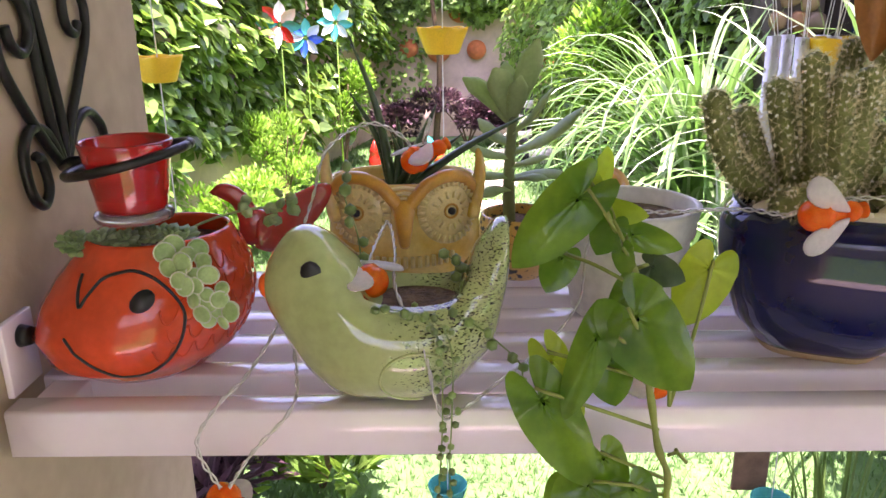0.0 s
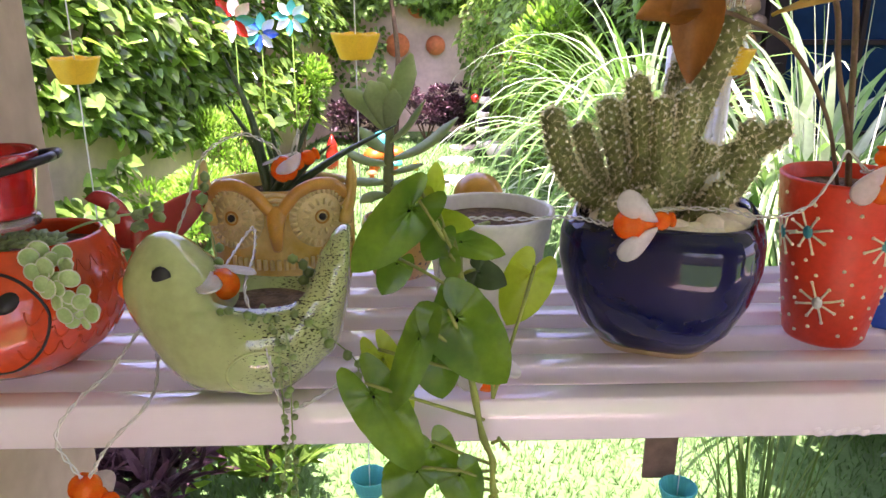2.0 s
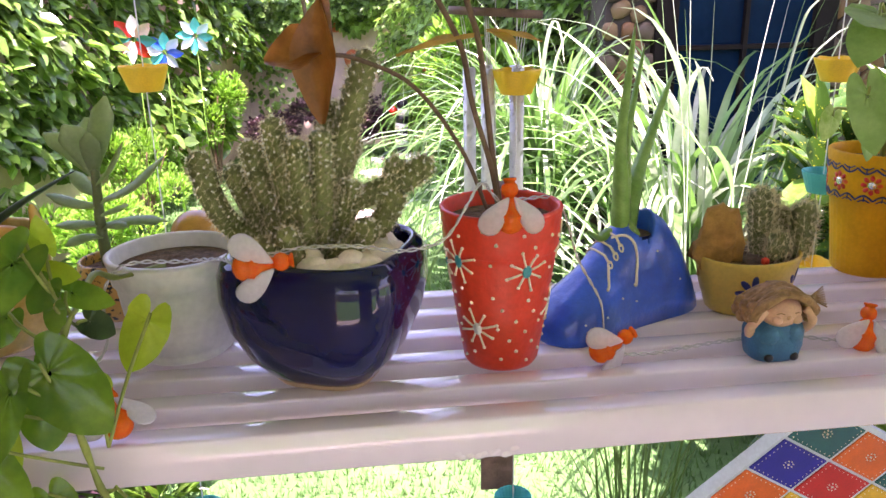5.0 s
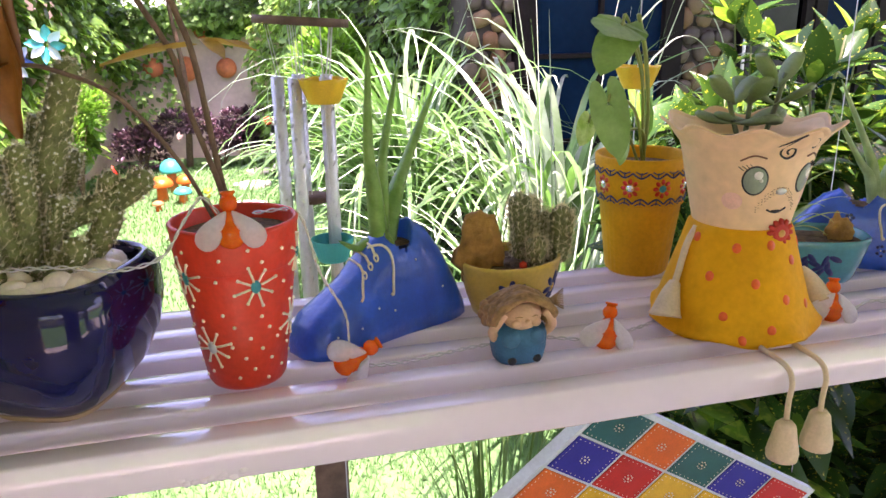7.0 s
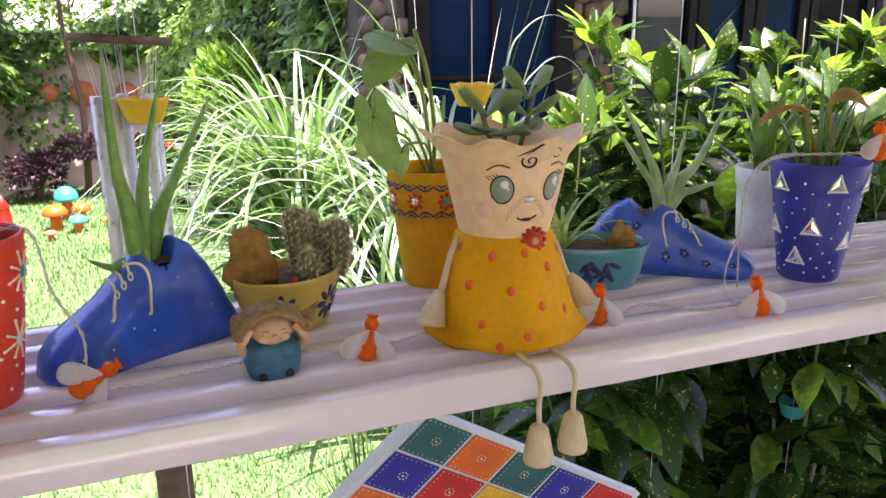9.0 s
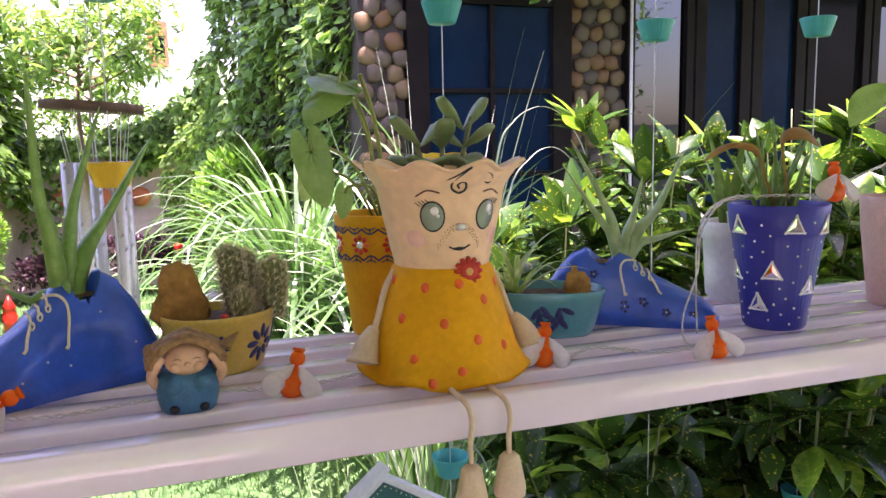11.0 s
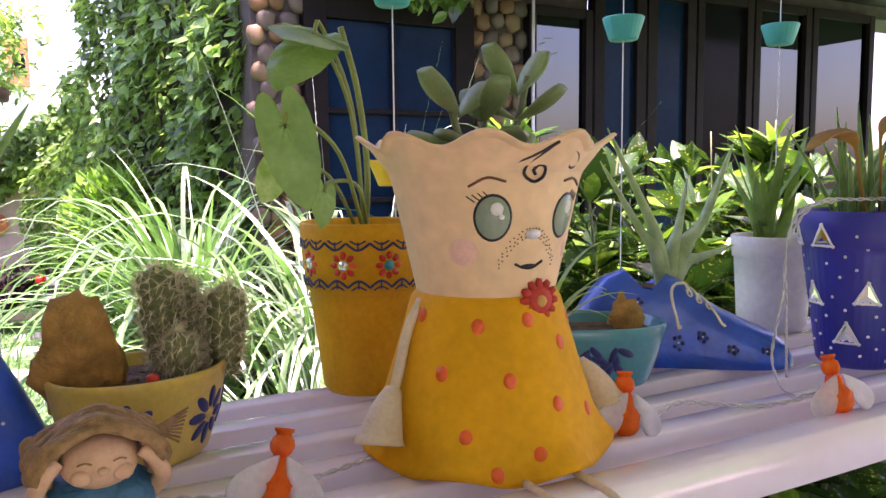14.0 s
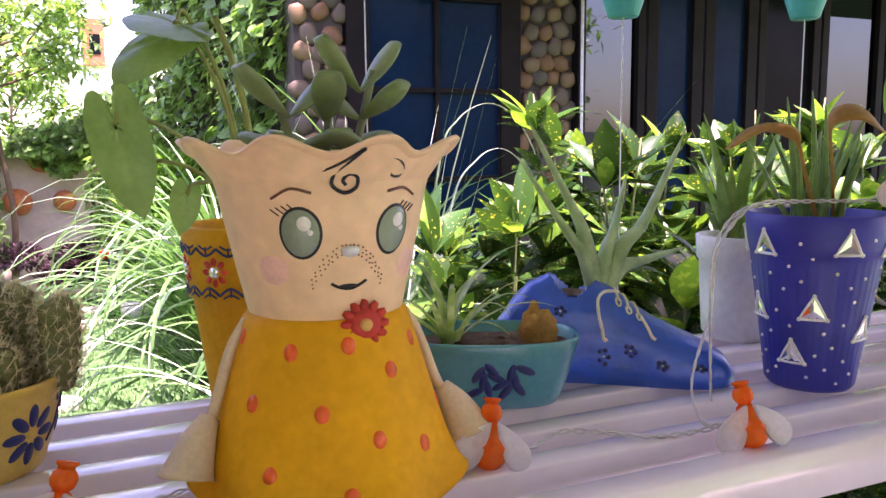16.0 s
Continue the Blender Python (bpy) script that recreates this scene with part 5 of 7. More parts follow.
# ---- seated figurine, one plain shape ----
bm = bmesh.new()
Pot([(0.0, 0.021, 0.016), (0.003, 0.024, 0.019), (0.014, 0.0265, 0.021), (0.028, 0.0275, 0.020), (0.034, 0.0255, 0.017), (0.038, 0.020, 0.013), (0.040, 0.012, 0.009)], n=2.7).shell(bm, 40, 2, 0.002, 0.004, mi=2)
for e in (-1, 1):
    ball(bm, (e * 0.0115, -0.012, 0.026), (0.0115, 0.010, 0.011), None, 2, mi=2)
    ball(bm, (e * 0.0125, -0.0185, 0.006), (0.0045, 0.0035, 0.0042), None, 2, mi=3)
    tube(bm, spline([(e * 0.0255, -0.004, 0.026), (e * 0.0300, -0.012, 0.036), (e * 0.0255, -0.017, 0.047), (e * 0.0195, -0.016, 0.053)], 5), lambda t: 0.0050 - 0.0012 * t, 8, mi=1)
ball(bm, (0, -0.008, 0.049), (0.0195, 0.0160, 0.0155), None, 3, mi=1)
ball(bm, (0, -0.0245, 0.0475), (0.0028, 0.0022, 0.0022), None, 2, mi=1)
for e in (-1, 1):
    ball(bm, (e * 0.0095, -0.0205, 0.0445), (0.0055, 0.004, 0.0045), None, 2, mi=1)
    tube(bm, spline([(e * 0.0050, -0.0238, 0.0515), (e * 0.0082, -0.0236, 0.0525), (e * 0.0112, -0.0215, 0.0510)], 3), 0.0005, 5, mi=0)
for k in range(17):
    f = k / 16
    y = -0.020 + 0.032 * f
    up = 0.062 + 0.007 * math.sin(math.pi * (0.15 + 0.8 * f))
    w = 0.0275 + 0.003 * math.sin(k * 2.1)
    tube(bm, spline([(-w * 1.02, y + 0.005, 0.041 + 0.003 * math.sin(k * 1.7)), (-w, y + 0.002, 0.051), (-w * 0.72, y, 0.061), (0, y + 0.001, up + 0.0025 + 0.001 * math.sin(k)), (w * 0.72, y, 0.061), (w, y + 0.002, 0.051), (w * 1.02, y + 0.005, 0.041 + 0.003 * math.cos(k * 1.3))], 5), lambda t: 0.0034 + 0.0007 * math.sin(t * 23 + k), 7, mi=0)
for k in range(14):
    e = -1 if k % 2 else 1
    ball(bm, (e * (0.0285 + 0.004 * math.sin(k * 3.1)), -0.013 + 0.0020 * k, 0.048 + 0.007 * math.sin(k * 1.9)), (0.0060, 0.0052, 0.0066), None, 2, mi=0)
for k in range(9):
    tube(bm, [(0.026, -0.010, 0.060), (0.037 + 0.0012 * k, -0.022 + 0.003 * k, 0.055 + 0.0013 * k)], 0.0007, 5, mi=0)
lone("seated_figurine", bm, ["hair", "skin", "dress", "black"], "small painted clay seated figurine in blue with brown hair", "figurine", at=pose(0.718, 0.572, TOP, 0, 0, 2))

# ---- yellow pot with painted bands ----
yp = Pot([(0, 0.036), (0.004, 0.0395), (0.05, 0.045), (0.092, 0.0505), (0.093, 0.0535), (0.150, 0.0585)], flute=(36, 0.010, 0.085))
y = thing("yellow_painted_pot", (0.955, 0.786, TOP), "yellow ochre clay pot with red flowers and blue scallops", "pot", rz=-8)
part("body", yp.shell(bmesh.new(), 108, 2, 0.005, 0.02), "yellowpot", y)
part("soil", yp.soil(bmesh.new(), 0.014), "soil", y, "dry brown soil")
for z0, s in ((0.136, 1), (0.098, -1)):
    for k in range(18):
        th = 2 * math.pi * k / 18
        b = bmesh.new()
        w = 2 * math.pi / 18
        yp.stroke(b, [(th - w / 2, z0), (th - w / 4, z0 - s * 0.004), (th, z0 - s * 0.006), (th + w / 4, z0 - s * 0.004), (th + w / 2, z0)], 0.0011)
        yp.stroke(b, [(th - w / 3, z0 + s * 0.002), (th, z0 - s * 0.001), (th + w / 3, z0 + s * 0.002)], 0.0008)
        yp.stroke(b, [(th, z0 - s * 0.006), (th, z0 + s * 0.001)], 0.0008)
        part("scallop", b, "bluepaint", y)
for k in range(9):
    th = 2 * math.pi * k / 9 + 0.12
    for i in range(8):
        a = 2 * math.pi * i / 8
        part("petal", yp.patch(bmesh.new(), th + 0.0085 * math.cos(a) / 0.056, 0.117 + 0.0085 * math.sin(a), 0.0034, 0.0026, 0.0006, 8, turn=a), "tred" if i else "orange", y)
    part("mirror_bead", yp.patch(bmesh.new(), th, 0.117, 0.0042, 0.0042, 0.0014), "mirror" if k % 3 else "tealpaint", y)

syn = thing("syngonium", (0.955, 0.792, TOP + 0.137), "soft green arrowhead vine leaves on thin stems", "houseplant")


def S(x, yy, z):
    return Vector((x - 0.955, yy - 0.792, z - TOP - 0.137))


def sleaf(root, base, tip, W, face, m="syngonium"):
    b = bmesh.new()
    tube(b, spline([S(*root), S(*root).lerp(S(*base), 0.55) + Vector((0.012, 0, 0.022)), S(*base) + Vector((0.008, 0.006, 0.008)), S(*base)], 6), 0.0018, 6)
    st = part("stem", b, "vine", syn)
    b = bmesh.new()
    d = S(*tip) - S(*base)
    heart(b, aim(S(*base), d, face), d.length, W)
    part("leaf", b, m, st)


sleaf((0.955, 0.785, 1.52), (0.854, 0.682, 1.612), (0.866, 0.668, 1.551), 0.038, (-0.35, -1, 0.25))
sleaf((0.955, 0.785, 1.52), (0.896, 0.745, 1.680), (0.854, 0.702, 1.645), 0.046, (-0.4, -0.8, 0.7))
sleaf((0.955, 0.785, 1.52), (0.900, 0.750, 1.689), (0.868, 0.722, 1.684), 0.062, (0.1, -0.45, 1))
sleaf((0.950, 0.785, 1.52), (0.866, 0.755, 1.580), (0.854, 0.745, 1.555), 0.026, (0.2, -1, 0.2), "spider")
sleaf((0.960, 0.790, 1.52), (0.900, 0.735, 1.562), (0.894, 0.72, 1.535), 0.022, (0.2, -1, 0.2))
bm = bmesh.new()
tube(bm, spline([S(0.956, 0.79, 1.51), S(0.958, 0.785, 1.58), S(0.948, 0.78, 1.65), S(0.93, 0.77, 1.70)], 6), 0.0028, 7)
part("stem", bm, "vine", syn)

# ---- doll shaped planter: one shape, skirt below and frilled head pot above ----
DOLL = (0.972, 0.603, TOP)
bm = bmesh.new()
sk = Pot([(0.0, 0.086), (0.004, 0.087), (0.010, 0.083), (0.03, 0.076), (0.06, 0.0665), (0.09, 0.0575), (0.108, 0.0525), (0.112, 0.0495)])
sk.wave = None


class Skirt(Pot):
    def at(self, th, z, off=0.0):
        p = Pot.at(self, th, z, off)
        f = max(0.0, 1 - z / 0.03)
        k = 1 + 0.05 * f * math.sin(7 * th + 0.6)
        return Vector((p.x * k, p.y * k, p.z + 0.004 * f * (1 + math.sin(7 * th + 0.6))))


sk = Skirt(sk.rows)
sk.shell(bm, 96, 3, 0.006, 0.008, mi=0)
hd = Pot([(0.108, 0.0455), (0.113, 0.0485), (0.14, 0.0545), (0.165, 0.0600), (0.187, 0.0645), (0.200, 0.0685), (0.208, 0.0760), (0.213, 0.0845)], wave=(9, 0.055, 0.03, 0.0045))
hd.shell(bm, 108, 3, 0.004, 0.03, mi=1)
for th, z in ((-0.62, 0.096), (-0.02, 0.099), (-0.98, 0.066), (-0.30, 0.063), (0.42, 0.082), (0.17, 0.046), (-0.70, 0.030), (-0.10, 0.018), (0.62, 0.036), (0.9, 0.095), (-1.5, 0.04), (1.2, 0.05), (-1.4, 0.1), (-0.45, 0.008)):
    sk.patch(bm, th, z, 0.0042, 0.0048, 0.0005, mi=4)
HP = 0.01
for s in (-1, 1):
    th, z = HP + s * 0.465, 0.165
    hd.patch(bm, th, z, 0.0118, 0.0145, 0.0006, 28, mi=3)
    hd.patch(bm, th, z, 0.0105, 0.0132, 0.0009, 28, mi=6)
    hd.patch(bm, th + 0.04, z + 0.0055, 0.0040, 0.0042, 0.0013, 14, mi=5)
    hd.patch(bm, th + 0.09, z + 0.0005, 0.0018, 0.0018, 0.0013, 10, mi=5)
    for k in range(4):
        hd.stroke(bm, [(th + s * (0.05 + 0.045 * k), z + 0.0135 - 0.0012 * k), (th + s * (0.10 + 0.055 * k), z + 0.0165 - 0.001 * k)], 0.0004, 3, mi=3)
    hd.stroke(bm, [(th - s * 0.12, 0.1875), (th + s * 0.06, 0.1895), (th + s * 0.24, 0.1845)], 0.0009, 5, mi=7)
    hd.patch(bm, HP + s * 0.80, 0.143, 0.0095, 0.0085, 0.0003, 20, mi=2)
    tube(bm, spline([(s * 0.050, 0.0, 0.108), (s * 0.061, -0.002, 0.09), (s * 0.071, -0.006, 0.06), (s * 0.078, -0.010, 0.045)], 6), 0.0035, 8, mi=8)
    tube(bm, spline([(s * 0.075, -0.008, 0.052), (s * 0.083, -0.014, 0.040), (s * 0.090, -0.020, 0.024), (s * 0.091, -0.021, 0.021)], 4), lambda t: 0.006 + 0.011 * min(1.0, t * 1.3) - 0.004 * max(0.0, t - 0.85) / 0.15, 14, mi=8)
    fx = -0.002 + s * 0.0185
    tube(bm, spline([(fx, -0.082, 0.004), (fx + 0.002, -0.118, 0.001), (fx + 0.003, -0.128, -0.012), (fx + 0.001, -0.129, -0.030), (fx + 0.002, -0.128, -0.050)], 6), 0.0026, 8, mi=8)
    tube(bm, [(fx + 0.002, -0.128, -0.046 - 0.006 * (s < 0)), (fx + 0.002, -0.128, -0.050 - 0.006 * (s < 0)), (fx + 0.002, -0.128, -0.078 - 0.006 * (s < 0)), (fx + 0.002, -0.128, -0.085 - 0.006 * (s < 0))], [0.006, 0.0095, 0.0150, 0.0145], 20, mi=8)
hd.patch(bm, HP, 0.1540, 0.0052, 0.0032, 0.0018, 16, mi=9)
for a, z in [(k * 0.043, 0.157 - 0.00024 * abs(k) ** 2.0) for k in range(-9, 10)]:
    for q in range(3):
        hd.patch(bm, HP + a + rnd(-0.01, 0.01), z - 0.0028 * q + rnd(-0.0006, 0.0006) + 0.001, 0.00055, 0.00055, 0.0004, 6, mi=7)
hd.stroke(bm, [(HP - 0.19, 0.1352), (HP - 0.08, 0.1325), (HP + 0.05, 0.1322), (HP + 0.20, 0.1362)], 0.0009, 6, mi=3)
hd.patch(bm, HP, 0.1332, 0.0060, 0.0016, 0.0006, 14, mi=3)
hd.stroke(bm, [(-0.30, 0.199), (-0.16, 0.2045), (0.0, 0.2085), (0.05, 0.2095), (0.0, 0.2070), (-0.10, 0.2025), (-0.16, 0.197), (-0.155, 0.1915), (-0.06, 0.1875), (0.035, 0.190), (0.04, 0.1955), (-0.03, 0.198), (-0.075, 0.195), (-0.05, 0.192)], 0.0011, 7, mi=3, off=0.0010)
hd.stroke(bm, [(0.12, 0.202), (0.24, 0.2045), (0.38, 0.2055), (0.47, 0.2025), (0.45, 0.1975), (0.36, 0.1965), (0.32, 0.200), (0.37, 0.2025)], 0.0010, 7, mi=3, off=0.0010)
cf = hd.at(0.20, 0.110, 0.005)
for k in range(12):
    a = 2 * math.pi * k / 12
    ball(bm, cf + Vector((0.0105 * math.cos(a), 0, 0.0105 * math.sin(a))), (0.0050, 0.003, 0.0032), Euler((0, -a, 0)).to_matrix().to_4x4(), 1, mi=10)
ball(bm, cf + Vector((0, -0.001, 0)), (0.010, 0.003, 0.010), None, 2, mi=10)
ball(bm, cf + Vector((0, -0.003, 0)), (0.0042, 0.0025, 0.0042), None, 2, mi=11)
lone("doll_planter", bm, ["skirt", "face", "blush", "black", "orange", "white", "eye", "brown", "bell", "alu", "rosette", "gold"], "doll shaped clay planter with frilled cream head and yellow dotted skirt", "planter", at=pose(*DOLL))
bm = hd.soil(bmesh.new(), 0.022, 0.004)
lone("potting_soil", bm, "soil", "dark soil inside the frilled head pot", "soil", at=pose(*DOLL))
suc = thing("paddle_succulent", (0.975, 0.605, TOP + 0.19), "grey green succulent with rounded paddle leaves", "succulent")
for x0, dy, H, n in ((-0.022, 0.0, 0.056, 2), (0.022, -0.004, 0.070, 3), (0.004, 0.012, 0.052, 2)):
    b = bmesh.new()
    tube(b, spline([(x0 * 0.5, dy, 0), (x0, dy, H * 0.5), (x0 * 1.4, dy, H)], 4), 0.0026, 7)
    part("stem", b, "jadestem", suc)
    for k in range(n * 2):
        b = bmesh.new()
        z = 0.022 + (H - 0.018) * (k // 2) / n
        a = (k % 2) * math.pi + (k // 2) * 1.25 + x0 * 40
        el = 0.15 + 1.0 * (k // 2) / n
        d = Vector((math.cos(a) * math.cos(el), math.sin(a) * math.cos(el), math.sin(el)))
        L = rnd(0.034, 0.046)
        p0 = Vector((x0, dy, z))
        tube(b, spline([p0, p0 + d * L * 0.5, p0 + d * L + Vector((0, 0, 0.003))], 5), lambda t: 0.0014 + 0.0092 * math.sin(math.pi * min(1, t * 0.78 + 0.04)) ** 1.1 * (0.5 + 0.5 * t) * 1.3, 9, 0.4)
        part("leaf", b, "jade", suc)

# ---- teal oval planter ----
tp = Pot([(0, 0.056, 0.034), (0.004, 0.059, 0.037), (0.028, 0.067, 0.043), (0.055, 0.074, 0.048)], n=2.6)
t = thing("teal_oval_planter", (1.138, 0.703, TOP), "teal glazed oval planter with painted navy leaves", "planter", rz=-22)
part("body", tp.shell(bmesh.new(), 56, 3, 0.005, 0.016), "tealpot", t)
part("soil", tp.soil(bmesh.new(), 0.008), "soil", t, "dry brown soil")
for k in range(12):
    a = 0.5 + 2.2 * (k % 6) / 5
    part("painted_leaf", tp.patch(bmesh.new(), -0.25 + 0.055 * k, 0.016 + 0.022 * ((k * 5) % 7) / 7, 0.0085, 0.0032, 0.0005, 12, turn=a), "bluepaint", t)
rock("bark_chunk", (1.178, 0.692, TOP + 0.043), (0.017, 0.012, 0.022), "ochre bark chunk in the teal planter")
spd = thing("spider_plant", (1.105, 0.715, TOP + 0.046), "striped pale green spider plant with arching leaves", "houseplant")
for k in range(20):
    b = bmesh.new()
    blade(b, (rnd(-0.006, 0.006), rnd(-0.006, 0.006), 0), radians(k * 47), rnd(0.07, 0.135), 0.0055, rnd(0.3, 0.9), rnd(0.9, 1.8), 10)
    part("leaf", b, "spider", spd)

# ---- blue pot with mirror triangles ----
bp = Pot([(0, 0.034), (0.004, 0.037), (0.05, 0.0435), (0.10, 0.051), (0.118, 0.0535), (0.12, 0.0555), (0.152, 0.059)], flute=(44, 0.008, 0.112))
bl = thing("blue_mirror_pot", (1.417, 0.623, TOP), "violet blue clay pot with mirror triangles and white dots", "pot", rz=-46)
part("body", bp.shell(bmesh.new(), 132, 2, 0.005, 0.02), "bluepot", bl)
part("soil", bp.soil(bmesh.new(), 0.012), "soil", bl, "dry brown soil")
TRI = ((-0.80, 0.128), (0.42, 0.130), (-0.02, 0.074), (-0.40, 0.034), (1.25, 0.128), (1.0, 0.055), (-1.15, 0.07), (-1.5, 0.128))
for th, z in TRI:
    tri = [(0, 1.1), (-0.95, -0.7), (0.95, -0.7)]
    mt = part("mirror_triangle", bp.patch(bmesh.new(), th, z, 0.0105, 0.0105, 0.0008, poly=tri), "mirror", bl, "triangular mirror piece", smooth=False)
    b = bmesh.new()
    rad = interp(bp.rows, z)[0]
    q = [(th + u * 0.0115 / rad, z + v * 0.0115) for u, v in tri]
    for i in range(3):
        bp.stroke(b, [q[i], q[(i + 1) % 3]], 0.0011, 4, off=0.0008)
        ball(b, bp.at(q[i][0], q[i][1], 0.001), 0.0020, None, 1)
    part("raised_edge", b, "white", mt, "white raised paint edge")
for k in range(90):
    th, z = -2.2 + 4.4 * ((k * 0.618) % 1.0) + rnd(-0.08, 0.08), 0.008 + 0.138 * (k / 90)
    if any(abs(th - t0) < 0.32 and abs(z - z0) < 0.018 for t0, z0 in TRI):
        continue
    b = bmesh.new()
    ball(b, bp.at(th, z, 0), 0.0017, None, 1)
    part("dot", b, "white", bl)
th_pl = thing("thin_aloe", (1.417, 0.626, TOP + 0.138), "thin toothed grey green succulent leaves", "succulent")
for k in range(17):
    b = bmesh.new()
    a, L, ln = radians(k * 67), rnd(0.06, 0.125), rnd(0.05, 0.5)
    d = Vector((math.cos(a) * math.sin(ln), math.sin(a) * math.sin(ln), math.cos(ln)))
    p0 = Vector((rnd(-0.02, 0.02), rnd(-0.02, 0.02), -0.003))
    q = spline([p0, p0 + d * L * 0.5 + Vector((0, 0, 0.004)), p0 + d * L], 5)
    tube(b, q, lambda t: 0.0046 * (1 - t) ** 0.7 + 0.0004, 7, 0.6)
    for i in range(1, len(q) - 1):
        for s in (-1, 1):
            ball(b, q[i] + Vector((s * 0.0042 * (1 - i / len(q)), 0, 0)), 0.0007, None, 1)
    part("leaf", b, "aloe", th_pl)
for p0, p1, p2 in (((1.40, 0.62, 1.52), (1.345, 0.60, 1.60), (1.262, 0.585, 1.592)), ((1.41, 0.615, 1.52), (1.378, 0.595, 1.612), (1.42, 0.58, 1.604))):
    b = bmesh.new()
    o = Vector((1.408, 0.634, TOP + 0.138))
    q = spline([Vector(p0) - o, Vector(p0).lerp(Vector(p1), 0.6) - o + Vector((0, 0, 0.0)), Vector(p1) - o, Vector(p1).lerp(Vector(p2), 0.5) - o + Vector((0, 0, 0.012)), Vector(p2) - o], 6)
    tube(b, q, lambda t: 0.0018 if t < 0.45 else 0.0018 + 0.011 * math.sin(math.pi * (t - 0.45) / 0.56), 9, 0.25)
    part("withered_leaf", b, "yellowleaf", th_pl, "drooping withered yellow leaf")

w2 = Pot([(0, 0.035), (0.006, 0.038), (0.0065, 0.040), (0.088, 0.045), (0.089, 0.047), (0.114, 0.049)])
wt = thing("white_plastic_pot", (1.486, 0.782, TOP), "white plastic nursery pot behind the blue pot", "pot")
part("body", w2.shell(bmesh.new(), 40, 2, 0.003, 0.02), "whitepot", wt)
part("soil", w2.soil(bmesh.new(), 0.014), "soil", wt, "dry brown soil")
tall = thing("snake_leaf_plant", (1.475, 0.782, TOP + 0.105), "narrow upright mottled green leaves", "houseplant")
for k in range(9):
    b = bmesh.new()
    blade(b, (rnd(-0.015, 0.015), rnd(-0.015, 0.015), 0), radians(k * 40 + 10), rnd(0.09, 0.16), 0.016, rnd(0.1, 0.45), rnd(0.1, 0.5), 8)
    part("leaf", b, "aloe", tall)

pk = Pot([(0, 0.036), (0.004, 0.04), (0.11, 0.053), (0.15, 0.056)])
pt = thing("pink_pot", (1.662, 0.655, TOP), "pink beige painted pot at the shelf's far end", "pot")
part("body", pk.shell(bmesh.new(), 40, 2, 0.005, 0.02), "pinkpot", pt)
part("soil", pk.soil(bmesh.new(), 0.012), "soil", pt, "dry brown soil")
bigl = thing("broad_leaf_plant", (1.662, 0.655, TOP + 0.135), "broad leaved green plant with arching stems", "houseplant")
for b0, b1, ww in (((0.03, -0.03, 0.16), (-0.085, -0.06, 0.135), 0.050), ((0.03, -0.02, 0.19), (-0.05, -0.05, 0.185), 0.035), ((0.03, 0.03, 0.14), (0.12, 0.04, 0.10), 0.05), ((0.0, 0.04, 0.17), (0.0, 0.10, 0.12), 0.05)):
    b = bmesh.new()
    tube(b, spline([(0, 0, 0), (Vector(b0) * 0.5 + Vector((0.01, 0, 0.02))), b0], 6), 0.002, 6)
    st = part("stem", b, "vine", bigl)
    b = bmesh.new()
    d = Vector(b1) - Vector(b0)
    leaf(b, aim(b0, d, (0.2, -0.6, 1)), d.length, ww, 0.3, 0.15, 10, wavy=0.01)
    part("leaf", b, "syngonium", st)

# ---- bee fairy lights and their wire ----
def beemake(at, rx, ry, rz, first=None):
    m = pose(*at, rx, ry, rz)
    if first:
        return copy_thing(first, m)
    root = new("bee_light")
    root.matrix_basis = m @ Matrix.Scale(1.3, 4)
    tagged(root, "orange acrylic bee fairy light with frosted white wings", "fairy light", "bee lights on the wire")
    b = bmesh.new()
    ball(b, (0, 0, 0.0130), 0.0058, None, 2)
    tube(b, [(0, 0, 0.0165), (0, 0, 0.0185), (0, 0, 0.0190), (0, 0, 0.0205)], [0.0036, 0.0036, 0.0046, 0.0046], 14)
    part("head", b, "beeglass", root)
    b = bmesh.new()
    zs = [0.0085, 0.0070, 0.0045, 0.0020, 0.0010, -0.0010, -0.0040, -0.0065, -0.0075, -0.0095, -0.0120, -0.0145, -0.0160]
    rr = [0.0030, 0.0046, 0.0054, 0.0050, 0.0060, 0.0080, 0.0094, 0.0090, 0.0082, 0.0086, 0.0078, 0.0054, 0.0018]
    tube(b, [(0, 0, z) for z in zs], rr, 16)
    part("body", b, "beeglass", root)
    for s in (-1, 1):
        b = bmesh.new()
        n = 20
        outline = []
        for k in range(n):
            a = 2 * math.pi * k / n
            outline.append((0.0112 * math.sin(a) * (0.62 + 0.38 * math.cos(a + math.pi)), -0.0125 + 0.0145 * math.cos(a)))
        m = pose(s * 0.0030, -0.0064, 0.0068, -4, -s * 37, s * 14)
        lo = [b.verts.new(m @ Vector((x, 0.0006, z))) for x, z in outline]
        hi = [b.verts.new(m @ Vector((x * 0.9, -0.0007, -0.0125 + (z + 0.0125) * 0.93))) for x, z in outline]
        b.faces.new(hi)
        b.faces.new(lo[::-1])
        for k in range(n):
            b.faces.new((lo[k], lo[(k + 1) % n], hi[(k + 1) % n], hi[k]))
        bmesh.ops.recalc_face_normals(b, faces=b.faces)
        part("wing", b, "wing", root, "frosted white wing")
    return root


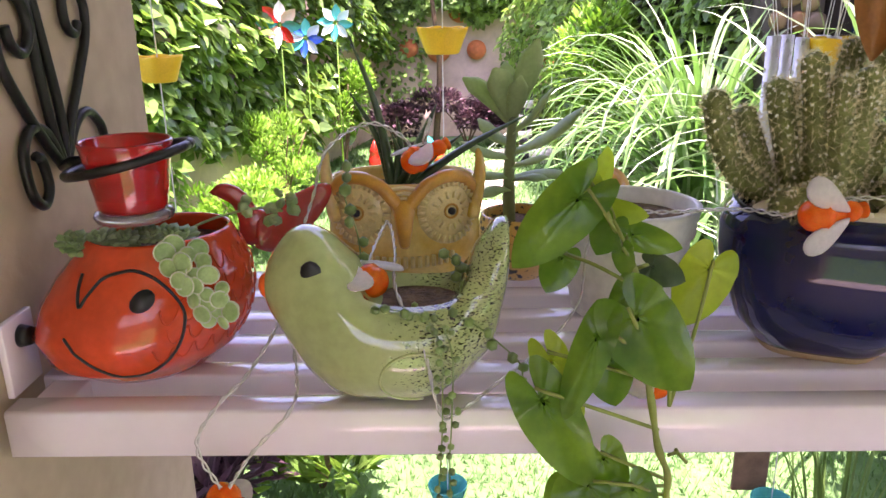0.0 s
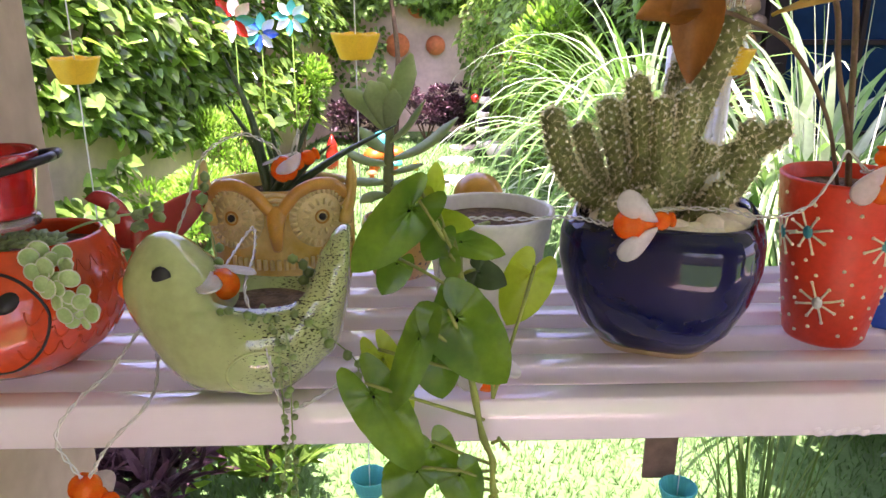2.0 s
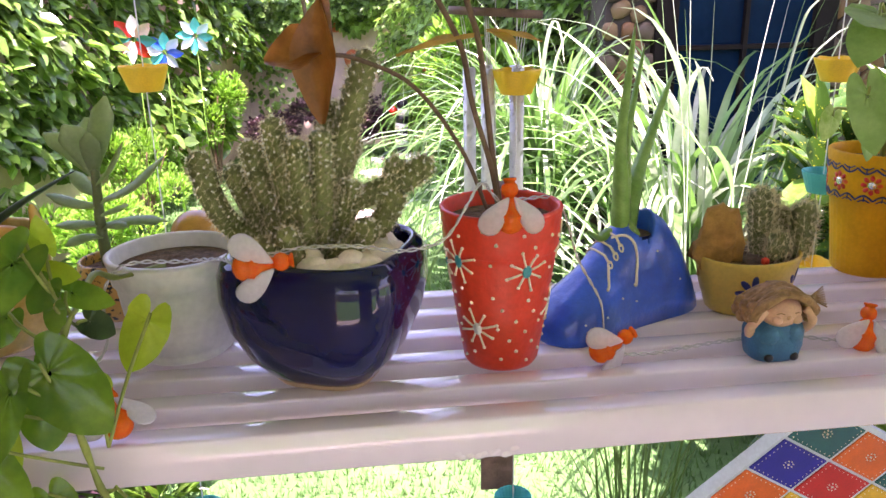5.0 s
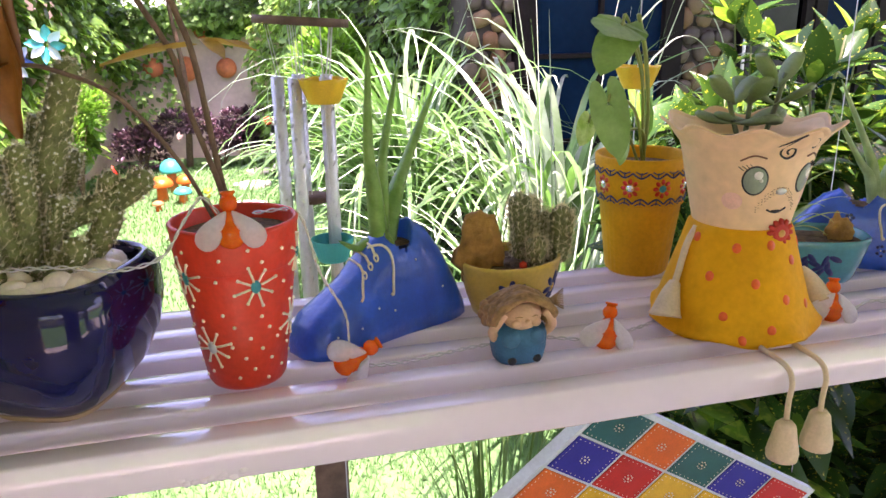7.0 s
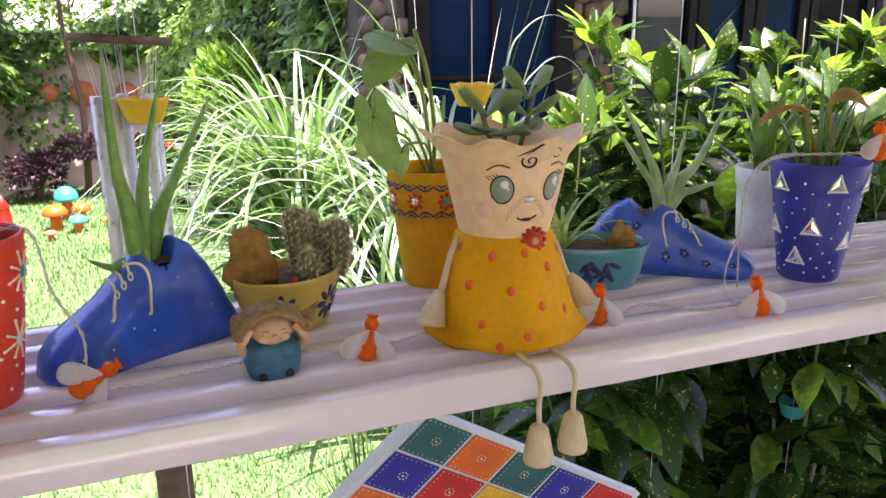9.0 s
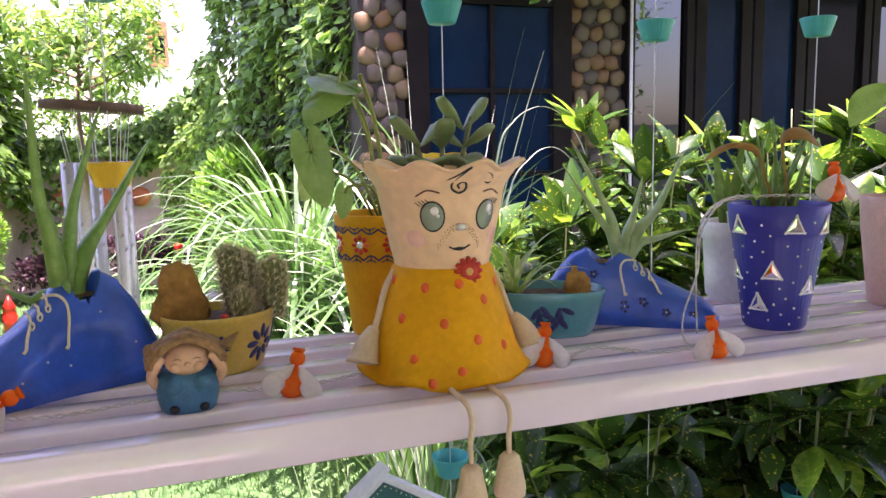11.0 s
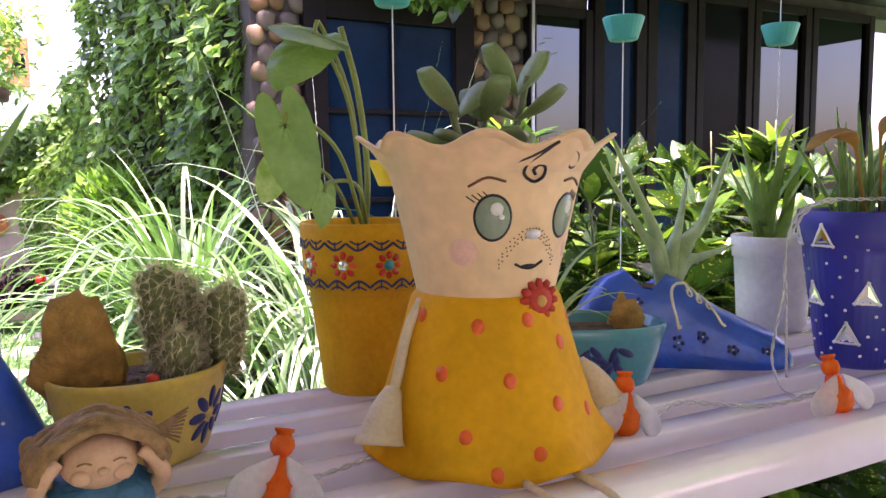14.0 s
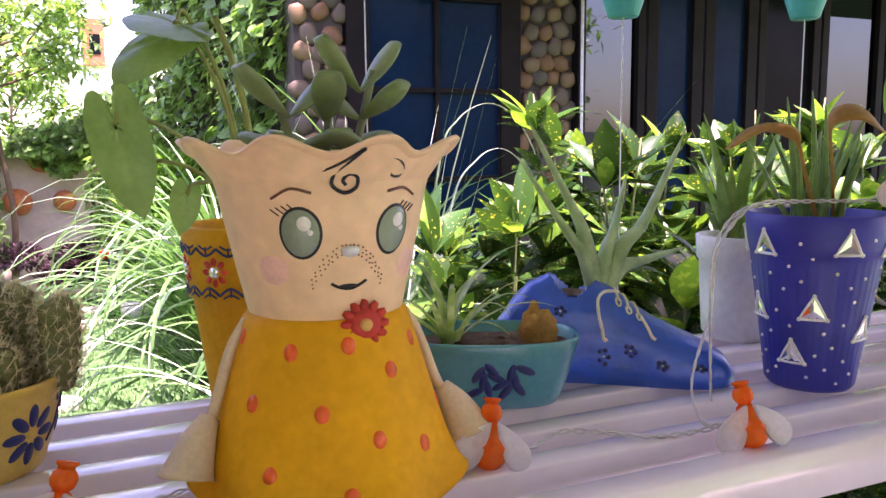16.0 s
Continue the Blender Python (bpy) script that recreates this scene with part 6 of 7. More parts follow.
bee = beemake((0.813, 0.574, TOP + 0.018), -18, 14, -8)
BEES = [((1.073, 0.572, TOP + 0.019), -15, 8, -10), ((1.258, 0.533, TOP + 0.018), -15, -8, -16), ((0.560, 0.572, TOP + 0.020), 0, 66, 10), ((0.256, 0.517, 1.518), -18, 86, -10), ((-0.032, 0.660, 1.533), -70, 0, -60), ((0.462, 0.556, 1.543), -10, 0, 0), ((1.452, 0.572, 1.560), -15, 5, -10), ((-0.07, 0.512, 1.475), -80, 0, 60), ((-0.163, 0.460, 1.322), 100, 0, 65), ((0.135, 0.50, 1.405), -60, 0, 30)]
for a, rx, ry, rz in BEES:
    beemake(a, rx, ry, rz, bee)

WIRE = thing("fairy_light_wire", (0, 0.55, TOP), "clear twisted plastic fairy light wire draped over the pots", "light string")


def wire(pts, n=2, sp=0.0014, turns=50):
    q = spline([Vector(p) - Vector((0, 0.55, TOP)) for p in pts], 14)
    for k in range(n):
        b = bmesh.new()
        L = 0.0
        out = []
        for i, p in enumerate(q):
            L += (q[i] - q[i - 1]).length if i else 0
            a = L * turns * 6.28 / 1.2 + k * 6.28 / n
            out.append(p + Vector((math.cos(a) * sp * 0.4, math.cos(a) * sp, math.sin(a) * sp)))
        tube(b, out, 0.00085, 5)
        part("strand", b, "wire", WIRE)


wire([(-0.170, 0.462, 1.330), (-0.183, 0.458, 1.370), (-0.172, 0.475, 1.392), (-0.155, 0.50, 1.405), (-0.138, 0.545, 1.435), (-0.14, 0.60, 1.48)])
wire([(-0.168, 0.462, 1.330), (-0.145, 0.458, 1.365), (-0.120, 0.476, 1.389), (-0.122, 0.51, 1.40), (-0.135, 0.55, 1.43)])
wire([(-0.14, 0.61, 1.46), (-0.128, 0.645, 1.50), (-0.115, 0.655, 1.54), (-0.08, 0.66, 1.562), (-0.05, 0.665, 1.550), (-0.035, 0.668, 1.53), (-0.025, 0.665, 1.565), (-0.032, 0.66, 1.545)])
wire([(-0.07, 0.512, 1.475), (-0.06, 0.60, 1.49), (-0.05, 0.56, 1.48), (-0.045, 0.50, 1.47), (-0.025, 0.468, 1.44), (-0.015, 0.458, 1.40), (-0.005, 0.470, 1.388), (0.03, 0.52, 1.388), (0.07, 0.575, 1.392), (0.10, 0.60, 1.42), (0.105, 0.60, 1.47), (0.125, 0.605, 1.495), (0.17, 0.612, 1.494), (0.215, 0.575, 1.506), (0.235, 0.535, 1.512)])
wire([(0.235, 0.535, 1.512), (0.28, 0.548, 1.520), (0.33, 0.548, 1.520), (0.37, 0.560, 1.510), (0.405, 0.56, 1.518), (0.425, 0.562, 1.545), (0.44, 0.575, 1.562), (0.452, 0.57, 1.55), (0.462, 0.556, 1.54)])
wire([(0.48, 0.62, 1.535), (0.52, 0.625, 1.53), (0.535, 0.60, 1.48), (0.555, 0.59, 1.44), (0.560, 0.575, 1.40), (0.60, 0.585, 1.386), (0.68, 0.60, 1.386), (0.75, 0.605, 1.386), (0.80, 0.585, 1.387), (0.86, 0.60, 1.386), (0.90, 0.62, 1.386)])
wire([(1.065, 0.57, 1.395), (1.10, 0.575, 1.387), (1.14, 0.585, 1.392), (1.20, 0.565, 1.386), (1.24, 0.555, 1.388), (1.258, 0.54, 1.398)])
wire([(1.255, 0.54, 1.395), (1.25, 0.57, 1.388), (1.265, 0.60, 1.41), (1.295, 0.615, 1.46), (1.30, 0.615, 1.51), (1.33, 0.61, 1.545), (1.38, 0.60, 1.548), (1.43, 0.585, 1.548), (1.452, 0.575, 1.555), (1.50, 0.58, 1.570), (1.56, 0.60, 1.58)])
wire([(1.285, 0.60, 1.39), (1.282, 0.60, 1.45), (1.292, 0.61, 1.51), (1.32, 0.615, 1.54), (1.36, 0.61, 1.547)], 2)

# ---- diamond tile panel under the shelf's back ----
pn = thing("tile_panel", (0.967, 0.832, 0.955), "white framed diamond panel of colourful hand painted tiles", "tile panel")
U, Vv = Vector((0.0715, 0, -0.0435)), Vector((-0.0520, 0, -0.0450))
TOPC = Vector((0, 0, 0.167))
COL = {(0, 0): "tgreen", (1, 0): "torange", (2, 0): "tgreen", (3, 0): "tblue", (4, 0): "tred", (0, 1): "tblue", (1, 1): "tred", (2, 1): "tyellow", (0, 2): "torange", (1, 2): "tyellow"}
bm = bmesh.new()
A = [TOPC + (U * a + Vv * b_) for a, b_ in ((-0.60, -0.60), (4.6, -0.60), (4.6, 4.9), (-0.60, 4.9))]
fr = [bm.verts.new(p + Vector((0, dy, 0))) for dy in (-0.004, 0.014) for p in A]
for qd in ((0, 1, 2, 3), (7, 6, 5, 4), (0, 4, 5, 1), (1, 5, 6, 2), (2, 6, 7, 3), (3, 7, 4, 0)):
    bm.faces.new([fr[i] for i in qd])
part("board", bm, "panelwhite", pn, "white painted board", smooth=False)
bm = bmesh.new()
e0, e1 = TOPC + U * -0.68 + Vv * -0.80, TOPC + U * -0.68 + Vv * 4.9
tube(bm, [e0 + Vector((0, -0.006, 0)), e1 + Vector((0, -0.006, 0))], 0.011, 4)
part("frame_edge", bm, "panelwhite", pn, smooth=False)
for i in range(5):
    for k in range(5):
        cen = TOPC + U * i + Vv * k
        bm = bmesh.new()
        s = 0.465
        q = [cen + U * a + Vv * b_ for a, b_ in ((-s, -s), (s, -s), (s, s), (-s, s))]
        vs = [bm.verts.new(p + Vector((0, dy, 0))) for dy in (-0.0065, -0.0035) for p in q]
        for qd in ((0, 1, 2, 3), (0, 4, 5, 1), (1, 5, 6, 2), (2, 6, 7, 3), (3, 7, 4, 0)):
            bm.faces.new([vs[x] for x in qd])
        bmesh.ops.recalc_face_normals(bm, faces=bm.faces)
        tl = part("tile", bm, COL.get((i, k), ["tgreen", "torange", "tblue", "tred", "tyellow"][(i * 2 + k * 3) % 5]), pn, smooth=False)
        bm = bmesh.new()
        for a in range(8):
            an = 2 * math.pi * a / 8
            ball(bm, cen + Vector((0.0070 * math.cos(an), -0.007, 0.0055 * math.sin(an))), 0.0013, None, 1)
        ball(bm, cen + Vector((0, -0.007, 0)), 0.0020, None, 1)
        for a in range(9):
            for w_ in (-0.41, 0.41):
                ball(bm, cen + U * (-0.4 + 0.1 * a) + Vv * w_ + Vector((0, -0.0066, 0)), 0.0009, None, 1)
                ball(bm, cen + Vv * (-0.4 + 0.1 * a) + U * w_ + Vector((0, -0.0066, 0)), 0.0009, None, 1)
        o2 = part("painted_dots", bm, "cream", tl)
        o2["kind"] = "stuff"
bm = bmesh.new()
tube(bm, [(0.0, 0.008, 0.19), (0.0, 0.0, 0.40)], 0.0012, 6)
part("hanging_cord", bm, "thread", pn)

# ---- the garden: walls ----
def wallbox(name, a, b, h, thick, material, label):
    """A wall of thickness from plan point a to b."""
    a, b = Vector((*a, 0)), Vector((*b, 0))
    d = (b - a).normalized()
    n = Vector((-d.y, d.x, 0)) * thick
    bm = bmesh.new()
    k = 24
    lo, hi = [], []
    for s in range(k + 1):
        p = a.lerp(b, s / k)
        hh = h + 0.02 * noise.noise(p * 2)
        lo.append((bm.verts.new(p), bm.verts.new(p + n)))
        hi.append((bm.verts.new(p + Vector((0, 0, hh))), bm.verts.new(p + n + Vector((0, 0, hh)))))
    for s in range(k):
        bm.faces.new((lo[s][0], lo[s + 1][0], hi[s + 1][0], hi[s][0]))
        bm.faces.new((lo[s + 1][1], lo[s][1], hi[s][1], hi[s + 1][1]))
        bm.faces.new((hi[s][0], hi[s + 1][0], hi[s + 1][1], hi[s][1]))
    bm.faces.new((lo[0][1], lo[0][0], hi[0][0], hi[0][1]))
    bm.faces.new((lo[k][0], lo[k][1], hi[k][1], hi[k][0]))
    return lone(name, bm, material, label, "wall", "structure", smooth=False)


wallbox("wall_west", (-2.6, 1.6), (-1.1, 9.8), 2.4, 0.2, "plaster", "old plastered garden wall under creeper")
wallbox("wall_north", (-1.3, 9.8), (6.0, 9.8), 1.72, 0.2, "plaster", "pinkish plastered garden wall at the lawn's end")


def creeper(name, n, place, size, material, label, group=""):
    """Many small leaves over a surface; place() gives a point and its outward direction."""
    bm = bmesh.new()
    for _ in range(n):
        p, o = place()
        d = (o * rnd(0.1, 0.7) + Vector((rnd(-0.8, 0.8), rnd(-0.8, 0.8), rnd(-1.1, 0.1)))).normalized()
        up = (o + Vector((rnd(-0.5, 0.5), rnd(-0.5, 0.5), rnd(0.2, 1.0)))).normalized()
        L = rnd(*size)
        tiny(bm, p, d, up, L, L * rnd(0.55, 0.8))
    return lone(name, bm, material, label, "creeper", "stuff", group, smooth=False)


WA, WB = Vector((-2.6, 1.6, 0)), Vector((-1.1, 9.8, 0))
WN = Vector((WB.y - WA.y, -(WB.x - WA.x), 0)).normalized()


def west():
    while True:
        t, z = random.random() ** 1.3, rnd(0.35, 2.7)
        p = WA.lerp(WB, t) + Vector((0, 0, z))
        q = noise.noise(Vector((t * 7, z * 1.6, 3)))
        if z < 0.95 + 0.35 * math.sin(t * 9) and q < 0.12:
            continue
        return p + WN * (0.03 + 0.30 * max(0, q + 0.25) + rnd(0, 0.14)), WN


creeper("ivy_creeper", 9500, west, (0.09, 0.17), "ivy", "glossy green creeper leaves covering the side wall")


def northtop():
    x = rnd(-1.2, 2.0)
    hang = 0.28 + 0.22 * noise.noise(Vector((x * 2.2, 0, 0)))
    z = 1.78 - hang * random.random() ** 1.4
    return Vector((x, 9.76 - rnd(0, 0.22), z)), Vector((0, -1, 0))


creeper("wall_creeper", 3600, northtop, (0.06, 0.12), "ivydark", "dark creeper hanging over the wall top")


def northspots():
    x = random.choice((-0.9, -0.55, 0.9, 1.2, 1.5)) + rnd(-0.18, 0.18)
    return Vector((x, 9.74 - rnd(0, 0.1), rnd(0.5, 1.6))), Vector((0, -1, 0))


creeper("wall_creeper", 700, northspots, (0.05, 0.10), "ivydark", "thin creeper sprigs on the plaster wall")

# tall creeper mass climbing the house corner
wallbox("wall_house_side", (2.05, 4.9), (1.36, 7.95), 4.6, -0.3, "stonebase", "house side wall under creeper")
HA, HB = Vector((2.02, 4.8, 0)), Vector((1.02, 9.3, 0))
HN = Vector((-(HB.y - HA.y), HB.x - HA.x, 0)).normalized()


def house_ivy():
    while True:
        t, z = random.random(), 5.2 * random.random()
        q = noise.noise(Vector((t * 6, z * 1.3, 9)))
        if z > 4.6 + 0.5 * q or t > 1.0 - 0.30 * min(1.0, max(0.0, (z - 1.7) / 0.9)) + 0.05 * q:
            continue
        bulge = 0.05 + 0.42 * max(0, q + 0.35) + 0.25 * (t ** 2)
        return HA.lerp(HB, t) + Vector((0, 0, z)) + HN * (bulge * rnd(0.5, 1.0)), HN


creeper("house_creeper", 12500, house_ivy, (0.07, 0.13), "ivydark", "dense dark green creeper climbing the house corner")


def house_ivy_low():
    x = 1.15 - 1.3 * random.random() ** 1.6
    z = 1.7 + (0.9 * ((x + 0.2) / 1.35) ** 2 if x > -0.2 else 0) * random.random() + rnd(-0.1, 0.18)
    return Vector((x, 9.6 - rnd(0, 0.35), z)), Vector((-0.2, -1, 0.3))


creeper("house_creeper", 2600, house_ivy_low, (0.06, 0.11), "ivydark", "creeper spilling from the house onto the wall")


def fringe():
    x = rnd(2.0, 3.3)
    return Vector((x, 4.5 - rnd(0, 0.3), 2.85 - 0.30 * random.random() ** 2 * (0.5 + 0.5 * math.sin(x * 5)) + rnd(-0.05, 0.25))), Vector((0, -1, 0))


creeper("hanging_creeper", 1500, fringe, (0.06, 0.11), "ivy", "green creeper hanging over the house door")


# ---- shrubs and trees ----
def shrub(at, size, n, leafsize, material, label, name="shrub", stem=True, upright=0.4, flat=0.55):
    s = thing(name, at, label, "shrub")
    b = bmesh.new()
    for k in range(6):
        a = 6.28 * k / 6
        tube(b, spline([(0, 0, 0), (0.2 * size[0] * math.cos(a), 0.2 * size[1] * math.sin(a), size[2] * 0.4), (0.5 * size[0] * math.cos(a), 0.5 * size[1] * math.sin(a), size[2] * 0.75)], 4), lambda t: 0.012 * (1 - 0.7 * t), 6)
    part("trunk", b, "bark", s)
    b = bmesh.new()
    clumps = [(Vector((rnd(-1, 1), rnd(-1, 1), rnd(-0.6, 1))).normalized() * rnd(0.35, 0.85), rnd(0.22, 0.42)) for _ in range(16)]
    for _ in range(n):
        c, r = random.choice(clumps)
        o = Vector((rnd(-1, 1), rnd(-1, 1), rnd(-1, 1)))
        if o.length < 0.05:
            continue
        o.normalize()
        q = c + o * r * rnd(0.75, 1.0)
        p = Vector((q.x * size[0], q.y * size[1], size[2] * (0.55 + 0.45 * q.z)))
        d = (o + Vector((0, 0, upright)) + Vector((rnd(-0.5, 0.5), rnd(-0.5, 0.5), rnd(-0.5, 0.5)))).normalized()
        L = rnd(*leafsize)
        tiny(b, p, d, (Vector((0, 0, 1)) + o * 0.5).normalized(), L, L * flat)
    part("crown", b, material, s, smooth=False)
    return s


shrub((-1.45, 5.0, 0), (0.48, 0.45, 0.62), 4200, (0.035, 0.07), "lime", "bright lime green feathery low shrub", upright=0.9, flat=0.3)
shrub((-1.42, 6.0, 0), (0.42, 0.4, 0.92), 3600, (0.03, 0.06), "lime", "rounded yellow green feathery shrub", upright=0.9, flat=0.3)
shrub((-1.18, 7.8, 0), (0.36, 0.36, 1.2), 3000, (0.04, 0.07), "lime", "tall rounded light green shrub", upright=0.6, flat=0.4)
shrub((-1.75, 3.7, 0), (0.35, 0.4, 0.5), 1500, (0.06, 0.1), "ivy", "dark green bush under the creeper wall")
shrub((0.10, 9.1, 0), (0.75, 0.35, 0.72), 3800, (0.04, 0.075), "purple", "dark purple leaved shrub by the wall")
shrub((-0.75, 9.0, 0), (0.4, 0.35, 0.6), 1600, (0.04, 0.075), "purple", "purple leaved bush by the wall")
shrub((0.95, 9.0, 0), (0.35, 0.3, 0.6), 1500, (0.05, 0.08), "ivy", "small green shrub by the wall")
shrub((1.40, 6.5, 0), (0.62, 0.5, 1.62), 4200, (0.06, 0.11), "lime", "golden green leafy shrub behind the grasses", upright=0.6, flat=0.45)
shrub((-0.82, 2.15, 0), (0.32, 0.26, 0.42), 500, (0.10, 0.17), "purple", "purple leaved border plant", upright=1.2, flat=0.25)
shrub((-0.5, 2.35, 0), (0.25, 0.25, 0.34), 260, (0.10, 0.16), "ivy", "dark green border plant", upright=1.2, flat=0.25)


def tree(at, h, spread, n, material, label, trunk=0.05, leafsize=(0.09, 0.16), low=0.45):
    s = thing("tree", at, label, "tree")
    b = bmesh.new()
    tube(b, spline([(0, 0, 0), (0.05, 0.02, h * 0.3), (-0.04, 0.0, h * 0.6), (0.02, 0, h * 0.9)], 6), lambda t: trunk * (1 - 0.7 * t), 10)
    tips = []
    for k in range(14):
        a, z = 2.4 * k, h * (low * 0.7 + (0.85 - low * 0.7) * k / 14)
        e = Vector((math.cos(a) * spread * rnd(0.5, 1), math.sin(a) * spread * rnd(0.5, 1), z + h * rnd(0.08, 0.22)))
        tube(b, spline([(0, 0, z), (e.x * 0.5, e.y * 0.5, z + (e.z - z) * 0.4), e], 4), lambda t: trunk * 0.4 * (1 - 0.8 * t), 6)
        tips += [e, e * 0.75 + Vector((0, 0, z * 0.25)), e + Vector((rnd(-0.2, 0.2), rnd(-0.2, 0.2), rnd(-0.1, 0.25)))]
    part("trunk", b, "bark", s)
    b = bmesh.new()
    for _ in range(n):
        c = random.choice(tips)
        p = c + Vector((random.gauss(0, 1), random.gauss(0, 1), random.gauss(0, 0.8))) * spread * 0.17
        d = Vector((rnd(-1, 1), rnd(-1, 1), rnd(-0.8, 0.5))).normalized()
        L = rnd(*leafsize)
        tiny(b, p, d, Vector((rnd(-0.4, 0.4), rnd(-0.4, 0.4), 1)), L, L * 0.38)
    part("crown", b, material, s, smooth=False)
    return s


tree((-1.9, 11.2, 0), 3.6, 1.1, 2600, "ivy", "leafy young tree behind the garden wall", 0.05)
tree((-0.4, 11.4, 0), 3.0, 0.9, 2600, "ivy", "thin leafy tree behind the garden wall", 0.035)
tree((-3.6, 11.6, 0), 4.0, 1.3, 2400, "ivydark", "leafy tree behind the garden wall", 0.06)
tree((-0.28, 9.2, 0), 3.2, 0.95, 2600, "ivydark", "slender leafy tree with a bare trunk by the wall", 0.040, low=1.02)
for k, (x, yy) in enumerate(((-8, -9), (-3.5, -9.5), (1, -10), (5.5, -9), (10, -8))):
    tree((x, yy, 0), 5.5, 1.9, 1500, "ivydark", "garden tree behind the porch", 0.10, (0.2, 0.34))


# ---- strap leaved clumps ----
def clump(name, at, n, L, W, label, white=0.25, lean=(0.05, 0.7), droop=(1.0, 2.3), spread=0.12, main="grassblade", other="whiteblade", crown=0.0):
    s = thing(name, at, label, "ornamental grass")
    b1, b2 = bmesh.new(), bmesh.new()
    for k in range(n):
        a, r = rnd(0, 6.283), spread * math.sqrt(random.random())
        blade(b2 if random.random() < white else b1, (r * math.cos(a), r * math.sin(a), crown * rnd(0.3, 1.0)), a + rnd(-0.5, 0.5), rnd(*L), W * rnd(0.7, 1.2), rnd(*lean), rnd(*droop), 10)
    o1 = part("blade_mass", b1, main, s)
    o1["kind"] = "stuff"
    if len(b2.verts):
        o2 = part("striped_blade_mass", b2, other, s, "white striped blades")
        o2["kind"] = "stuff"
    else:
        b2.free()
    return s


clump("striped_grass", (1.34, 4.35, 0), 270, (1.0, 1.7), 0.030, "tall clump of arching green and white striped grass", 0.30, (0.08, 0.95), (1.9, 3.8), 0.2, crown=0.80)
clump("striped_grass", (1.42, 4.45, 0), 90, (0.9, 1.4), 0.04, "upright green blades in the grass clump", 0.1, (0.0, 0.45), (0.4, 1.4), 0.15, crown=0.6)
clump("striped_grass", (1.95, 3.75, 0), 115, (1.2, 1.85), 0.042, "arching clump of broad striped grass", 0.4, (0.05, 0.85), (1.5, 3.4), 0.2, crown=0.5)
clump("reed_clump", (1.14, 1.98, 0), 34, (0.5, 0.95), 0.008, "clump of dark thin reeds", 0.0, (0.0, 0.35), (0.1, 0.8), 0.16, "reed")
clump("striped_grass", (1.62, 2.75, 0), 90, (0.9, 1.6), 0.022, "striped grass with long arching white blades", 0.5, (0.05, 0.5), (0.8, 2.0), 0.12)


clump("striped_grass", (2.08, 3.70, 0), 55, (1.2, 1.75), 0.050, "arching broad white striped blades", 0.5, (0.05, 0.65), (0.9, 2.4), 0.16, crown=0.6)
clump("spiky_grass", (1.66, 2.75, 0), 24, (1.5, 2.15), 0.007, "thin pale stiff grass stalks", 0.6, (0.05, 0.45), (0.05, 0.35), 0.08)


arch = thing("striped_grass", (1.79, 2.65, 0), "few long arching pale blades before the house door", "ornamental grass")
for pts in (((0, 0, 0), (0.01, -0.02, 0.9), (0.08, -0.05, 1.55), (0.15, -0.05, 1.70), (0.26, -0.05, 1.758), (0.365, -0.05, 1.72), (0.45, -0.05, 1.60), (0.49, -0.05, 1.46)), ((0, 0, 0), (0.05, 0.02, 0.8), (0.16, 0.03, 1.40), (0.26, 0.03, 1.56), (0.36, 0.03, 1.60), (0.45, 0.03, 1.54), (0.50, 0.03, 1.42))):
    bm = bmesh.new()
    tube(bm, spline(pts, 8), lambda t: 0.013 * (1 - 0.75 * t), 6, 0.12, up=(-1, 0, 0.4))
    part("blade", bm, "whiteblade", arch)

# ---- spotted croton hedge ----
def croton(at, h, n, lime=0.12):
    s = thing("croton_bush", at, "croton bush with glossy green leaves spotted yellow", "shrub", "croton hedge")
    b, g, g2 = bmesh.new(), bmesh.new(), bmesh.new()
    for k in range(9):
        a = 2.4 * k
        tip = Vector((0.30 * math.cos(a) * rnd(0.4, 1), 0.26 * math.sin(a) * rnd(0.4, 1), h * rnd(0.72, 1.0)))
        q = spline([(0.04 * math.cos(a), 0.04 * math.sin(a), 0), (tip.x * 0.5, tip.y * 0.5, h * 0.45), tip], 8)
        tube(b, q, lambda t: 0.009 * (1 - 0.7 * t), 6)
        for i in range(n):
            f = 1 - 0.85 * random.random() ** 1.4
            p = q[int(f * (len(q) - 1))]
            aa, el = rnd(0, 6.283), rnd(-0.5, 0.5) + (0.9 if f > 0.93 else 0)
            d = Vector((math.cos(aa) * math.cos(el), math.sin(aa) * math.cos(el), math.sin(el)))
            L = rnd(0.11, 0.20)
            leaf(g2 if random.random() < lime else g, aim(p + d * 0.01, d, (rnd(-0.3, 0.3), rnd(-0.3, 0.3), 1)), L, L * rnd(0.36, 0.5), rnd(0.1, 0.5), rnd(0.05, 0.45), 4)
    part("stem_frame", b, "jadestem", s)
    o1 = part("leaf_mass", g, "croton", s)
    # lime share also puts the sun on the hedge into leaf colour
    o2 = part("lime_leaf_mass", g2, "crotonlime", s, "lime leaves, part of them coloured as sunlit")
    o1["kind"] = o2["kind"] = "stuff"


for x, yy, h in ((1.75, 1.95, 1.45), (2.2, 1.75, 1.62), (2.7, 1.9, 1.55), (3.2, 1.8, 1.6), (3.75, 1.9, 1.55), (2.0, 2.4, 1.5), (2.55, 2.45, 1.62), (3.2, 2.5, 1.6), (1.72, 1.5, 1.05), (2.2, 1.35, 1.1), (2.75, 1.4, 1.2), (4.3, 2.2, 1.6), (2.15, 2.1, 1.75), (2.95, 2.2, 1.72)):
    croton((x, yy, 0), h * 1.03, 58, 0.20)

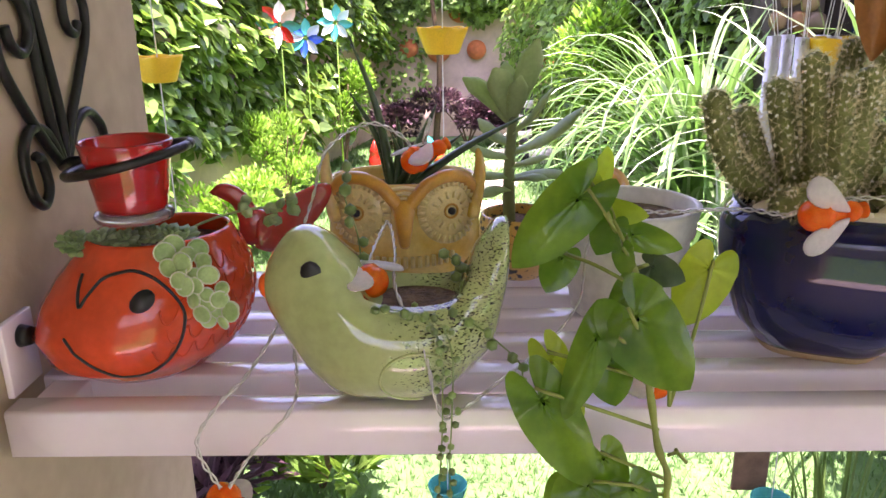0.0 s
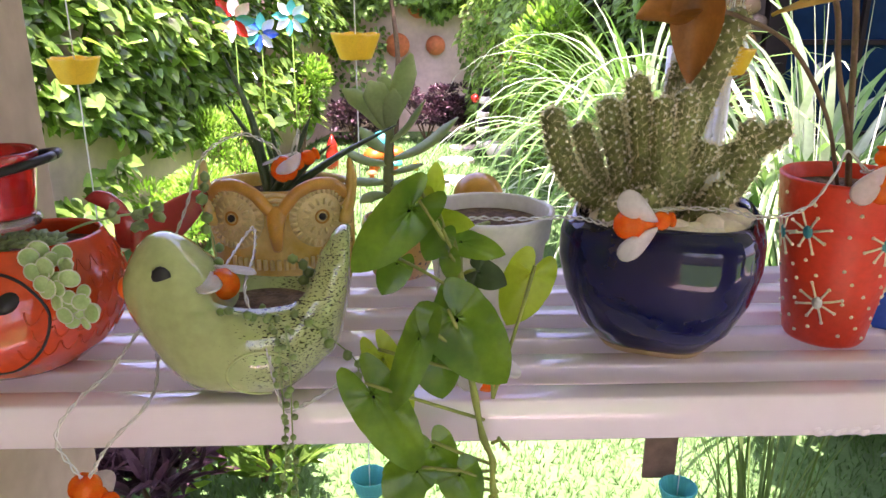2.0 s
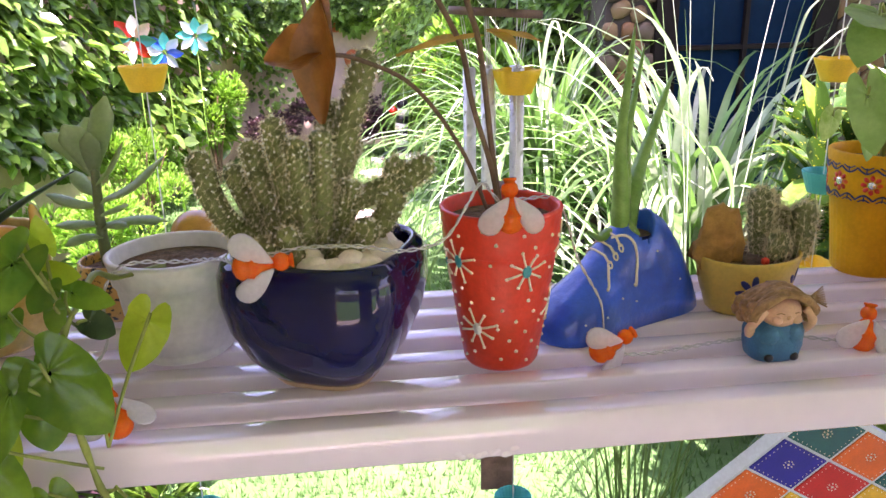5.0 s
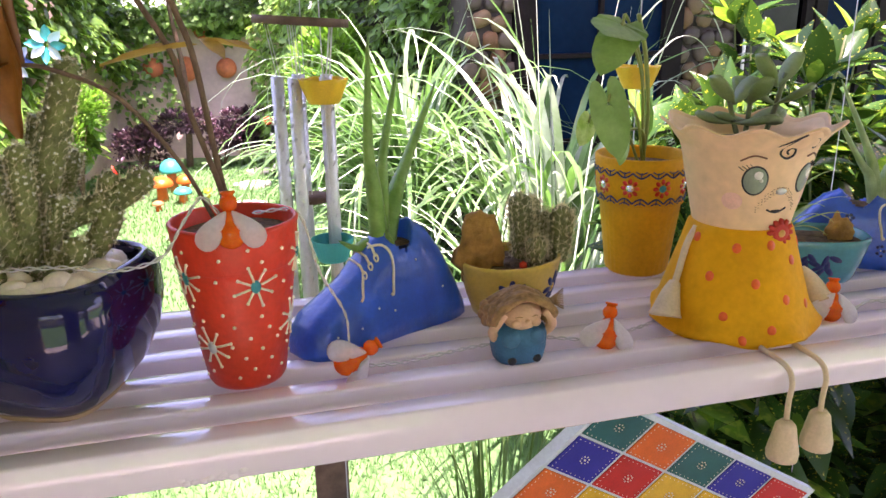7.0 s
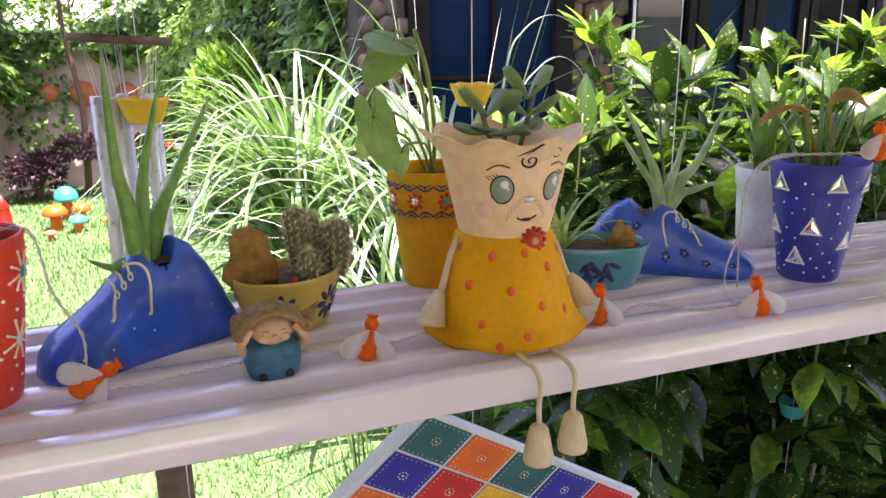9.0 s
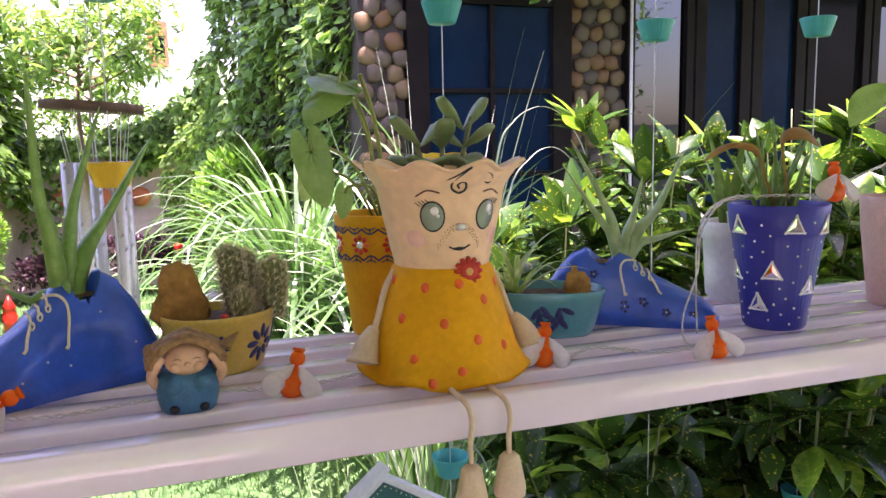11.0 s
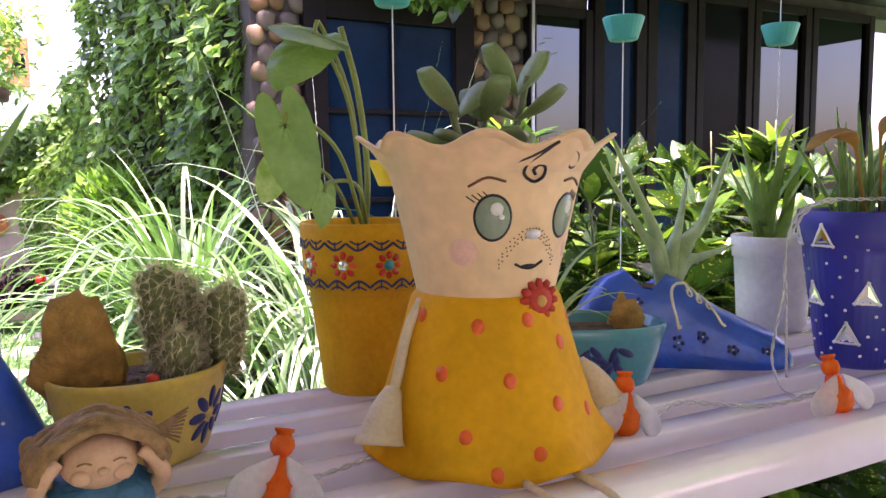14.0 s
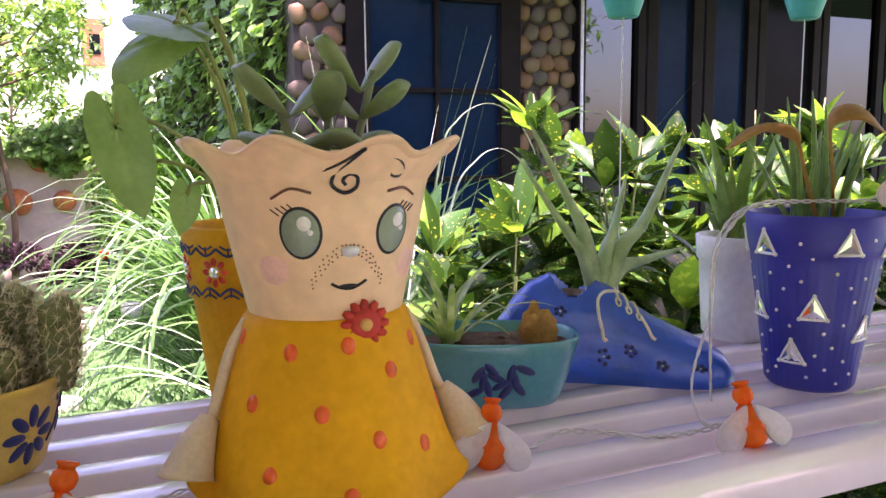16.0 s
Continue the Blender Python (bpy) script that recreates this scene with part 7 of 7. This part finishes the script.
# ---- hanging cup strings at the roof's edge ----
def cup(z, kind, root):
    b = bmesh.new()
    lobes = 6 if kind == "cupyellow" else 0
    if lobes:
        pot = Pot([(0, 0.026), (0.002, 0.028), (0.035, 0.040), (0.042, 0.0415)], wave=(6, 0.07, 0.05, 0.001))
    else:
        pot = Pot([(0, 0.025), (0.002, 0.027), (0.038, 0.0385), (0.042, 0.039)], flute=(26, 0.02, 0.05))
    pot.shell(b, 78, 2, 0.002, 0.036)
    for v in b.verts:
        v.co.z += z - 0.02
    return part("cup", b, kind, root, "yellow flower mould cup" if lobes else "teal fluted mould cup")


for x, cups in ((-0.506, ((1.557, "cupyellow"),)), (-0.027, ((1.598, "cupyellow"), (0.72, "cupteal"))), (0.610, ((1.885, "cupteal"), (1.575, "cupyellow"), (1.287, "cupteal"), (1.16, "cupyellow"), (0.70, "cupteal"))), (1.218, ((1.868, "cupteal"), (1.577, "cupyellow"), (1.365, "cupteal"), (1.18, "cupyellow"), (0.95, "cupteal"))), (1.700, ((1.847, "cupteal"), (0.716, "cupteal"))), (2.137, ((1.868, "cupteal"), (0.72, "cupteal")))):
    root = thing("hanging_cup_string", (x, 1.290 if 0.5 < x < 0.7 else 1.31, 0), "string of baking mould cups hung from the roof edge", "hanging ornament", "hanging cup strings")
    b = bmesh.new()
    tube(b, [(0, 0, 2.75), (0, 0, min(c0 for c0, _ in cups) - 0.35 if len(cups) < 3 else 0.70)], 0.0012, 5)
    part("string", b, "thread", root)
    for z, kind in cups:
        cup(z, kind, root)

# ---- wind chime ----
ch = thing("wind_chime", (0.582, 1.345, 0), "wind chime with round wooden top and engraved metal tubes", "wind chime")
bm = bmesh.new()
bmesh.ops.create_cone(bm, cap_ends=True, segments=40, radius1=0.084, radius2=0.084, depth=0.014, matrix=pose(0, 0, 1.693, 0, 4, 0))
part("top_disc", bm, "chimewood", ch)
for k in range(5):
    a = 2 * math.pi * k / 5 + 0.5
    x, yy = 0.048 * math.cos(a), 0.048 * math.sin(a)
    zb = 1.20 - 0.035 * ((k * 2) % 5) / 2
    bm = bmesh.new()
    tube(bm, [(x, yy, 1.598), (x, yy, zb)], 0.0115, 16)
    tb = part("tube", bm, "alu", ch)
    bm = bmesh.new()
    for i in range(16):
        z = 1.585 - i * 0.024
        if z > zb + 0.01:
            for q in range(3):
                an = q * 2.1 + i * 0.5
                tube(bm, [(x + 0.0112 * math.cos(an + 0.12 * j), yy + 0.0112 * math.sin(an + 0.12 * j), z + 0.007 * (j % 2) + 0.001 * j) for j in range(5)], 0.0011, 4)
    part("engraving", bm, "alu", tb)
    bm = bmesh.new()
    tube(bm, [(x, yy, 1.598), (x * 1.3, yy * 1.3, 1.688)], 0.0008, 5)
    tube(bm, [(x + 0.006, yy, 1.598), (x * 1.3 + 0.004, yy * 1.3, 1.688)], 0.0008, 5)
    part("cord", bm, "thread", tb)
bm = bmesh.new()
bmesh.ops.create_cone(bm, cap_ends=True, segments=28, radius1=0.032, radius2=0.032, depth=0.012, matrix=pose(0, 0, 1.375))
part("striker", bm, "chimewood", ch)
bm = bmesh.new()
tube(bm, [(0, 0, 2.75), (0, 0, 1.70)], 0.0010, 5)
tube(bm, [(0, 0, 1.69), (0, 0, 0.86)], 0.0008, 5)
part("cord", bm, "thread", ch)
bm = box(bmesh.new(), -0.032, 0.038, -0.004, 0.004, 0.705, 0.865, 0.002)
part("sail", bm, "chimewood", ch, "wooden wind sail plate")

# ---- garden ornaments ----
def mushroom(at, r, h, m, stalk):
    s = thing("garden_mushroom", at, "painted clay garden mushroom on the lawn", "ornament", "garden mushrooms")
    b = bmesh.new()
    tube(b, [(0, 0, 0), (0, 0, h * 0.5), (0, 0, h * 0.75)], lambda t: r * (0.5 - 0.15 * t), 14)
    part("stalk", b, stalk, s)
    b = bmesh.new()
    for v in ball(b, (0, 0, h * 0.65), (r, r, h * 0.35), None, 3):
        v.co.z = max(v.co.z, h * 0.60)
    part("cap", b, m, s)


for x, yy, r, h, m, st in ((-0.42, 7.5, 0.13, 0.30, "orange", "orange"), (-0.36, 7.9, 0.13, 0.42, "cupteal", "terra"), (-0.22, 7.35, 0.10, 0.20, "cupteal", "orange"), (-0.22, 7.7, 0.10, 0.26, "orange", "terra"), (-0.42, 7.1, 0.06, 0.12, "terra", "orange"), (-0.0, 7.5, 0.05, 0.12, "cupyellow", "cupyellow")):
    mushroom((x, yy, 0), r * 0.85, h * 0.8, m, st)
gn = thing("garden_gnome", (-0.85, 7.6, 0), "small painted clay garden figure with red cone hat", "ornament")
bm = bmesh.new()
tube(bm, [(0, 0, 0), (0, 0, 0.15), (0, 0, 0.22), (0, 0, 0.23), (0, 0, 0.35)], [0.06, 0.065, 0.05, 0.06, 0.003], 16)
part("body", bm, "tred", gn)
for k, (x, yy) in enumerate(((0.42, 7.9), (0.36, 7.0), (0.55, 8.6), (0.30, 6.2), (0.34, 5.4), (0.45, 4.6))):
    bm = bmesh.new()
    n = 22
    for z in (0.0, 0.035):
        for i in range(n):
            a = 2 * math.pi * i / n
            rr = 0.19 * (1 + 0.08 * noise.noise(Vector((math.cos(a), math.sin(a), k))))
            bm.verts.new((rr * math.cos(a), rr * math.sin(a) * 0.8, z))
    bm.verts.ensure_lookup_table()
    vs = list(bm.verts)
    bm.faces.new(vs[n:])
    for i in range(n):
        bm.faces.new((vs[i], vs[(i + 1) % n], vs[n + (i + 1) % n], vs[n + i]))
    lone("stepping_stone", bm, "stepstone", "pale round stepping stone in the lawn", "paving stone", group="stepping stones", at=pose(x, yy, 0.0), smooth=False)
st = thing("striped_ornament", (0.72, 8.3, 0), "tall black and white striped garden ornament", "ornament")
for k in range(9):
    bm = bmesh.new()
    tube(bm, [(0.015 * math.sin(k), 0, 0.08 * k), (0.015 * math.sin(k + 1), 0, 0.08 * (k + 1))], 0.085 - 0.003 * k, 14)
    part("band", bm, "white" if k % 2 else "black", st)
bm = bmesh.new()
ball(bm, (-0.09, -0.03, 0.62), 0.05, None, 2)
part("knob", bm, "tred", st, "red ball")
bm = Pot([(0, 0.09), (0.05, 0.13), (0.12, 0.14), (0.17, 0.11)]).shell(bmesh.new(), 24, 2, 0.01, 0.04)
lone("white_bowl", bm, "white", "white glazed bowl on the lawn", "pot", at=pose(0.88, 8.1, 0))
for x, z, r in ((0.02, 1.55, 0.15), (-0.25, 1.08, 0.15), (0.22, 1.08, 0.12), (-0.62, 1.1, 0.12), (1.15, 0.9, 0.12)):
    pw = thing("wall_pot", (x, 9.76, z), "round terracotta wall pot", "wall pot", "wall pots")
    bm = bmesh.new()
    for v in ball(bm, (0, 0, 0), (r, 0.10, r), None, 3):
        v.co.y = min(v.co.y, 0.03)
    part("body", bm, "terra", pw)


def pinwheel(at, cols, r, stick):
    s = thing("pinwheel", at, "colourful plastic pinwheel on a stick", "pinwheel", "pinwheels")
    b = bmesh.new()
    tube(b, [(0, 0.02, 0), (0, 0.02, stick)], 0.005, 8)
    part("stick", b, "lime", s)
    for k in range(8):
        b = bmesh.new()
        a = 2 * math.pi * k / 8
        d = Vector((math.cos(a), 0, math.sin(a)))
        leaf(b, aim(Vector((0, 0, stick)) + d * 0.02, d, (0.4 * math.sin(a), -1, -0.4 * math.cos(a))), r, r * 0.62, 0.6, -0.25, 4)
        part("vane", b, cols[k % len(cols)], s)


pinwheel((-1.40, 6.2, 0), ["cupteal", "blush", "panelwhite", "tred"], 0.16, 1.50)
pinwheel((-1.28, 6.6, 0), ["shoe", "panelwhite", "cupteal"], 0.14, 1.38)
pinwheel((-1.02, 6.6, 0), ["cupteal", "panelwhite"], 0.13, 1.50)

# ---- the house ----
hs = thing("house_front", (0, 4.6, 0), "house front of river stone pillars, dark wood and blue panes", "house")
for q in ((1.80, 2.09, 0.02, 0.5, 0, 5.0), (3.26, 3.66, 0.02, 0.5, 0, 5.0), (2.09, 3.26, 0.02, 0.5, 2.66, 5.0), (3.66, 9.0, 0.06, 0.5, 2.95, 5.0), (3.66, 4.24, 0.061, 0.49, 2.72, 2.95)):
    part("wall", box(bmesh.new(), *q), "stonebase", hs, "stone faced wall", smooth=False)


def panel(x0, x1, z0, z1, kind, cols=1, rows=1, fw=0.07):
    b = bmesh.new()
    box(b, x0, x0 + fw, -0.03, 0.06, z0, z1, 0.004)
    box(b, x1 - fw, x1, -0.03, 0.06, z0, z1, 0.004)
    box(b, x0 + fw, x1 - fw, -0.027, 0.06, z1 - fw, z1, 0.004)
    box(b, x0 + fw, x1 - fw, -0.027, 0.06, z0, z0 + fw * 1.5, 0.004)
    w_, h_ = (x1 - x0 - 2 * fw) / cols, (z1 - z0 - 2.5 * fw) / rows
    for i in range(1, cols):
        box(b, x0 + fw + w_ * i - 0.015, x0 + fw + w_ * i + 0.015, -0.024, 0.05, z0 + fw * 1.5, z1 - fw, 0.003)
    for i in range(1, rows):
        box(b, x0 + fw, x1 - fw, -0.020, 0.05, z0 + fw * 1.5 + h_ * i - 0.015, z0 + fw * 1.5 + h_ * i + 0.015, 0.003)
    f_ = part("door_frame", b, "darkwood", hs, "dark stained wooden frame", smooth=False)
    for i in range(cols):
        for k in range(rows):
            b = box(bmesh.new(), x0 + fw + w_ * i + 0.002, x0 + fw + w_ * (i + 1) - 0.002, 0.012, 0.02, z0 + fw * 1.5 + h_ * k, z0 + fw * 1.5 + h_ * (k + 1))
            part("pane", b, kind, f_, smooth=False)


panel(2.10, 3.25, 0.12, 2.65, "bluepane", 2, 4, 0.14)
panel(3.68, 4.22, 0.12, 2.72, "skypane", 1, 1, 0.06)
panel(4.24, 4.72, 0.12, 2.95, "bluepane", 1, 1, 0.09)
panel(4.74, 5.22, 0.12, 2.95, "bluepane", 1, 1, 0.09)
panel(5.24, 5.85, 0.12, 2.95, "darkpane", 1, 1, 0.07)
panel(5.87, 6.55, 0.12, 2.95, "skypane", 1, 1, 0.07)
panel(6.57, 7.4, 0.12, 2.95, "skypane", 1, 1, 0.07)
part("downpipe", tube(bmesh.new(), [(3.69, -0.06, 0.12), (3.69, -0.06, 3.0)], 0.011, 12), "white", hs, "white downpipe")
bm = box(bmesh.new(), 1.9, 9.0, -0.9, 0.02, 0.0, 0.12, 0.01)
part("plinth", bm, "floor", hs, "stone step", smooth=False)
bm = box(bmesh.new(), 2.2, 9.0, -1.3, 0.5, 5.0, 5.2)
part("roof", bm, "roof", hs, "flat roof edge", smooth=False)
# added above the view to keep sky light off the house front
bm = box(bmesh.new(), 2.3, 9.0, -2.0, 0.02, 3.05, 3.2)
part("shade_slab", bm, "darkwood", hs, "unseen dark slab added to shade the house front", smooth=False)
protos = []
for v in range(4):
    b = bmesh.new()
    for q in ball(b, (0, 0, 0), 1, None, 2):
        k = (abs(q.co.x) ** 3.2 + abs(q.co.y) ** 3.2 + abs(q.co.z) ** 3.2) ** (-1 / 3.2)
        q.co *= k * (1 + 0.20 * noise.noise(q.co * 1.3 + Vector((v * 7, 0, 0))))
    me = bpy.data.meshes.new("stone")
    b.to_mesh(me)
    b.free()
    me.polygons.foreach_set("use_smooth", [True] * len(me.polygons))
    me.materials.append(M["cobble%d" % v])
    protos.append(me)


def stones(x0, x1, z0, z1, step=0.115):
    z, row = z0, 0
    while z < z1:
        x = x0 + (row % 2) * step * 0.5
        while x < x1:
            ob = new("stone", random.choice(protos))
            ob.parent = hs
            ob.matrix_basis = pose(x + rnd(-0.02, 0.02), 0.015, z + rnd(-0.02, 0.02), 0, rnd(-28, 28) + 90 * random.randrange(4), 0) @ Matrix.Diagonal((step * rnd(0.44, 0.56), 0.035, step * rnd(0.42, 0.54), 1))
            x += step
        z += step * 0.92
        row += 1


stones(1.84, 2.08, 0.9, 3.0)
stones(3.29, 3.66, 1.2, 3.0)
stones(2.13, 3.26, 2.72, 3.0)

# ---- far building and lawn grass ----
fb = thing("far_building", (0, 26, 0), "distant building with a red brick turret, wall whitened as overexposed", "building")
# white colour stands for the wall's overexposed haze
bm = box(bmesh.new(), -3.5, 4.0, 0.3, 3.0, 0, 4.3)
part("wall", bm, "white", fb, "far wall coloured white as overexposed", smooth=False)
bm = box(bmesh.new(), -0.1, 0.52, 0, 1.0, 4.28, 5.65)
part("turret", bm, "brick", fb, "red brick turret", smooth=False)
bm = box(bmesh.new(), 0.12, 0.42, -0.02, -0.005, 4.6, 5.2)
part("window", bm, "darkpane", fb, smooth=False)
bm = bmesh.new()
for _ in range(42000):
    x, yy = rnd(-1.6, 2.2), 1.7 + 7.6 * random.random() ** 1.5
    a, L = rnd(0, 6.283), rnd(0.025, 0.055)
    w_ = 0.0022 + 0.0006 * yy
    p = Vector((x, yy, 0.0))
    s_ = Vector((-math.sin(a), math.cos(a), 0)) * w_
    bm.faces.new((bm.verts.new(p - s_), bm.verts.new(p + s_), bm.verts.new(p + Vector((math.cos(a) * L * 0.6, math.sin(a) * L * 0.6, L)))))
lone("grass", bm, "grass", "short bright green lawn grass blades", "grass", "stuff", smooth=False)
